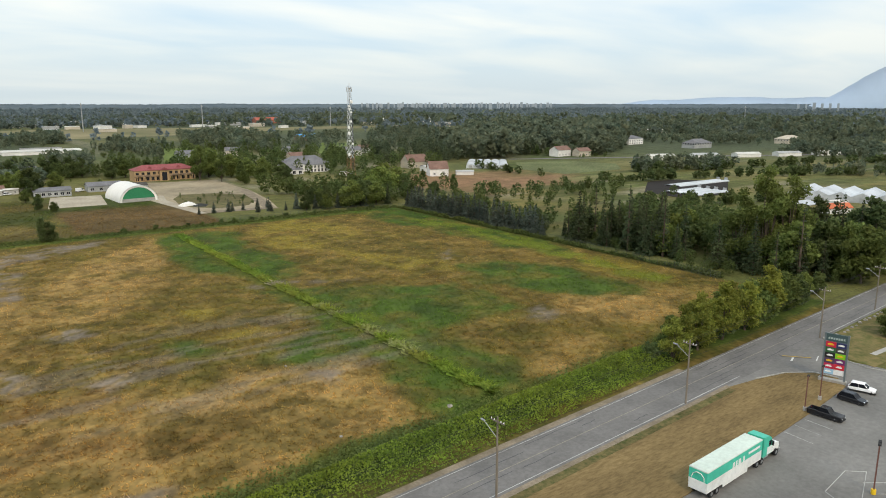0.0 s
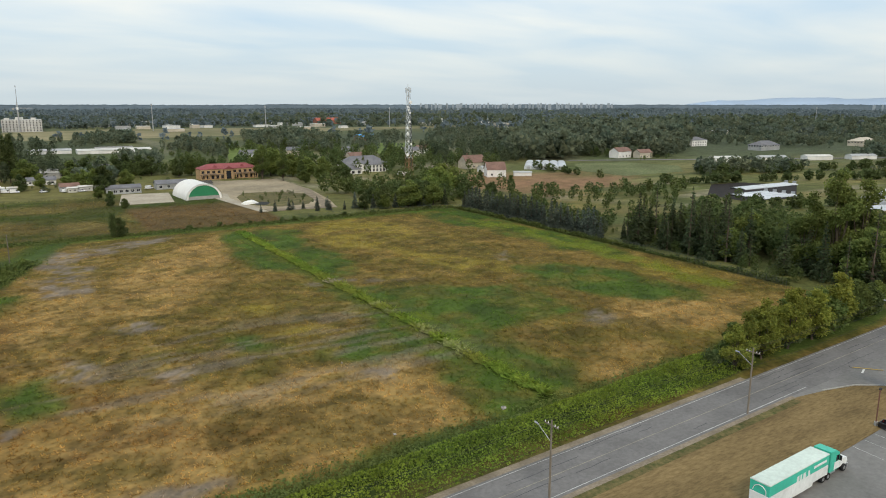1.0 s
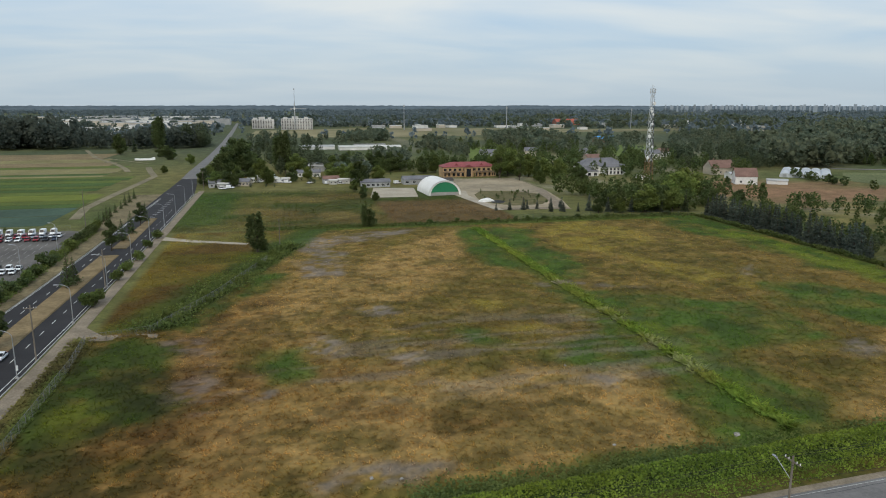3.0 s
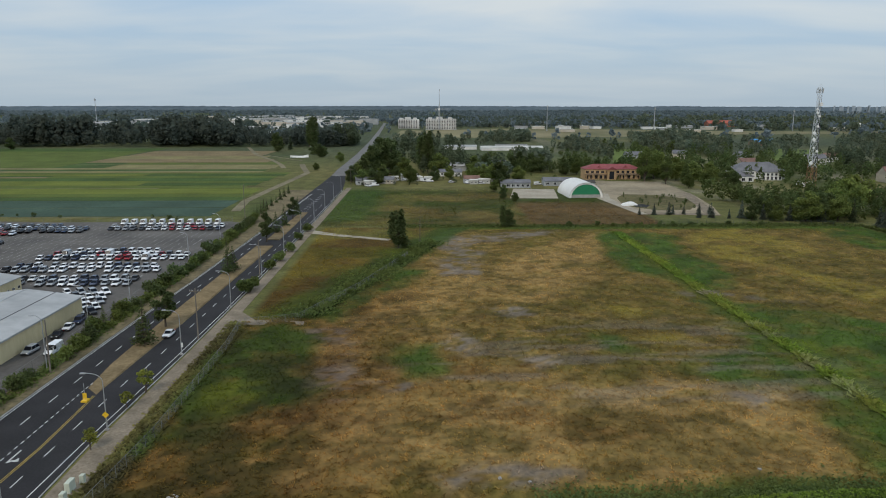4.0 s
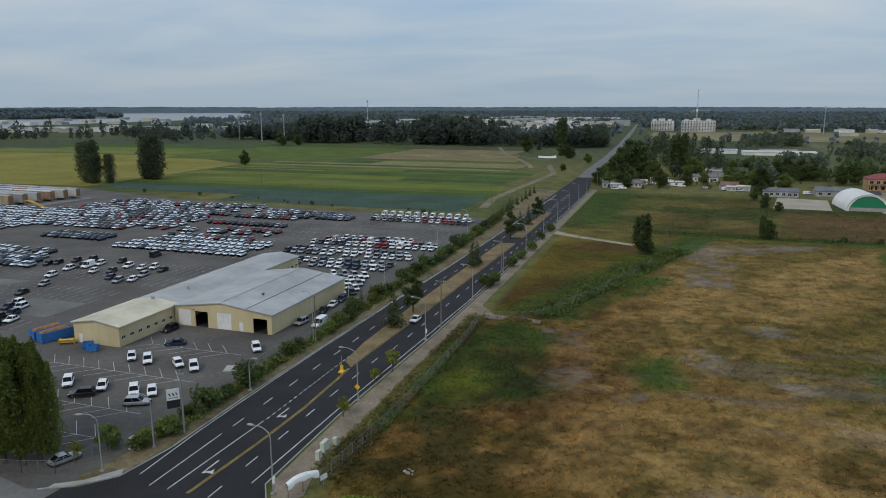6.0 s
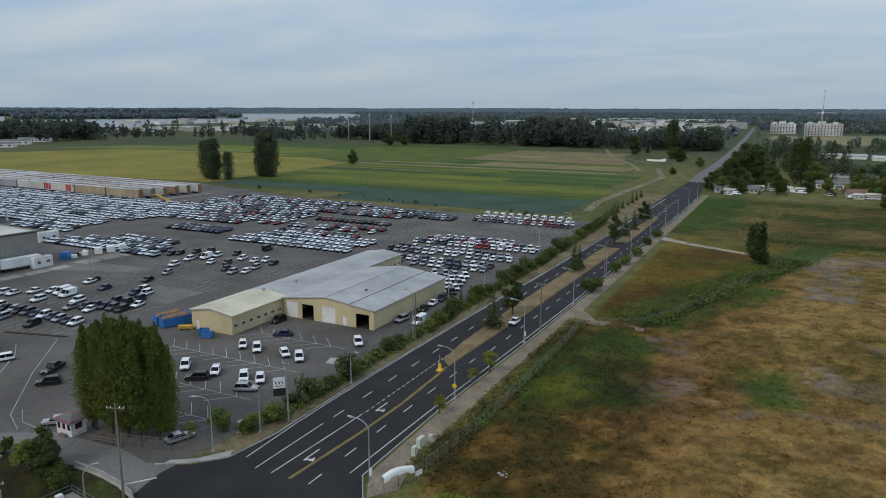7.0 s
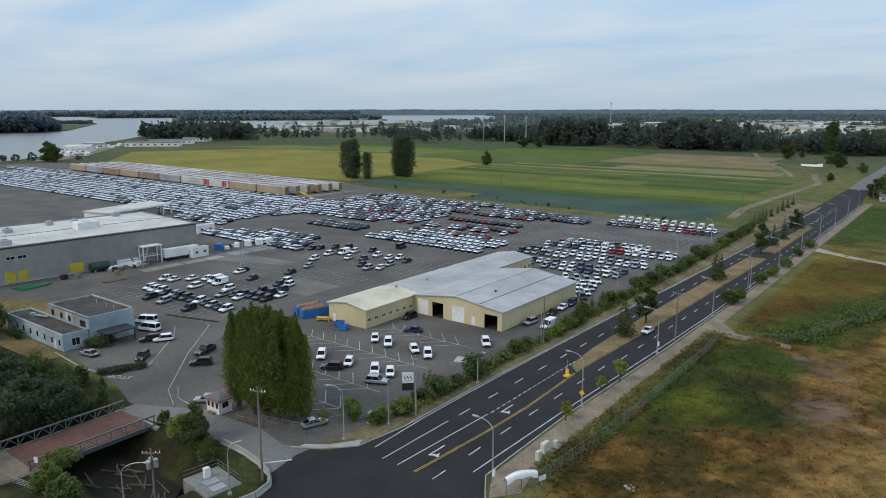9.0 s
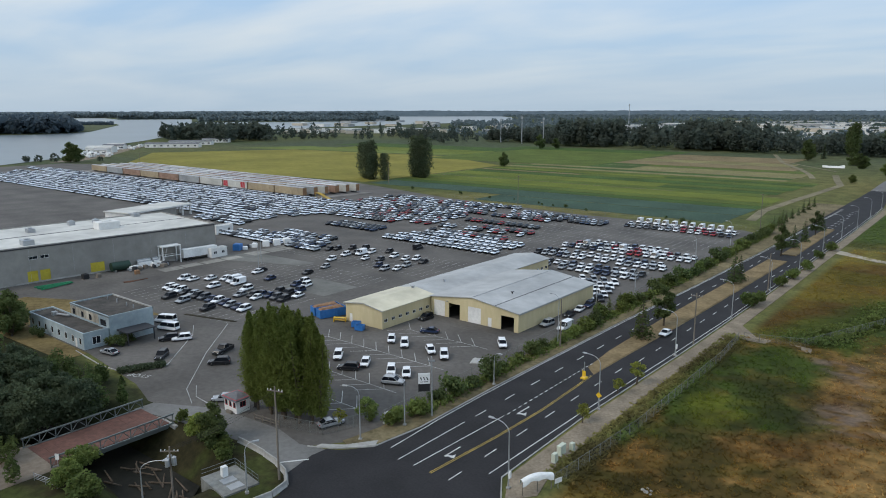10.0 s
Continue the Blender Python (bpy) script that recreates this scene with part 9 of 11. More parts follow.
def utility_pole(x, y, h, turn, arm=True, lamp=None, transformers=0, z=0.0, near=True):
    """A wooden pole with a crossarm and insulators; lamp: a steel arm towards that turn."""
    ob = thing("utility_pole", "weathered wooden utility pole with crossarm", "utility pole", (x, y, z), turn, "utility poles")
    part("pole", Shape().tube((0, 0, 0), (0, 0, h), 0.17, 0.11, 8), POLE_WOOD, ob)
    if arm:
        part("crossarm", Shape().box(-1.2, 1.2, -0.07, 0.07, h - 0.75, h - 0.6), POLE_WOOD, ob)
        for x1 in (-1.1, -0.6, 0.6, 1.1) if near else ():
            part("insulator", Shape().tube((x1, 0, h - 0.6), (x1, 0, h - 0.38), 0.06, 0.04, 6), WHITE_PAINT, ob)
    if lamp is not None:
        a = radians(lamp - turn)
        dx, dy = math.cos(a), math.sin(a)
        part("lamp_arm", Shape().tube((0, 0, h * 0.74), (dx * 2.4, dy * 2.4, h * 0.88), 0.045), GALV, ob)
        part("lamp_head", Shape().tube((dx * 2.3, dy * 2.3, h * 0.88), (dx * 3.0, dy * 3.0, h * 0.885), 0.14, 0.12, 6), GALV, ob)
    for k in range(transformers):
        a = 2.1 * k
        part("transformer", Shape().tube((0.5 * math.cos(a), 0.5 * math.sin(a), h - 2.6), (0.5 * math.cos(a), 0.5 * math.sin(a), h - 1.5), 0.3, 0.3, 10).tube((0.5 * math.cos(a), 0.5 * math.sin(a), h - 1.5), (0.5 * math.cos(a), 0.5 * math.sin(a), h - 1.35), 0.2, 0.1, 8), GALV, ob, "grey transformer can")
    return ob


SIDE_POLES = [(9.5, 60.0), (54.5, 62.6), (99.3, 65.9), (152, 69.4), (184, 71.8), (226, 74.5)]
for x, y in SIDE_POLES:
    utility_pole(x, y, 11.3, 94, True, 95)
utility_pole(-73.6, 55.6, 13.6, 20)
utility_pole(-81.2, 44.2, 9.6, 40, transformers=3, z=-2.6)
utility_pole(-49.2, 147.5, 11.5, 0)
utility_pole(-49.0, 205.0, 11.0, 0, arm=False)
utility_pole(-71.0, 128.4, 10.6, 0, arm=False)
utility_pole(-2, 256, 9.5, 0, arm=False)
for x, y in ((-204, 318), (-79.5, 311), (-560, 300), (-330, 352)):
    utility_pole(x, y, 15.5, 0, near=False)
for k in range(9):
    utility_pole(-46 - k * 0.9, 440 + k * 62, 11, 0, near=False)


def wire(points, name="cable"):
    """Slack cables between poles."""
    pts = []
    for p, q in zip(points, points[1:]):
        for k in range(8):
            f = k / 8
            pts.append((p[0] + (q[0] - p[0]) * f, p[1] + (q[1] - p[1]) * f, p[2] + (q[2] - p[2]) * f - 4 * 0.5 * f * (1 - f)))
    pts.append(points[-1])
    ob = tagged(new(name, Shape().loft([[(px, py, pz + 0.02), (px + 0.016, py - 0.016, pz - 0.01), (px - 0.016, py + 0.016, pz - 0.01)] for px, py, pz in pts]).mesh(name, BLACK)), "thin black overhead cable between poles", "cable", "overhead cables")
    return ob


for off in (-1.1, 0.6, 1.1):
    wire([(x, y + off, 10.9) for x, y in SIDE_POLES])
wire([(x, y, 8.2) for x, y in SIDE_POLES])
for dz in (0, 0.5, 1.0):
    wire([(-73.6, 55.6, 13.0 - dz), (-100, 80, 12.2 - dz), (-125, 92, 11.4 - dz)])
    wire([(-73.6, 55.6, 13.0 - dz), (-81.2, 44.2, 6.8 - dz * 0.4)])


def chain_fence(points, h, m, label, group="", gap=3.0, dense=0.28):
    """Posts, rails and woven wire between two ends."""
    ob = thing("chain_fence", label, "fence", (0, 0, 0), 0, group)
    for (x0, y0), (x1, y1) in zip(points, points[1:]):
        long = math.hypot(x1 - x0, y1 - y0)
        n = max(1, round(long / gap))
        for k in range(n + 1):
            x, y = x0 + (x1 - x0) * k / n, y0 + (y1 - y0) * k / n
            part("post", Shape().tube((x, y, -0.1), (x, y, h + 0.08), 0.045, 0.045, 6), m, ob)
        part("top_rail", Shape().tube((x0, y0, h), (x1, y1, h), 0.03, 0.03, 5), m, ob)
        net = Shape()
        dx, dy = (x1 - x0) / long, (y1 - y0) / long
        s = -h
        while s < long:
            for sign in (1, -1):
                a, b = max(0.0, s), min(long, s + h)
                if b > a:
                    za, zb = (a - s, b - s) if sign > 0 else (h - (a - s), h - (b - s))
                    net.tube((x0 + dx * a, y0 + dy * a, za + 0.02), (x0 + dx * b, y0 + dy * b, zb + 0.02), 0.007, 0.007, 3, ends=False)
            s += dense
        part("wire_mesh", net, m, ob)
    return ob


chain_fence([(-43.0, 77.5), (-41.4, 101), (-41.4, 141), (-42.5, 156.5)], 1.9, CHAIN, "grey chain-link fence along the boulevard path", dense=0.42)
chain_fence([(-30, 160.5), (-18, 191), (-6, 231)], 1.8, CHAIN, "grey chain-link fence along the hollow", dense=0.35)
chain_fence([(-41.5, 157), (-35.5, 158.5), (-30, 160.5)], 1.9, CHAIN, "grey chain-link field gate across the track")
chain_fence([(181, 112), (184, 176), (184.8, 208), (183, 285)], 2.2, CHAIN_DARK, "dark overgrown chain-link fence below the conifers", gap=3.2, dense=0.3)
chain_fence([(183, 285), (150, 293), (100, 294)], 2.0, CHAIN_DARK, "dark chain-link fence behind the field", gap=4, dense=0.5)
chain_fence([(-76.5, 75.8), (-79, 68.4), (-83.5, 67.0), (-87, 66.2)], 2.0, CHAIN, "chain-link fence at the yard corner")
chain_fence([(-75, 78), (-75.2, 130), (-75.6, 200), (-77, 302)], 2.0, CHAIN, "chain-link yard fence behind the shrubs", gap=4, dense=0.6)
chain_fence([(-84, 307), (-165, 306.5), (-252, 318)], 1.8, CHAIN, "wire fence between yard and crops", gap=6, dense=0.9)

# timber rails by the booth
rail = thing("rail_fence", "weathered post and rail fence by the poplars", "fence", (0, 0, 0))
for k in range(4):
    part("post", Shape().box(-92 + k * 1.8 - 0.07, -92 + k * 1.8 + 0.07, 65.2 + k * 0.25 - 0.07, 65.2 + k * 0.25 + 0.07, 0, 1.2), POLE_WOOD, rail)
for z in (0.5, 1.0):
    part("rail", Shape().tube((-92, 65.2, z), (-86.6, 65.95, z), 0.06), POLE_WOOD, rail)

# concrete barriers round the junction corner
for (x0, y0), (x1, y1) in (((-87.5, 58.9), (-84.2, 58.9)), ((-84.1, 58.9), (-80.9, 58.7)), ((-80.8, 58.6), (-77.3, 58.1)), ((-77.2, 58.0), (-73.9, 57.0)), ((-73.8, 56.9), (-71.6, 55.2)), ((-71.5, 55.1), (-70.8, 52.2)), ((-70.8, 52.1), (-71.4, 48.6))):
    long = math.hypot(x1 - x0, y1 - y0)
    tagged(new("road_barrier", Shape().side([(-0.3, 0), (0.3, 0), (0.14, 0.3), (0.09, 0.82), (-0.09, 0.82), (-0.14, 0.3)], 0, long).mesh("road_barrier", CONCRETE)), "low grey concrete road barrier", "barrier", "corner barriers").matrix_basis = pose(x0, y0, 0.03, 0, 0, math.degrees(math.atan2(y1 - y0, x1 - x0)) - 90)

# kerbs
def kerb(points, name="kerb", wide=0.18, high=0.15):
    s = Shape()
    for (x0, y0), (x1, y1) in zip(points, points[1:]):
        d = Vector((x1 - x0, y1 - y0)).normalized()
        nx_, ny_ = -d.y * wide / 2, d.x * wide / 2
        s.prism([(x0 - nx_, y0 - ny_), (x1 - nx_, y1 - ny_), (x1 + nx_, y1 + ny_), (x0 + nx_, y0 + ny_)], -0.1, 0.03 + high)
    return structure(name, s, CONCRETE, "pale concrete kerb along the road", "kerb")


kerb([(-49.9, 75), (-50.3, 100), (-49.1, 140), (-48.3, 200), (-48.1, 300), (-48.1, 420)])
kerb([(-44.4, 68), (-46.9, 70.4), (-49.9, 75)])
kerb([(-69.2, 100), (-68.9, 80), (-70.1, 70.6), (-74, 66.7), (-78, 64.4)])
kerb([(-69.2, 100), (-68.5, 150), (-66.9, 200), (-65.9, 260), (-64.4, 400)])
kerb([(131.9, 56.0), (130.9, 60.2), (126.2, 63.3), (119, 64.9)])
kerb([(153, slope(153) - 4.5), (146, 64.2), (142.4, 60), (141.4, 55), (143, 51)])
sheet("pavement_corner", [(-70.2, 71), (-73.4, 67.2), (-77, 65.3), (-76.9, 66.2), (-73.9, 68.2), (-71.0, 72.5)], 0.14, CONCRETE, "pale concrete pavement at the entrance corner", "pavement", 0.1)


# ---- road markings: each dash a piece of its road ----
def dash_mesh(name, long, wide, m):
    return Shape().box(-wide / 2, wide / 2, -long / 2, long / 2, 0, 0.006).mesh(name, m)


DASH, LONG_DASH, SHORT_DASH = dash_mesh("lane_dash", 3.0, 0.17, WHITE_LINE), dash_mesh("lane_line", 16.0, 0.15, WHITE_LINE), dash_mesh("short_dash", 0.9, 0.17, WHITE_LINE)


def lay(me, x, y, z=0.034, turn=0.0, parent=None):
    ob = new(me.name.split(".")[0], me)
    ob.parent = parent or road
    ob.matrix_basis = pose(x, y, z, 0, 0, turn)
    return ob


def bend(base, y):
    """How far the lanes lean from straight as they run north."""
    return base + max(0, y - 105) * 0.0135 if y < 260 else base + 155 * 0.0135


for k in range(22):
    y = 99.1 + k * 8.6
    lay(DASH, bend(-64.5, y) + (0.5 if y > 200 else 0), y)
for k in range(34):
    y = 71.4 + k * 8.6
    lay(DASH, bend(-55.25, y) + (0.8 if y > 130 else 0), y)
lay(LONG_DASH, -64.6, 78, turn=0.0)
lay(DASH, -64.5, 90.4)
lay(dash_mesh("lane_line", 22.0, 0.15, WHITE_LINE), -61.3, 81, turn=-2.0)
for k in range(18):
    lay(SHORT_DASH, -60.8 - 0.004 * k, 93.2 + k * 1.75)
edge = Shape()
for pts in ([(-67.9, 72), (-68.5, 84), (-68.7, 97), (-68.6, 119), (-68.0, 154), (-66.6, 200), (-65.4, 260), (-63.9, 400)], [(-51.9, 74.8), (-51.5, 100), (-50.3, 138), (-49.5, 170), (-49.2, 300), (-49.2, 420)]):
    for (x0, y0), (x1, y1) in zip(pts, pts[1:]):
        edge.add([(x0 - 0.08, y0, 0.036), (x0 + 0.08, y0, 0.036), (x1 + 0.08, y1, 0.036), (x1 - 0.08, y1, 0.036)], [(0, 1, 2, 3)])
part("edge_line", edge, WHITE_LINE, road, "solid white edge lines")
for off in (-0.16, 0.16):
    s = Shape()
    pts = [(-58.5 + off, 69.9), (-57.5 + off, 85.7), (-57.2 + off, 98.3), (-57.7 + off, 112.2), (-58.0 + off, 117.5)]
    for (x0, y0), (x1, y1) in zip(pts, pts[1:]):
        s.add([(x0 - 0.06, y0, 0.036), (x0 + 0.06, y0, 0.036), (x1 + 0.06, y1, 0.036), (x1 - 0.06, y1, 0.036)], [(0, 1, 2, 3)])
    part("centre_line", s, YELLOW_LINE, road, "yellow centre line")


def turn_arrow(x, y):
    s = Shape()
    s.box(-0.12, 0.12, -2.2, 1.6, 0, 0.006)
    s.add([(-0.12, -2.2, 0), (0.12, -2.2, 0), (1.0, -1.5, 0), (1.0, -1.2, 0), (-0.12, -1.7, 0), (0.62, -1.95, 0.006), (1.5, -1.9, 0.006), (0.95, -0.7, 0.006)], [(0, 1, 2, 3, 4), (5, 6, 7)])
    ob = part("turn_arrow", s, WHITE_LINE, road, "painted white turn arrow")
    ob.matrix_basis = pose(x, y, 0.036)


turn_arrow(-59.9, 77.1)
turn_arrow(-59.6, 96.1)
lay(dash_mesh("stop_line", 5.0, 0.3, WHITE_LINE), -76.3, 59.9, 0.052, -38)
for k in range(10):
    lay(dash_mesh("hatch_line", 3.0, 0.4, WHITE_LINE) if k == 0 else bpy.data.meshes["hatch_line"], -57.6, 335 + k * 7, 0.036, 55)
# side road
lines = Shape()
for a, b in ((-46, 118), (156, 300)):
    lines.add([(a, slope(a) - 4.0, 0.04), (b, slope(b) - 4.0, 0.04), (b, slope(b) - 3.86, 0.04), (a, slope(a) - 3.86, 0.04)], [(0, 1, 2, 3)])
lines.add([(-46, slope(-46) + 3.8, 0.04), (300, slope(300) + 3.8, 0.04), (300, slope(300) + 3.9, 0.04), (-46, slope(-46) + 3.9, 0.04)], [(0, 1, 2, 3)])
part("edge_line", lines, WORN_LINE, side_road)
part("centre_line", Shape().add([(-46, slope(-46) - 0.06, 0.04), (300, slope(300) - 0.06, 0.04), (300, slope(300) + 0.06, 0.04), (-46, slope(-46) + 0.06, 0.04)], [(0, 1, 2, 3)]), surface("faded_yellow_paint", (0.24, 0.22, 0.18), (0.3, 0.27, 0.2), 2, 0.9), side_road, "faded centre line")
cracks = Shape()
kr = np.random.default_rng(3)
for _ in range(46):
    x, off, ln = kr.uniform(-20, 190), kr.choice([-2.6, -1.2, 0.5, 1.6, 2.9]) + kr.uniform(-0.3, 0.3), kr.uniform(3, 14)
    y = slope(x) + off
    for k in range(5):
        y2 = slope(x + ln / 5) + off + kr.uniform(-0.12, 0.12)
        cracks.add([(x, y - 0.05, 0.038), (x + ln / 5, y2 - 0.05, 0.038), (x + ln / 5, y2 + 0.06, 0.038), (x, y + 0.06, 0.038)], [(0, 1, 2, 3)])
        x, y = x + ln / 5, y2
part("crack_seal", cracks, plain("tar_seal", (0.05, 0.05, 0.055), 0.7), side_road, "dark tar crack seals")
shoulder = Shape()
shoulder.add([(-40, slope(-40) + 4.3, 0.05), (112, slope(112) + 4.3, 0.05), (112, slope(112) + 5.6, 0.02), (-40, slope(-40) + 5.6, 0.02)], [(0, 1, 2, 3)])
shoulder.add([(-30, slope(-30) - 5.8, 0.13), (112, slope(112) - 5.6, 0.13), (112, slope(112) - 4.5, 0.05), (-30, slope(-30) - 4.5, 0.05)], [(0, 1, 2, 3)])
structure("verge_gravel", shoulder, GRAVEL, "gravel shoulders of the side road", "shoulder")
tip = thing("traffic_island", "small painted kerb island at the shop entry", "traffic island", (0, 0, 0))
part("island", Shape().prism([(134.2, 68.2), (137.8, 64.0), (138.3, 64.3), (136.2, 68.0), (134.8, 69.0)], 0, 0.17), ASPHALT_SHOP, tip)
part("edge", Shape().tube((134.4, 68.2, 0.14), (137.8, 64.2, 0.14), 0.12, 0.12, 5), YELLOW_LINE, tip, "yellow kerb edge")
lay(dash_mesh("stop_line", 2.6, 0.35, WHITE_LINE), 134.6, 66.2, 0.05, -70, shop_entry)
lay(dash_mesh("lane_line", 3.2, 0.2, WHITE_LINE), 138.9, 63.4, 0.05, -70, shop_entry)
for x in (102, 105.6, 109.0):
    lay(dash_mesh("bay_line", 4.6, 0.1, WORN_LINE), x + 0.4, 48.2 + (x - 102) * 0.07, 0.042, -4, shop_lot)
bay = Shape()
for p, q in (((90.2, 38.3), (97.8, 39.3)), ((97.8, 39.3), (99.9, 37.4)), ((99.9, 37.4), (90.5, 34.0)), ((90.2, 38.3), (86, 30)), ((94.6, 34.3), (99, 31)), ((96.5, 36.4), (101, 33))):
    bay.tube((*p, 0.04), (*q, 0.04), 0.06, 0.06, 4)
part("bay_line", bay, WORN_LINE, shop_lot, "faded yellowish bay lines")
# bays near the yard hall: slanted stalls on both sides of three lines
for y0, x0, x1 in ((117.4, -104, -82), (102.2, -115, -82), (88.0, -103, -81.5), (78.8, -97, -82)):
    spine = Shape().box(x0, x1, y0 - 0.06, y0 + 0.06, 0.021, 0.028)
    part("bay_line", spine, WORN_LINE, yard)
    n = int((x1 - x0) / 3.7)
    for k in range(n + 1):
        x = x0 + k * 3.7
        stall = bpy.data.meshes.get("stall_line") or dash_mesh("stall_line", 5.4, 0.12, WORN_LINE)
        lay(stall, x - 1.9, y0 + 1.95, 0.022, 45, yard)
        lay(stall, x - 1.9, y0 - 1.95, 0.022, -45, yard)
stripes = []
for y in (96, 102.5, 114, 119.5, 128, 134, 141, 148, 160, 166, 174, 180, 199, 205, 212, 218, 229, 235, 242, 248, 256, 262, 270, 276, 285, 291, 298):
    x1 = -84 if y > 190 else -142 if y < 155 else -128
    for k in range(40):
        x = x1 - k * 2.75
        if x < -205 or (y < 150 and x < -190):
            break
        stripes.append((x, y))
st = np.array(stripes)
sv = np.stack([np.stack([st[:, 0] - 0.05, st[:, 1] - 2.6, 0 * st[:, 0] + 0.024], 1), np.stack([st[:, 0] + 0.05, st[:, 1] - 2.6, 0 * st[:, 0] + 0.024], 1),
               np.stack([st[:, 0] - 0.3 + 0.05, st[:, 1] + 2.6, 0 * st[:, 0] + 0.024], 1), np.stack([st[:, 0] - 0.3 - 0.05, st[:, 1] + 2.6, 0 * st[:, 0] + 0.024], 1)], 1).reshape(-1, 3)
stuff("bay_lines", fast_mesh("bay_lines", sv, np.arange(len(sv)).reshape(-1, 4), WORN_LINE), "hundreds of worn white parking bay lines", "road marking")
guide = Shape()
for pts in ([(-146, 88), (-140, 84), (-126.8, 70.1), (-129.5, 66.5)], [(-141, 94), (-127, 79), (-112.5, 65.5), (-106, 62.5)], [(-112.5, 67.5), (-108, 64.6), (-101, 64.0)]):
    for p, q in zip(pts, pts[1:]):
        guide.tube((*p, 0.02), (*q, 0.02), 0.09, 0.09, 4)
part("guide_line", guide, WORN_LINE, yard, "worn white guide lines")
word = bpy.data.curves.new("stop_word", "FONT")
word.body, word.size, word.align_x, word.align_y = "STOP", 2.0, "CENTER", "CENTER"
word.materials.append(WORN_LINE)
word_ob = new("painted_word", word)
word_ob.parent = yard
word_ob.matrix_basis = pose(-125.6, 63.6, 0.05, 0, 0, 205)

# kerbed planting strips in the yard
for pts in ([(-131.5, 62.4), (-126.8, 63.8), (-127.6, 69.6), (-129.4, 70.2)], [(-156, 91.6), (-141, 95.6), (-140.8, 96.4), (-156, 92.4)]):
    sheet("ground_planting", pts, 0.16, surface("bark_bed", (0.03, 0.028, 0.02), (0.07, 0.06, 0.04), 1.5, 0.95), "dark low planting strip in the yard", "planting", 0.15)
hx = np.random.default_rng(41)
hf, hn = hx.uniform(0, 1, 2600), hx.normal(0, 0.55, 2600)
hv, hq = leaf_quads(np.stack([-130.2 + 3.6 * hf + hn, 61.6 + 8.0 * hf - hn * 0.4, 0.15 + hx.uniform(0, 0.8, 2600)], 1), hx.uniform(0.1, 0.2, 2600), hx)
stuff("hedge", fast_mesh("hedge", hv, hq, LEAF_COOL), "low dark hedge in a kerbed strip of the yard", "hedge")
sheet("ground_office_grass", [(-200, 56), (-146, 58), (-146, 63.2), (-176.5, 63.4), (-177, 70), (-168, 80), (-160, 88), (-178, 88), (-205, 74)], 0.09, surface("dry_office_grass", (0.13, 0.095, 0.04), (0.22, 0.165, 0.075), 0.8, 0.95, stain=0.3), "dry grass round the office", "lawn", 0.1)
kerb([(-149.5, 62.5), (-136, 61.5), (-131.6, 62.2)])

# ---- bridge ----
bridge = thing("bridge", "short steel truss bridge with a rust-brown deck", "bridge", (-106.2, 46.8, 0))
DECK = surface("rust_brown_deck", (0.09, 0.042, 0.032), (0.15, 0.07, 0.052), 1.2, 0.85, stain=0.25)
TRUSS = plain("grey_green_truss_steel", (0.16, 0.18, 0.175), 0.6, 0.3, stain=0.2)
for k in range(12):
    part("deck_plank", Shape().box(-4.4, 4.4, -9.0 + k * 1.5, -9.0 + k * 1.5 + 1.485, -0.1, 0.08), DECK, bridge)
part("girder", Shape().box(-4.3, -3.9, -9.4, 9.4, -0.9, -0.12), TRUSS, bridge)
part("girder", Shape().box(3.9, 4.3, -9.4, 9.4, -0.9, -0.12), TRUSS, bridge)
for sx in (-4.75, 4.75):
    part("top_chord", Shape().box(sx - 0.12, sx + 0.12, -9.6, 9.6, 1.45, 1.65), TRUSS, bridge)
    part("bottom_chord", Shape().box(sx - 0.12, sx + 0.12, -9.6, 9.6, -0.1, 0.1), TRUSS, bridge)
    for k in range(9):
        y = -9.4 + k * 2.35
        part("upright", Shape().box(sx - 0.06, sx + 0.06, y - 0.06, y + 0.06, 0.1, 1.45), TRUSS, bridge)
        if k < 8:
            part("diagonal", Shape().tube((sx, y, 0.1), (sx, y + 1.17, 1.45), 0.06, 0.06, 5).tube((sx, y + 1.17, 1.45), (sx, y + 2.35, 0.1), 0.06, 0.06, 5), TRUSS, bridge)
for y in (-9.6, 9.0):
    part("abutment", Shape().box(-6, 6, y, y + 0.6, -4.5, -0.11), CONCRETE, bridge)
gate = thing("steel_gate", "open galvanised tube gate by the bridge", "gate", (-99.6, 34.4, 0.05), 12)
for z in (0.35, 0.6, 0.85, 1.1):
    part("rail", Shape().tube((0, 0, z), (4.8, 0, z), 0.03), GALV, gate)
for x in (0, 2.4, 4.8):
    part("upright", Shape().tube((x, 0, 0), (x, 0, 1.2), 0.04), GALV, gate)
post = thing("sign_post", "small white notice on a post by the bridge", "sign", (-100.4, 37.9, 0.05), 30)
part("post", Shape().tube((0, 0, 0), (0, 0, 2.2), 0.04), GALV, post)
part("board", Shape().box(-0.3, 0.3, -0.06, -0.03, 1.4, 2.3), WHITE_PAINT, post)
lr = np.random.default_rng(12)
for k in range(26):
    x, y, a, ln = lr.uniform(-99, -83), lr.uniform(43.2, 49.8), lr.uniform(0, 3.1), lr.uniform(1.5, 5.0)
    dx, dy = math.cos(a) * ln / 2, math.sin(a) * ln / 2 * 0.6
    tagged(new("log", Shape().tube((x - dx, y - dy, -3.35), (x + dx, y + dy, -3.25 + lr.uniform(0, 0.5)), 0.16, 0.09, 7).mesh("log", BARK)), "grey driftwood log stranded in the creek", "log", "driftwood")
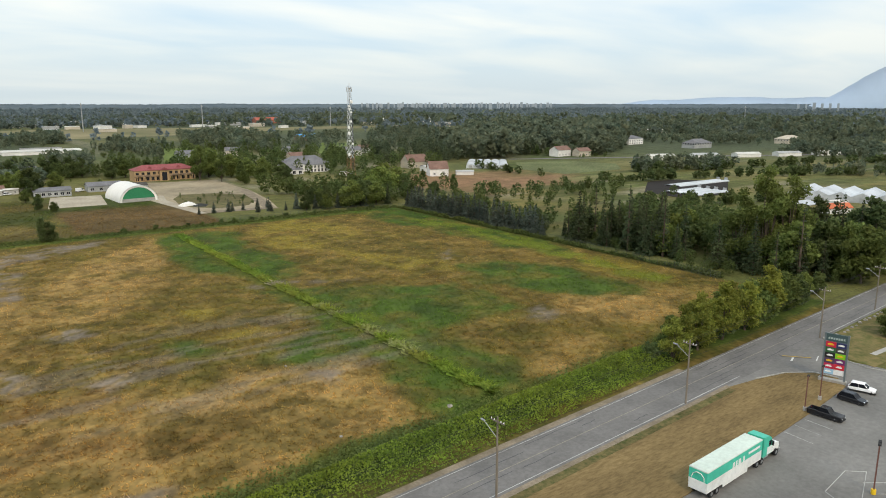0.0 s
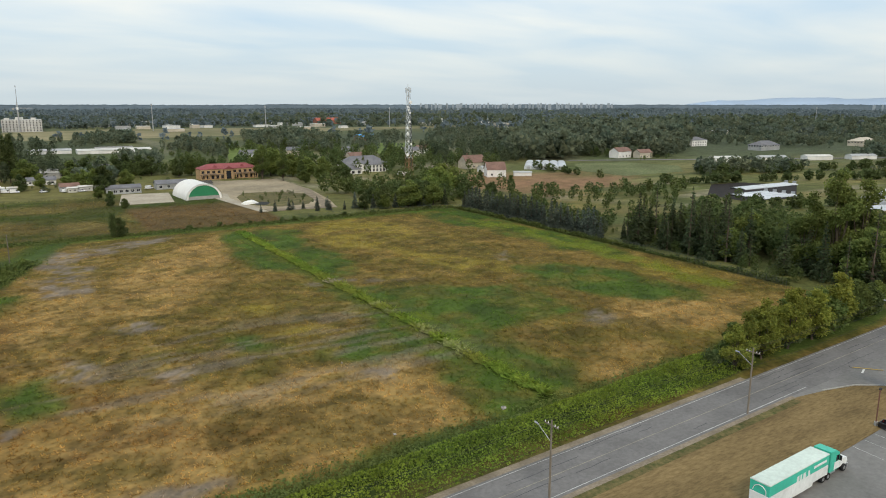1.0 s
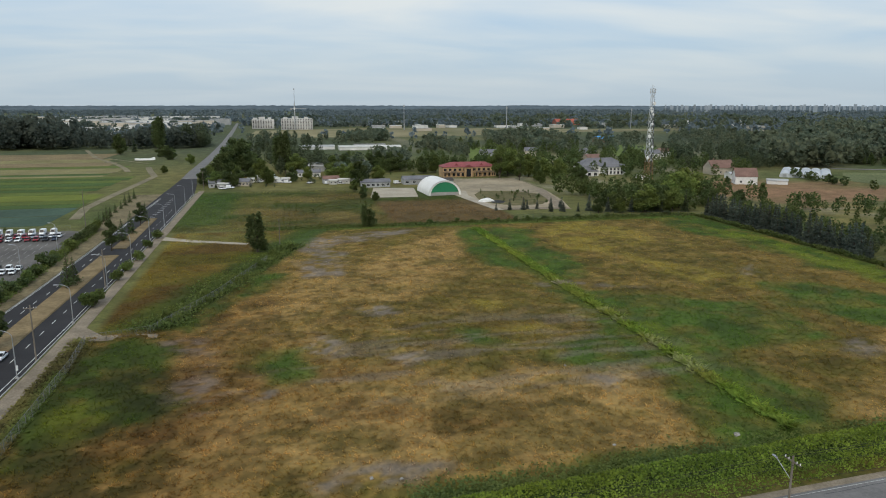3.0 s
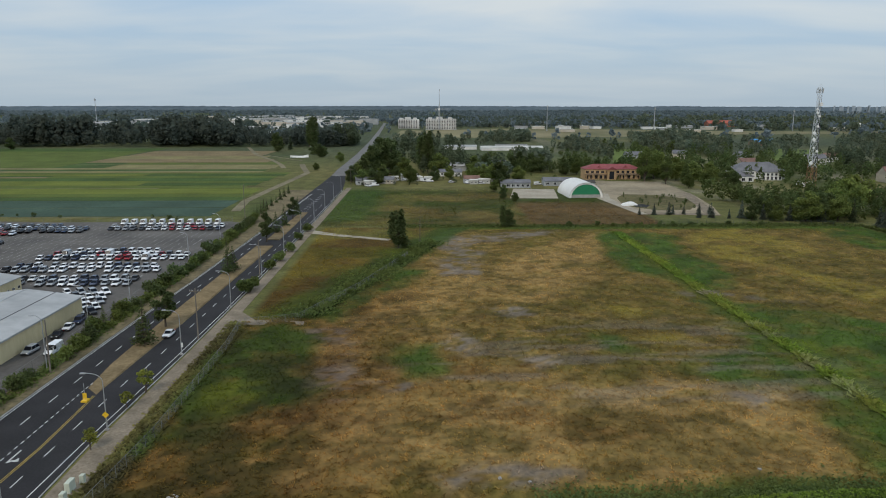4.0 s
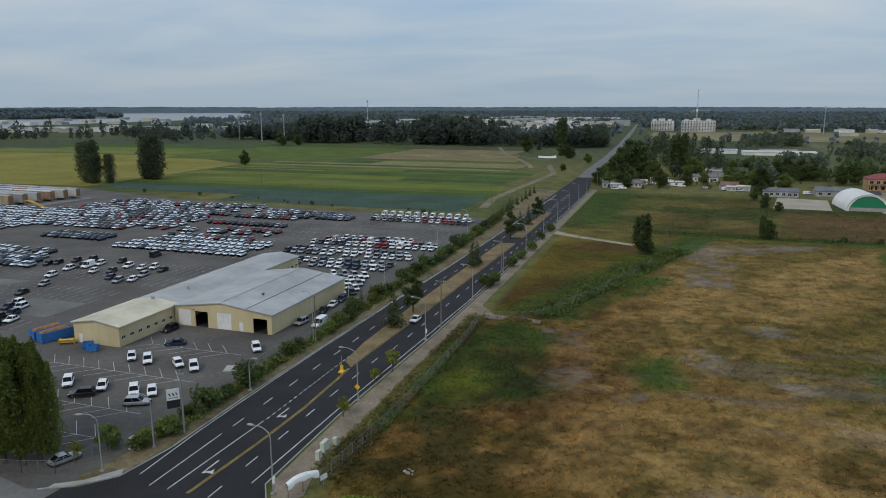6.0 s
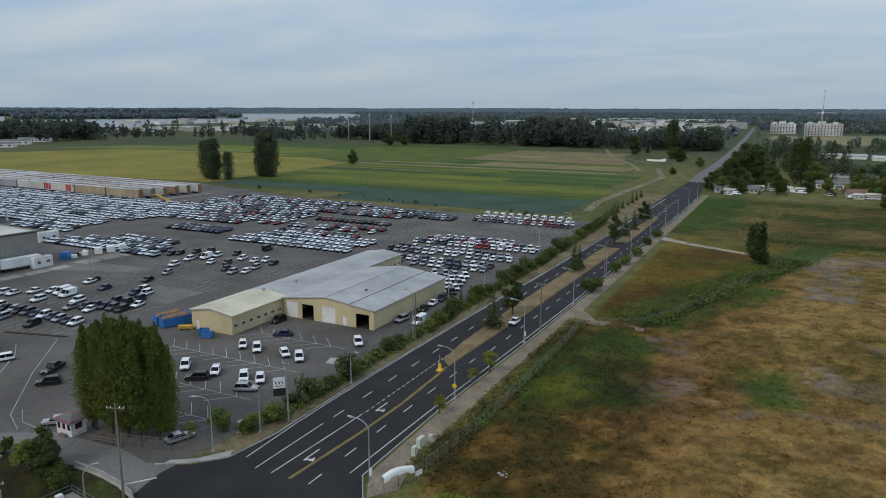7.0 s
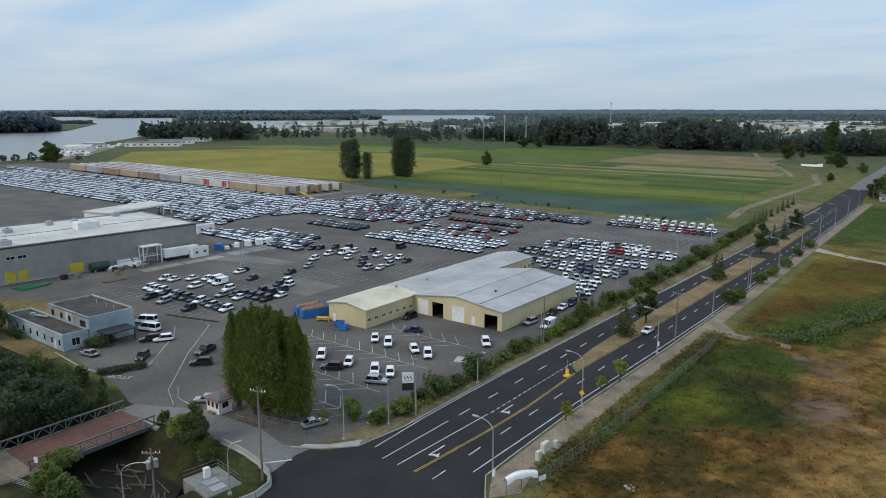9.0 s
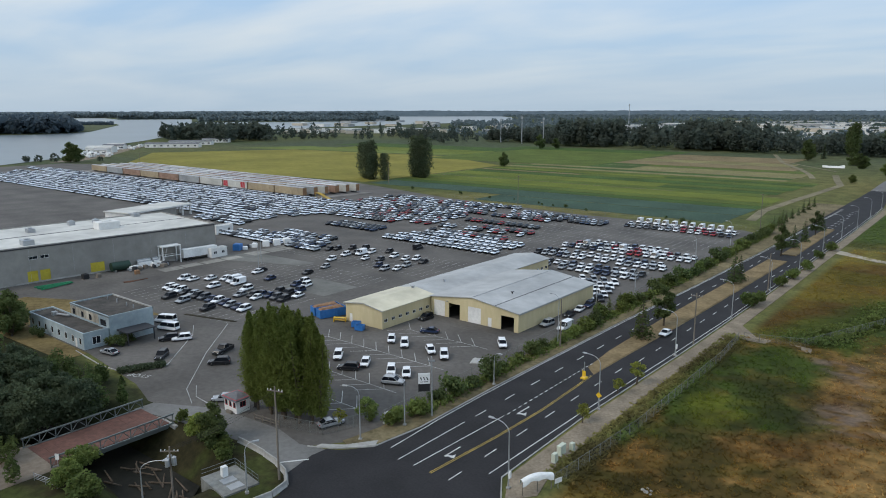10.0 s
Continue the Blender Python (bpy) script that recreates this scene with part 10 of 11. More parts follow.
# pumping chamber beside the creek
vault = thing("pump_chamber", "low concrete pump chamber with railings", "pump chamber", (-78.4, 51.0, 0), -8)
part("slab", Shape().box(-3.4, 3.4, -2.6, 2.6, -2.5, 0.25), surface("weathered_concrete", (0.15, 0.15, 0.135), (0.24, 0.235, 0.215), 1.2, 0.9, stain=0.3), vault)
part("cabinet", Shape().box(-1.9, -1.2, -0.4, 0.4, 0.25, 1.7, 0.05), WHITE_PAINT, vault)
for x in (-0.8, 1.2):
    part("hatch", Shape().box(x, x + 1.5, -1.2, 0.8, 0.25, 0.32), GALV, vault)
for k in range(5):
    part("railing_post", Shape().tube((-3.3 + k * 1.65, 2.5, 0.25), (-3.3 + k * 1.65, 2.5, 1.35), 0.04), TRUSS, vault)
for z in (0.8, 1.35):
    part("railing", Shape().tube((-3.3, 2.5, z), (3.3, 2.5, z), 0.035), TRUSS, vault)
    part("railing", Shape().tube((-3.3, -2.5, z), (-3.3, 2.5, z), 0.035), TRUSS, vault)

# ---- boulevard furniture ----
CABINET_GREEN = plain("pale_green_cabinet", (0.5, 0.53, 0.43), 0.6)
for x, y, w, d, h in ((-46.4, 83.4, 0.6, 0.9, 1.4), (-46.9, 86.2, 0.7, 1.6, 1.5), (-46.2, 88.2, 0.6, 0.7, 1.2)):
    cb = thing("utility_cabinet", "pale green utility cabinet beside the path", "cabinet", (x, y, 0.05), 0, "utility cabinets")
    part("body", Shape().box(-w / 2, w / 2, -d / 2, d / 2, 0.08, h, 0.04), CABINET_GREEN, cb)
    part("plinth", Shape().box(-w / 2 - 0.08, w / 2 + 0.08, -d / 2 - 0.08, d / 2 + 0.08, -0.05, 0.08), CONCRETE, cb)
    part("door_seam", Shape().box(-w / 2 - 0.006, -w / 2, -0.015, 0.015, 0.15, h - 0.1), DARK_STEEL, cb)
nose = thing("keep_right_sign", "yellow bollard and marker post on the median nose", "traffic sign", (-58.4, 115.2, 0.03))
part("base", Shape().box(-0.5, 0.5, -0.6, 0.6, 0, 0.35, 0.1), YELLOW_SIGN, nose)
part("post", Shape().tube((0, 0, 0.3), (0, 0, 3.2), 0.05), GALV, nose)
part("marker", Shape().box(-0.35, 0.35, -0.07, -0.03, 0.5, 1.5), YELLOW_SIGN, nose)
cover = thing("covered_sign", "white sheet draped over a frame at the field corner", "tarpaulin", (-45.2, 72.6, 0), 64)
sheet_rings = []
for k in range(9):
    f = k / 8
    x = f * 4.9
    z = 2.35 + 0.35 * math.sin(f * 3.6) - 0.5 * max(0, 0.25 - f)
    sheet_rings.append([(x, -0.35, z - 0.75 - 0.15 * math.sin(k * 1.9)), (x, -0.38, z - 0.1), (x, -0.1, z + 0.12), (x, 0.3, z + 0.05), (x, 0.36, z - 0.6)])
part("sheet", Shape().loft(sheet_rings, close=False, caps=False), plain("white_tarpaulin", (0.82, 0.82, 0.8), 0.5, stain=0.04), cover, smooth=True)
for x in (0.2, 2.5, 4.7):
    part("post", Shape().tube((x, 0, 0), (x, 0, 2.2), 0.06), POLE_WOOD, cover)
panel_sign = thing("notice_board", "small white notice on the fence by the sheet", "sign", (-42.4, 77.4, 0), 70)
part("board", Shape().box(-0.6, 0.6, -0.05, 0, 0.9, 1.6), WHITE_PAINT, panel_sign)
part("post", Shape().tube((0, 0.04, 0), (0, 0.04, 1.6), 0.04), GALV, panel_sign)

# yard sign on a pole
ys = thing("yard_sign", "white and black company board on a tall pole", "sign", (-70.2, 84.4, 0), 46)
part("pole", Shape().tube((0, 0, 0), (0, 0, 10.4), 0.16, 0.12, 8), GALV, ys)
part("board", Shape().box(-2.2, -0.3, -0.12, 0.0, 5.8, 7.6), WHITE_PAINT, ys)
part("black_panel", Shape().box(-2.2, -0.3, -0.12, 0.0, 4.5, 5.78), BLACK, ys)
for k in range(3):
    part("mark", Shape().side([(-1.95 + k * 0.5, 6.95), (-1.75 + k * 0.5, 6.95), (-1.55 + k * 0.5, 6.45), (-1.7 + k * 0.5, 6.45)], -0.14, -0.121), BLACK, ys)
part("text_bar", Shape().box(-1.95, -0.55, -0.14, -0.121, 6.1, 6.2), DARK_STEEL, ys)
part("camera_box", Shape().box(-0.5, 0.5, -0.1, 0.1, 9.5, 9.8), GALV, ys)
slab2 = thing("concrete_pad", "pale concrete pad with a steel lid", "concrete pad", (-78.3, 110.4, 0.02), 20)
part("pad", Shape().box(-2.4, 2.4, -1.6, 1.6, 0, 0.2), CONCRETE, slab2)
part("lid", Shape().box(-1.2, 1.2, -0.8, 0.8, 0.2, 0.27), GALV, slab2)
sbox = thing("switch_cabinet", "grey steel cabinet by the entrance lamps", "cabinet", (-74.2, 78.0, 0.03))
part("body", Shape().box(-0.4, 0.4, -0.6, 0.6, 0.1, 1.8, 0.04), GALV, sbox)
part("plinth", Shape().box(-0.5, 0.5, -0.7, 0.7, -0.05, 0.1), CONCRETE, sbox)


# skips and clutter by the hall
def skip(x, y, turn, long, wide, high, label, fill=None):
    ob = thing("skip", label, "skip", (x, y, 0.02), turn, "skips")
    t = 0.1
    part("floor", Shape().box(-long / 2, long / 2, -wide / 2, wide / 2, 0.12, 0.24), BLUE_STEEL, ob)
    for a, b, c, d in ((-long / 2, long / 2, -wide / 2, -wide / 2 + t), (-long / 2, long / 2, wide / 2 - t, wide / 2), (-long / 2, -long / 2 + t, -wide / 2 + t, wide / 2 - t), (long / 2 - t, long / 2, -wide / 2 + t, wide / 2 - t)):
        part("side", Shape().box(a, b, c, d, 0.24, high), BLUE_STEEL, ob)
    for k in range(int(long / 0.9)):
        part("rib", Shape().box(-long / 2 + 0.4 + k * 0.9, -long / 2 + 0.5 + k * 0.9, -wide / 2 - 0.06, -wide / 2, 0.2, high), BLUE_STEEL, ob)
    if fill:
        part("load", Shape().loft([[(-long / 2 + 0.15, -wide / 2 + 0.15, high - 0.3), (long / 2 - 0.15, -wide / 2 + 0.15, high - 0.3), (long / 2 - 0.15, wide / 2 - 0.15, high - 0.3), (-long / 2 + 0.15, wide / 2 - 0.15, high - 0.3)],
                                   [(-long / 2 + 0.9, -wide / 2 + 0.6, high + 0.3), (long / 2 - 1.2, -wide / 2 + 0.5, high + 0.15), (long / 2 - 1.0, wide / 2 - 0.6, high + 0.4), (-long / 2 + 0.8, wide / 2 - 0.7, high + 0.2)]]), fill, ob)
    return ob


skip(-126.4, 113.6, 72, 7.0, 2.5, 2.2, "large open blue steel skip", RUST)
skip(-129.4, 114.4, 72, 7.0, 2.5, 2.2, "large blue skip heaped with timber", RUST)
skip(-115.3, 111.2, 30, 2.0, 1.6, 1.3, "small tilted blue steel bin")
skip(-112.8, 109.9, 20, 2.0, 1.6, 1.3, "small blue steel bin")
pile = thing("scrap_rack", "yellow steel rack against the skips", "rack", (-121.5, 111.8, 0.02), 30)
for z in (0.4, 0.9):
    part("shelf", Shape().box(-1.5, 1.5, -0.5, 0.5, z, z + 0.08), YELLOW_SIGN, pile)
for sx in (-1.45, 1.45):
    part("leg", Shape().box(sx - 0.06, sx + 0.06, -0.5, 0.5, 0, 1.1), YELLOW_SIGN, pile)
# clutter along the grey warehouse
tank = thing("storage_tank", "long dark green storage tank by the warehouse", "tank", (-215.8, 106.2, 0.02), 85)
part("shell", Shape().tube((-2.8, 0, 1.6), (2.8, 0, 1.6), 1.4, 1.4, 16), plain("dark_green_paint", (0.02, 0.05, 0.035), 0.5), tank, smooth=False)
for x in (-1.8, 1.8):
    part("cradle", Shape().box(x - 0.2, x + 0.2, -1.2, 1.2, 0, 0.7), CONCRETE, tank)
for k in range(7):
    pp = thing("steel_beam", "green painted steel beam lying on blocks", "beam", (-212.5 + k * 0.55, 84 + (k % 3) * 0.4, 0.02), 84 + k * 3, "green beams")
    part("beam", Shape().box(-4.5, 4.5, -0.12, 0.12, 0.25, 0.55), TENT_GREEN, pp)
    part("block", Shape().box(-3.2, -2.9, -0.25, 0.25, 0, 0.25).box(2.9, 3.2, -0.25, 0.25, 0, 0.25), POLE_WOOD, pp)
frame_ = thing("gantry", "white steel gantry standing beside the warehouse", "gantry", (-214.6, 122.6, 0.02), -5)
for sx in (-1.5, 1.5):
    for sy in (-3, 3):
        part("leg", Shape().box(sx - 0.12, sx + 0.12, sy - 0.16, sy + 0.16, 0, 5.6), WHITE_PAINT, frame_)
    part("brace", Shape().tube((sx, -3, 2.6), (sx, 3, 2.6), 0.1, 0.1, 6).tube((sx, -3, 0.3), (sx, -1.4, 5.5), 0.08, 0.08, 6), WHITE_PAINT, frame_)
part("roof", Shape().box(-1.8, 1.8, -3.3, 3.3, 5.6, 5.9), WHITE_PAINT, frame_)
for k, (x, y, s, m, lab) in enumerate(((-214, 110.5, 1.2, WHITE_PAINT, "white wrapped pallet by the warehouse"), (-213, 113, 1.0, POLE_WOOD, "stack of wooden crates by the warehouse"), (-213.5, 116, 1.2, WHITE_PAINT, "white wrapped pallet by the warehouse"), (-214.5, 149, 2.4, BLUE_STEEL, "blue tarpaulin-covered stack of goods"),
                                       (-214, 156, 1.6, WHITE_PAINT, "white wrapped machinery on a pallet"), (-212.6, 160, 2.2, WHITE_PAINT, "white upright tank by the warehouse"), (-211.4, 164, 2.2, WHITE_PAINT, "white upright tank by the warehouse"), (-210.6, 168, 2.2, WHITE_PAINT, "white upright tank by the warehouse"), (-207, 107, 1.2, RUST, "rusty steel bin on the apron"),
                                       (-213, 94, 1.5, BLACK, "dark machine parked by the dock"), (-212, 97.5, 1.1, POLE_WOOD, "timber pallet stack by the dock"))):
    pk = thing("pallet_load", lab, "pallet load", (x, y, 0.02), 10 * k, "pallet loads")
    part("pallet", Shape().box(-s * 0.6, s * 0.6, -s * 0.6, s * 0.6, 0, 0.14), POLE_WOOD, pk)
    part("load", Shape().box(-s * 0.55, s * 0.55, -s * 0.55, s * 0.55, 0.14, 0.14 + s, s * 0.12), m, pk)

APRON = surface("stained_apron", (0.2, 0.19, 0.165), (0.33, 0.315, 0.28), 0.5, 0.9, stain=0.35)
for k, (x0, x1, y0, y1) in enumerate(((-208, -203, 114, 121), (-208, -203.4, 121.6, 128), (-207.4, -203, 128.8, 136), (-207, -202.6, 136.6, 143), (-208.5, -202.2, 147, 154), (-209, -202, 154.6, 161), (-209.6, -201, 161.6, 168))):
    sheet("pavement_apron_slab", rect(x0, x1, y0, y1), 0.046, APRON, "pale stained concrete slab beside the warehouse", "paving", 0.05)
box_trailer = thing("box_trailer", "long white box trailer parked at the warehouse wall", "trailer", (-213.9, 126.6, 0.02), -5)
part("body", Shape().box(-1.25, 1.25, 0, 12.2, 1.1, 3.9, 0.08), WHITE_PAINT, box_trailer)
part("chassis", Shape().box(-0.5, 0.5, 0.4, 11.8, 0.8, 1.1), DARK_STEEL, box_trailer)
for y in (1.4, 2.6):
    for sx in (-1.0, 1.0):
        part("wheel", Shape().tube((sx - 0.14, y, 0.5), (sx + 0.14, y, 0.5), 0.5, 0.5, 12), BLACK, box_trailer)
part("landing_leg", Shape().box(-0.8, -0.6, 10, 10.2, 0, 0.9).box(0.6, 0.8, 10, 10.2, 0, 0.9), DARK_STEEL, box_trailer)
for k, (x, y, long) in enumerate(((-216.4, 112.0, 5.0), (-216.2, 117.2, 2.2))):
    stack = thing("panel_stack", "leaning stack of white panels against the warehouse", "panels", (x, y, 0.02), 0, "panel stacks")
    for j in range(4):
        part("panel", Shape().add([(j * 0.35, 0, 0.05), (j * 0.35 + 0.12, 0, 0.05), (j * 0.35 + 0.12, long, 0.05), (j * 0.35, long, 0.05), (j * 0.35 - 0.5, 0.2, 2.4 - j * 0.3), (j * 0.35 - 0.38, 0.2, 2.4 - j * 0.3), (j * 0.35 - 0.38, long - 0.2, 2.4 - j * 0.3), (j * 0.35 - 0.5, long - 0.2, 2.4 - j * 0.3)],
                                  [(3, 2, 1, 0), (4, 5, 6, 7), (0, 1, 5, 4), (1, 2, 6, 5), (2, 3, 7, 6), (3, 0, 4, 7)]), WHITE_WALL if j % 2 else GALV, stack)
jr = np.random.default_rng(23)
for k in range(26):
    y = jr.uniform(107, 120) if k < 14 else jr.uniform(150, 172)
    x = (-212.5 if k < 14 else -215.5) + jr.uniform(-2.0, 2.0)
    sx, sy, h = jr.uniform(0.35, 1.0), jr.uniform(0.35, 1.2), jr.uniform(0.4, 1.5)
    m, words = ((WHITE_PAINT, "small white wrapped crate by the warehouse"), (POLE_WOOD, "wooden crate by the warehouse"), (GALV, "grey steel drum stack by the warehouse"), (DARK_STEEL, "dark scrap machine by the warehouse"))[k % 4]
    cr_ = thing("crate", words, "crate", (x, y, 0.02), jr.uniform(0, 90), "crates by the warehouse")
    part("body", Shape().box(-sx, sx, -sy, sy, 0.1, h, 0.06), m, cr_)
    part("skid", Shape().box(-sx, sx, -sy * 0.8, -sy * 0.6, 0, 0.1).box(-sx, sx, sy * 0.6, sy * 0.8, 0, 0.1), POLE_WOOD, cr_)
for k in range(6):
    rb = thing("steel_bar", "rusty steel bar lying on the asphalt", "bar", (-200.4 + k * 0.35, 99 + (k % 3) * 0.5, 0.03), 76 + k * 4, "rusty bars")
    part("bar", Shape().box(-0.1, 6.0, -0.09, 0.09, 0.0, 0.16), surface("rusty_bar", (0.12, 0.055, 0.035), (0.2, 0.1, 0.06), 2.0, 0.9) if k == 0 else bpy.data.materials["rusty_bar"], rb)

# ---- shop sign ----
pylon = thing("pylon_sign", "tall pylon sign with coloured shop panels", "sign", (128.9, 55.8, 0.1), -74)
SIGN_GREY = plain("slate_sign_steel", (0.12, 0.15, 0.16), 0.5)
for sx in (-1.85, 1.85):
    part("post", Shape().box(sx - 0.15, sx + 0.15, -0.2, 0.2, 0, 9.1), SIGN_GREY, pylon)
part("stone_base", Shape().box(-2.3, 2.3, -0.5, 0.5, -0.1, 0.5), CONCRETE, pylon)
part("header", Shape().box(-1.7, 1.7, -0.16, 0.16, 7.6, 9.0), plain("teal_slate", (0.05, 0.09, 0.095), 0.5), pylon, "slate header panel")
for k in range(7):
    part("text_bar", Shape().box(-1.35 + k * 0.4, -1.08 + k * 0.4, -0.18, -0.161, 8.0, 8.35), plain("pale_sign_print", (0.35, 0.42, 0.4), 0.5) if k == 0 else bpy.data.materials["pale_sign_print"], pylon)
PANELS = [((0.55, 0.02, 0.05), (0.03, 0.04, 0.12)), ((0.03, 0.12, 0.05), (0.05, 0.05, 0.05)), ((0.02, 0.02, 0.02), (0.2, 0.5, 0.03)), ((0.08, 0.05, 0.1), (0.16, 0.03, 0.13)), ((0.5, 0.03, 0.08), (0.6, 0.03, 0.05)), ((0.3, 0.5, 0.65), (0.75, 0.75, 0.75))]
for r_, pair in enumerate(PANELS):
    for c_, col in enumerate(pair):
        x0, z1 = -1.66 + c_ * 1.68, 7.5 - r_ * 1.02
        pn = part("panel", Shape().box(x0, x0 + 1.64, -0.14, 0.14, z1 - 0.98, z1), plain(f"sign_panel_{r_}_{c_}", col, 0.4, stain=0.02), pylon)
        if (r_, c_) != (5, 1):
            part("mark", Shape().box(x0 + 0.3, x0 + 1.3, -0.155, -0.141, z1 - 0.62, z1 - 0.4).box(x0 + 0.5, x0 + 1.1, -0.155, -0.141, z1 - 0.38, z1 - 0.28), WHITE_PAINT if (r_ + c_) % 3 else YELLOW_SIGN, pn)


def lot_lamp(x, y, h, twin=False):
    ob = thing("car_park_lamp", "rust-brown car park lamp post", "lamp post", (x, y, 0.05), 20, "car park lamps")
    part("post", Shape().box(-0.09, 0.09, -0.09, 0.09, 0, h), plain("brown_post_paint", (0.14, 0.06, 0.045), 0.6) if "brown_post_paint" not in bpy.data.materials else bpy.data.materials["brown_post_paint"], ob)
    part("head", Shape().box(0.1, 0.8, -0.2, 0.2, h - 0.1, h + 0.08), BLACK, ob)
    if twin:
        part("head", Shape().box(-0.8, -0.1, -0.2, 0.2, h - 0.1, h + 0.08), BLACK, ob)
    part("base", Shape().tube((0, 0, 0), (0, 0, 0.7), 0.3, 0.3, 10), YELLOW_SIGN if twin else CONCRETE, ob)


lot_lamp(112.6, 52.5, 6.0)
lot_lamp(119.0, 53.2, 6.0)
lot_lamp(94.6, 34.3, 7.2, True)

# rocks along the lawn edge and boulders in the field
rr = np.random.default_rng(8)
ROCK = surface("grey_rock", (0.2, 0.19, 0.175), (0.36, 0.34, 0.31), 3, 0.9, bump=0.6)


def rock(x, y, s, z=0.0, label="rough grey boulder by the lawn edge"):
    bm = bmesh.new()
    bmesh.ops.create_icosphere(bm, subdivisions=2, radius=s)
    for v in bm.verts:
        v.co *= 0.8 + 0.4 * noise.noise(v.co * (1.3 / s) + Vector((x, y, 0)))
        v.co.z *= 0.65
    me = bpy.data.meshes.new("rock")
    bm.to_mesh(me)
    bm.free()
    me.materials.append(ROCK)
    tagged(new("rock", me), label, "rock", "rocks").matrix_basis = pose(x, y, z + s * 0.3, 0, 0, rr.uniform(0, 360))


for k in range(18):
    rock(146.5 + k * 2.6 + rr.uniform(-0.5, 0.5), slope(146.5 + k * 2.6) - 5.9 + rr.uniform(-0.4, 0.4) - (2.0 if k < 2 else 0), rr.uniform(0.3, 0.6), 0.1)
rock(66.5, 88.5, 0.6, 0.0, "pale boulder in the weeds")
for x, y, w in ((-33.4, 84.2, 0.34), (-32.8, 83.8, 0.42), (-32.4, 84.5, 0.3), (-33.0, 84.9, 0.26), (-32.2, 83.7, 0.24)):
    rock(x, y, w, -0.08, "rough stone in a low heap of rubble")
for x, y, s in ((46.5, 89.5, 0.4), (10, 88, 0.35), (14, 87, 0.3), (52, 122, 0.3), (27, 136, 0.3)):
    rock(x, y, s, 0.0, "pale stone lying in dry grass")
plant("broad", 165, 61, 6.5, "verge trees", 0.1)
plant("broad", 169, 60.5, 5.5, "verge trees", 0.1)
strip = sheet("pavement_walk", [(150, 57.2), (190, 56.0), (190, 57.2), (150, 58.4)], 0.15, CONCRETE, "pale concrete walk across the verge", "path", 0.1)

# ---- lattice mast ----
mast = thing("lattice_mast", "tall lattice radio mast with dishes, white above and rusty below", "radio mast", (237, 429, 0), 8)
MAST_WHITE = plain("white_mast_steel", (0.6, 0.62, 0.63), 0.5, 0.2)
LEVELS = 15
half = lambda f: 2.1 * (1 - f) + 0.75 * f
for sx, sy in ((-1, -1), (1, -1), (1, 1), (-1, 1)):
    part("leg", Shape().tube((sx * half(0), sy * half(0), 0), (sx * half(0.25), sy * half(0.25), 15), 0.16, 0.14, 6), RUST, mast)
    part("leg", Shape().tube((sx * half(0.25), sy * half(0.25), 15), (sx * half(1), sy * half(1), 60), 0.14, 0.09, 6), MAST_WHITE if sx < 0 else DARK_STEEL, mast)
corner = lambda k, f: ((-1, 1, 1, -1)[k % 4] * half(f), (-1, -1, 1, 1)[k % 4] * half(f), 60 * f)
for lv_ in range(LEVELS):
    f0, f1 = lv_ / LEVELS, (lv_ + 1) / LEVELS
    m = RUST if f1 < 0.26 else MAST_WHITE
    for k in range(4):
        part("brace", Shape().tube(corner(k, f0), corner(k + 1, f1), 0.07, 0.07, 4).tube(corner(k + 1, f0), corner(k, f1), 0.07, 0.07, 4).tube(corner(k, f1), corner(k + 1, f1), 0.06, 0.06, 4), m, mast)
for z, sx, r in ((50, 0.6, 1.2), (45, -1.2, 0.9), (47, -1.6, 0.8), (43, 0, 0.8), (37, -0.4, 0.8), (24, -2, 0.7), (22, 0.5, 0.8), (15, -2.8, 1.1), (29, -2.2, 1.2), (33, -2.4, 1.0)):
    part("dish", Shape().tube((sx, -half(z / 60) - 0.3, z), (sx, -half(z / 60) - 0.8, z), r, r * 0.9, 14), WHITE_PAINT, mast, "white microwave dish")
for k in range(6):
    a = k * math.pi / 3
    part("antenna_panel", Shape().box(1.9 * math.cos(a) - 0.15, 1.9 * math.cos(a) + 0.15, 1.9 * math.sin(a) - 0.15, 1.9 * math.sin(a) + 0.15, 56.5, 59.5), MAST_WHITE, mast)
part("antenna_ring", Shape().line([(1.8 * math.cos(k * math.pi / 3), 1.8 * math.sin(k * math.pi / 3), 57.6) for k in range(7)], 0.06), MAST_WHITE, mast)
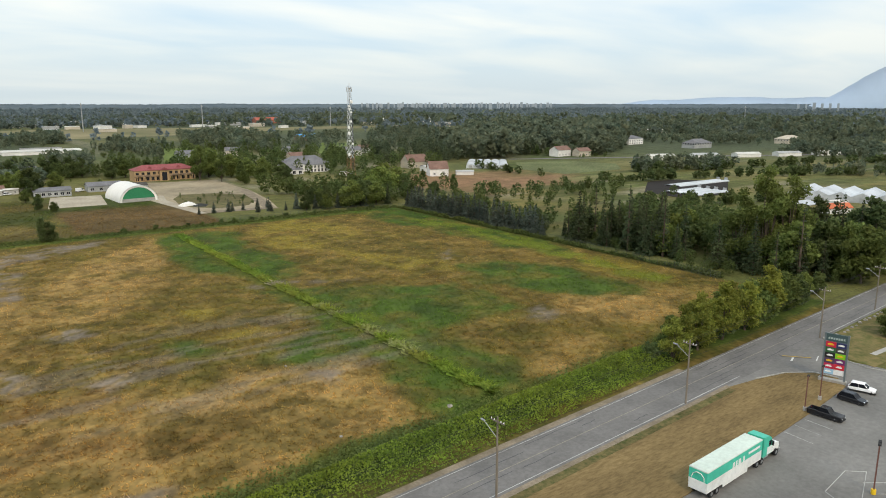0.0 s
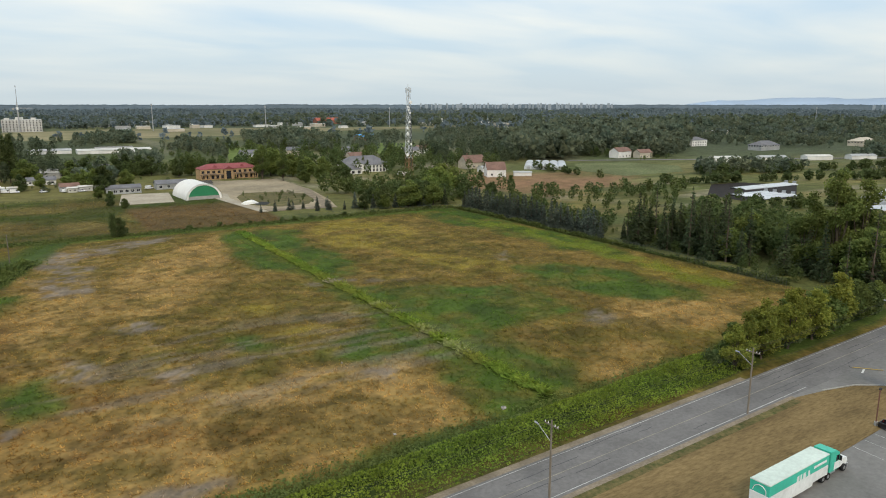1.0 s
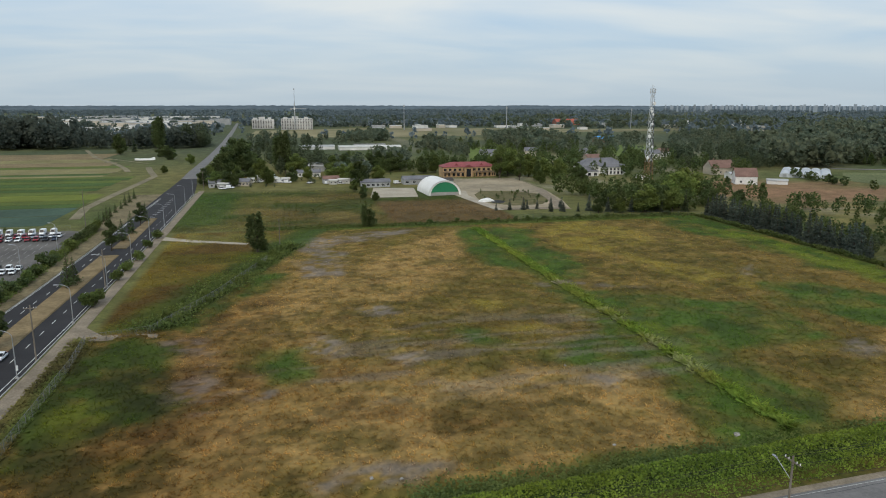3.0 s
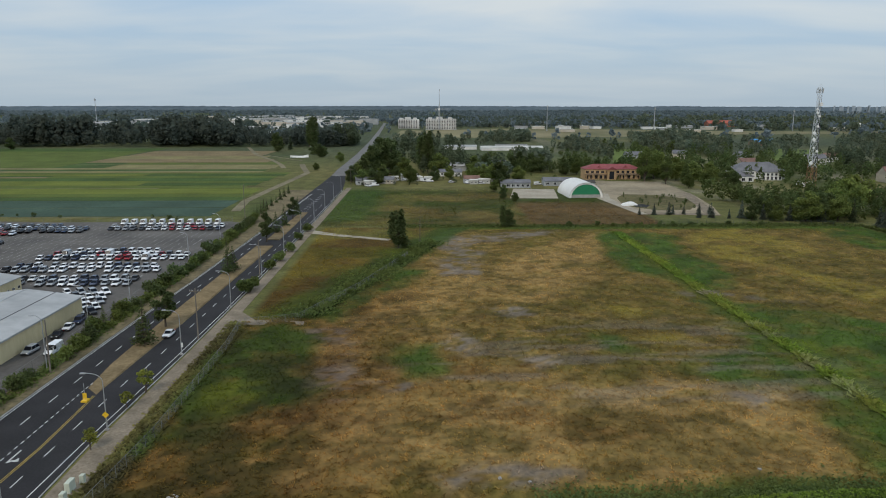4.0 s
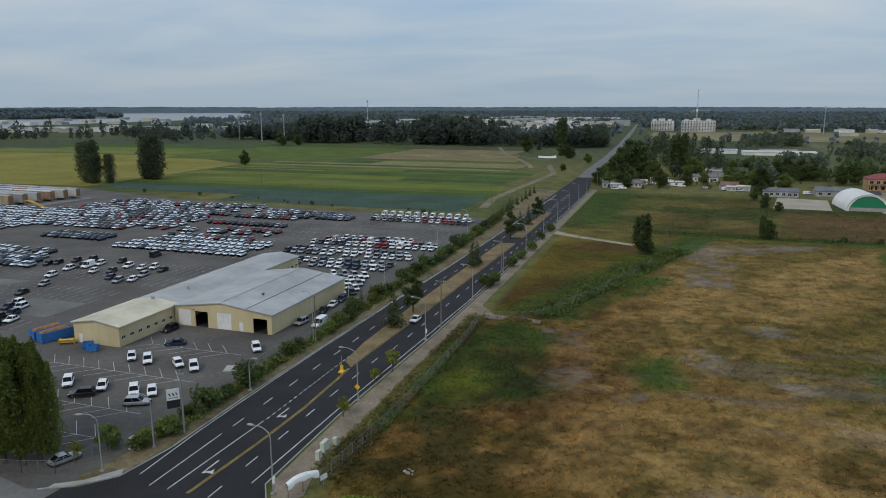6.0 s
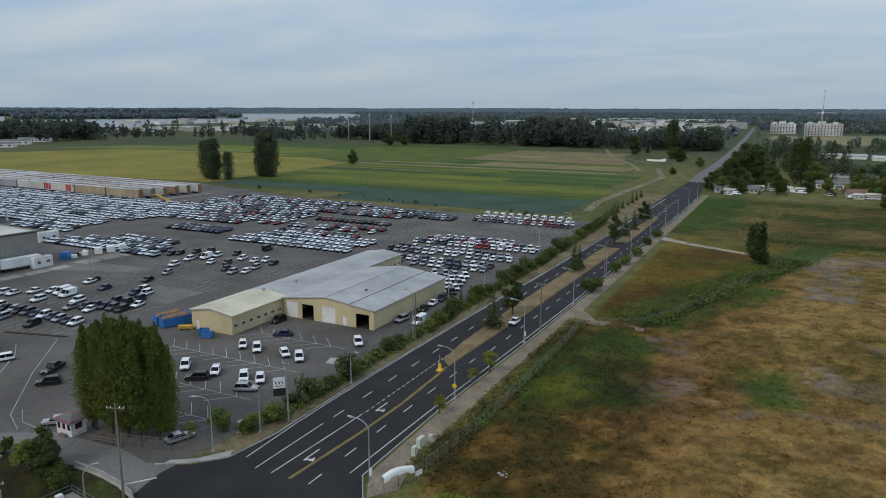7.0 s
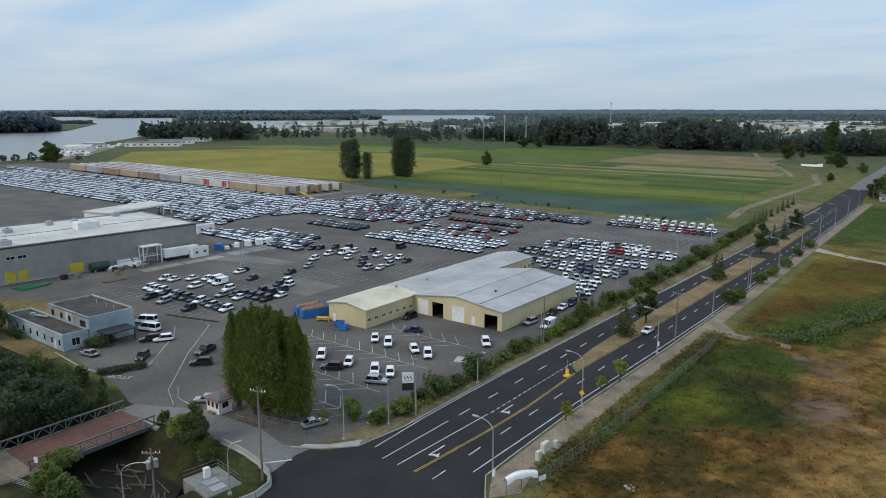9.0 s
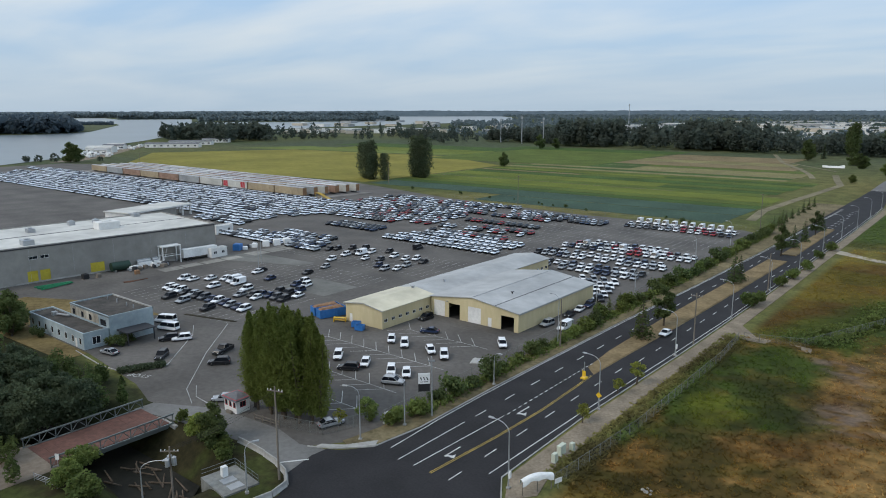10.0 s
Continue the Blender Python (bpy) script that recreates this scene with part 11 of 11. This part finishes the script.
for k in range(3):
    part("whip", Shape().tube((-0.6 + k * 0.6, 0, 60), (-0.6 + k * 0.6, 0, 62), 0.05), MAST_WHITE, mast)
part("cable_tray", Shape().box(half(0.3), half(0.3) + 0.3, -0.3, 0.3, 2, 40), DARK_STEEL, mast)
part("cabin", Shape().box(-4, 4, 3, 8, 0, 3), WHITE_WALL, mast)
# thin masts far off
for x, y, h in ((-640, 1420, 60), (40, 2000, 90), (230, 1350, 48), (392, 1220, 45), (700, 1350, 40), (1500, 900, 40), (-610, 900, 36), (-560, 880, 40), (-530, 890, 38)):
    fm = thing("far_mast", "slender pale mast in the distance", "mast", (x, y, 0), 0, "far masts")
    part("pole", Shape().tube((0, 0, 0), (0, 0, h), 0.9, 0.5, 6), GALV, fm)
    part("head", Shape().box(-1.2, 1.2, -1.2, 1.2, h - 4, h - 1), GALV, fm)
# covered heap and pond by the riding yard
pond = sheet("water_pond", [(104, 346), (109, 343), (113, 351), (110, 356), (106, 354)], 0.19, CREEK, "small muddy pond in the paddock", "pond", 0.1)
heap = thing("covered_heap", "heap under pale blue and white sheets", "tarpaulin", (103, 352, 0.1), 20)
part("sheet", Shape().loft([[(-4, -2, 0), (4, -2, 0), (4, 2, 0), (-4, 2, 0)], [(-3.4, -1.5, 1.2), (3, -1.6, 0.9), (3.2, 1.5, 1.3), (-3, 1.6, 1.0)], [(-1.5, -0.5, 1.9), (1.5, -0.6, 1.4), (1.2, 0.6, 1.8), (-1.2, 0.7, 1.6)]]), TENT_FABRIC, heap)
wing_heap = thing("covered_heap", "long heap of white sheeting on the grass", "tarpaulin", (-119, 681, 0.1), 15)
part("sheet", Shape().loft([[(-9, -0.4, 0.2), (-9, 0.4, 0.2), (-9, 0.2, 2.0), (-9, -0.2, 2.0)], [(-3, -1.6, 0), (-3, 1.6, 0), (-3, 0.8, 1.6), (-3, -0.8, 1.6)], [(3, -2.4, 0), (3, 2.4, 0), (3, 1.2, 1.5), (3, -1.2, 1.5)], [(8, -1.5, 0), (8, 1.5, 0), (8, 0.5, 2.6), (8, -0.5, 2.6)]]), TENT_FABRIC, wing_heap)
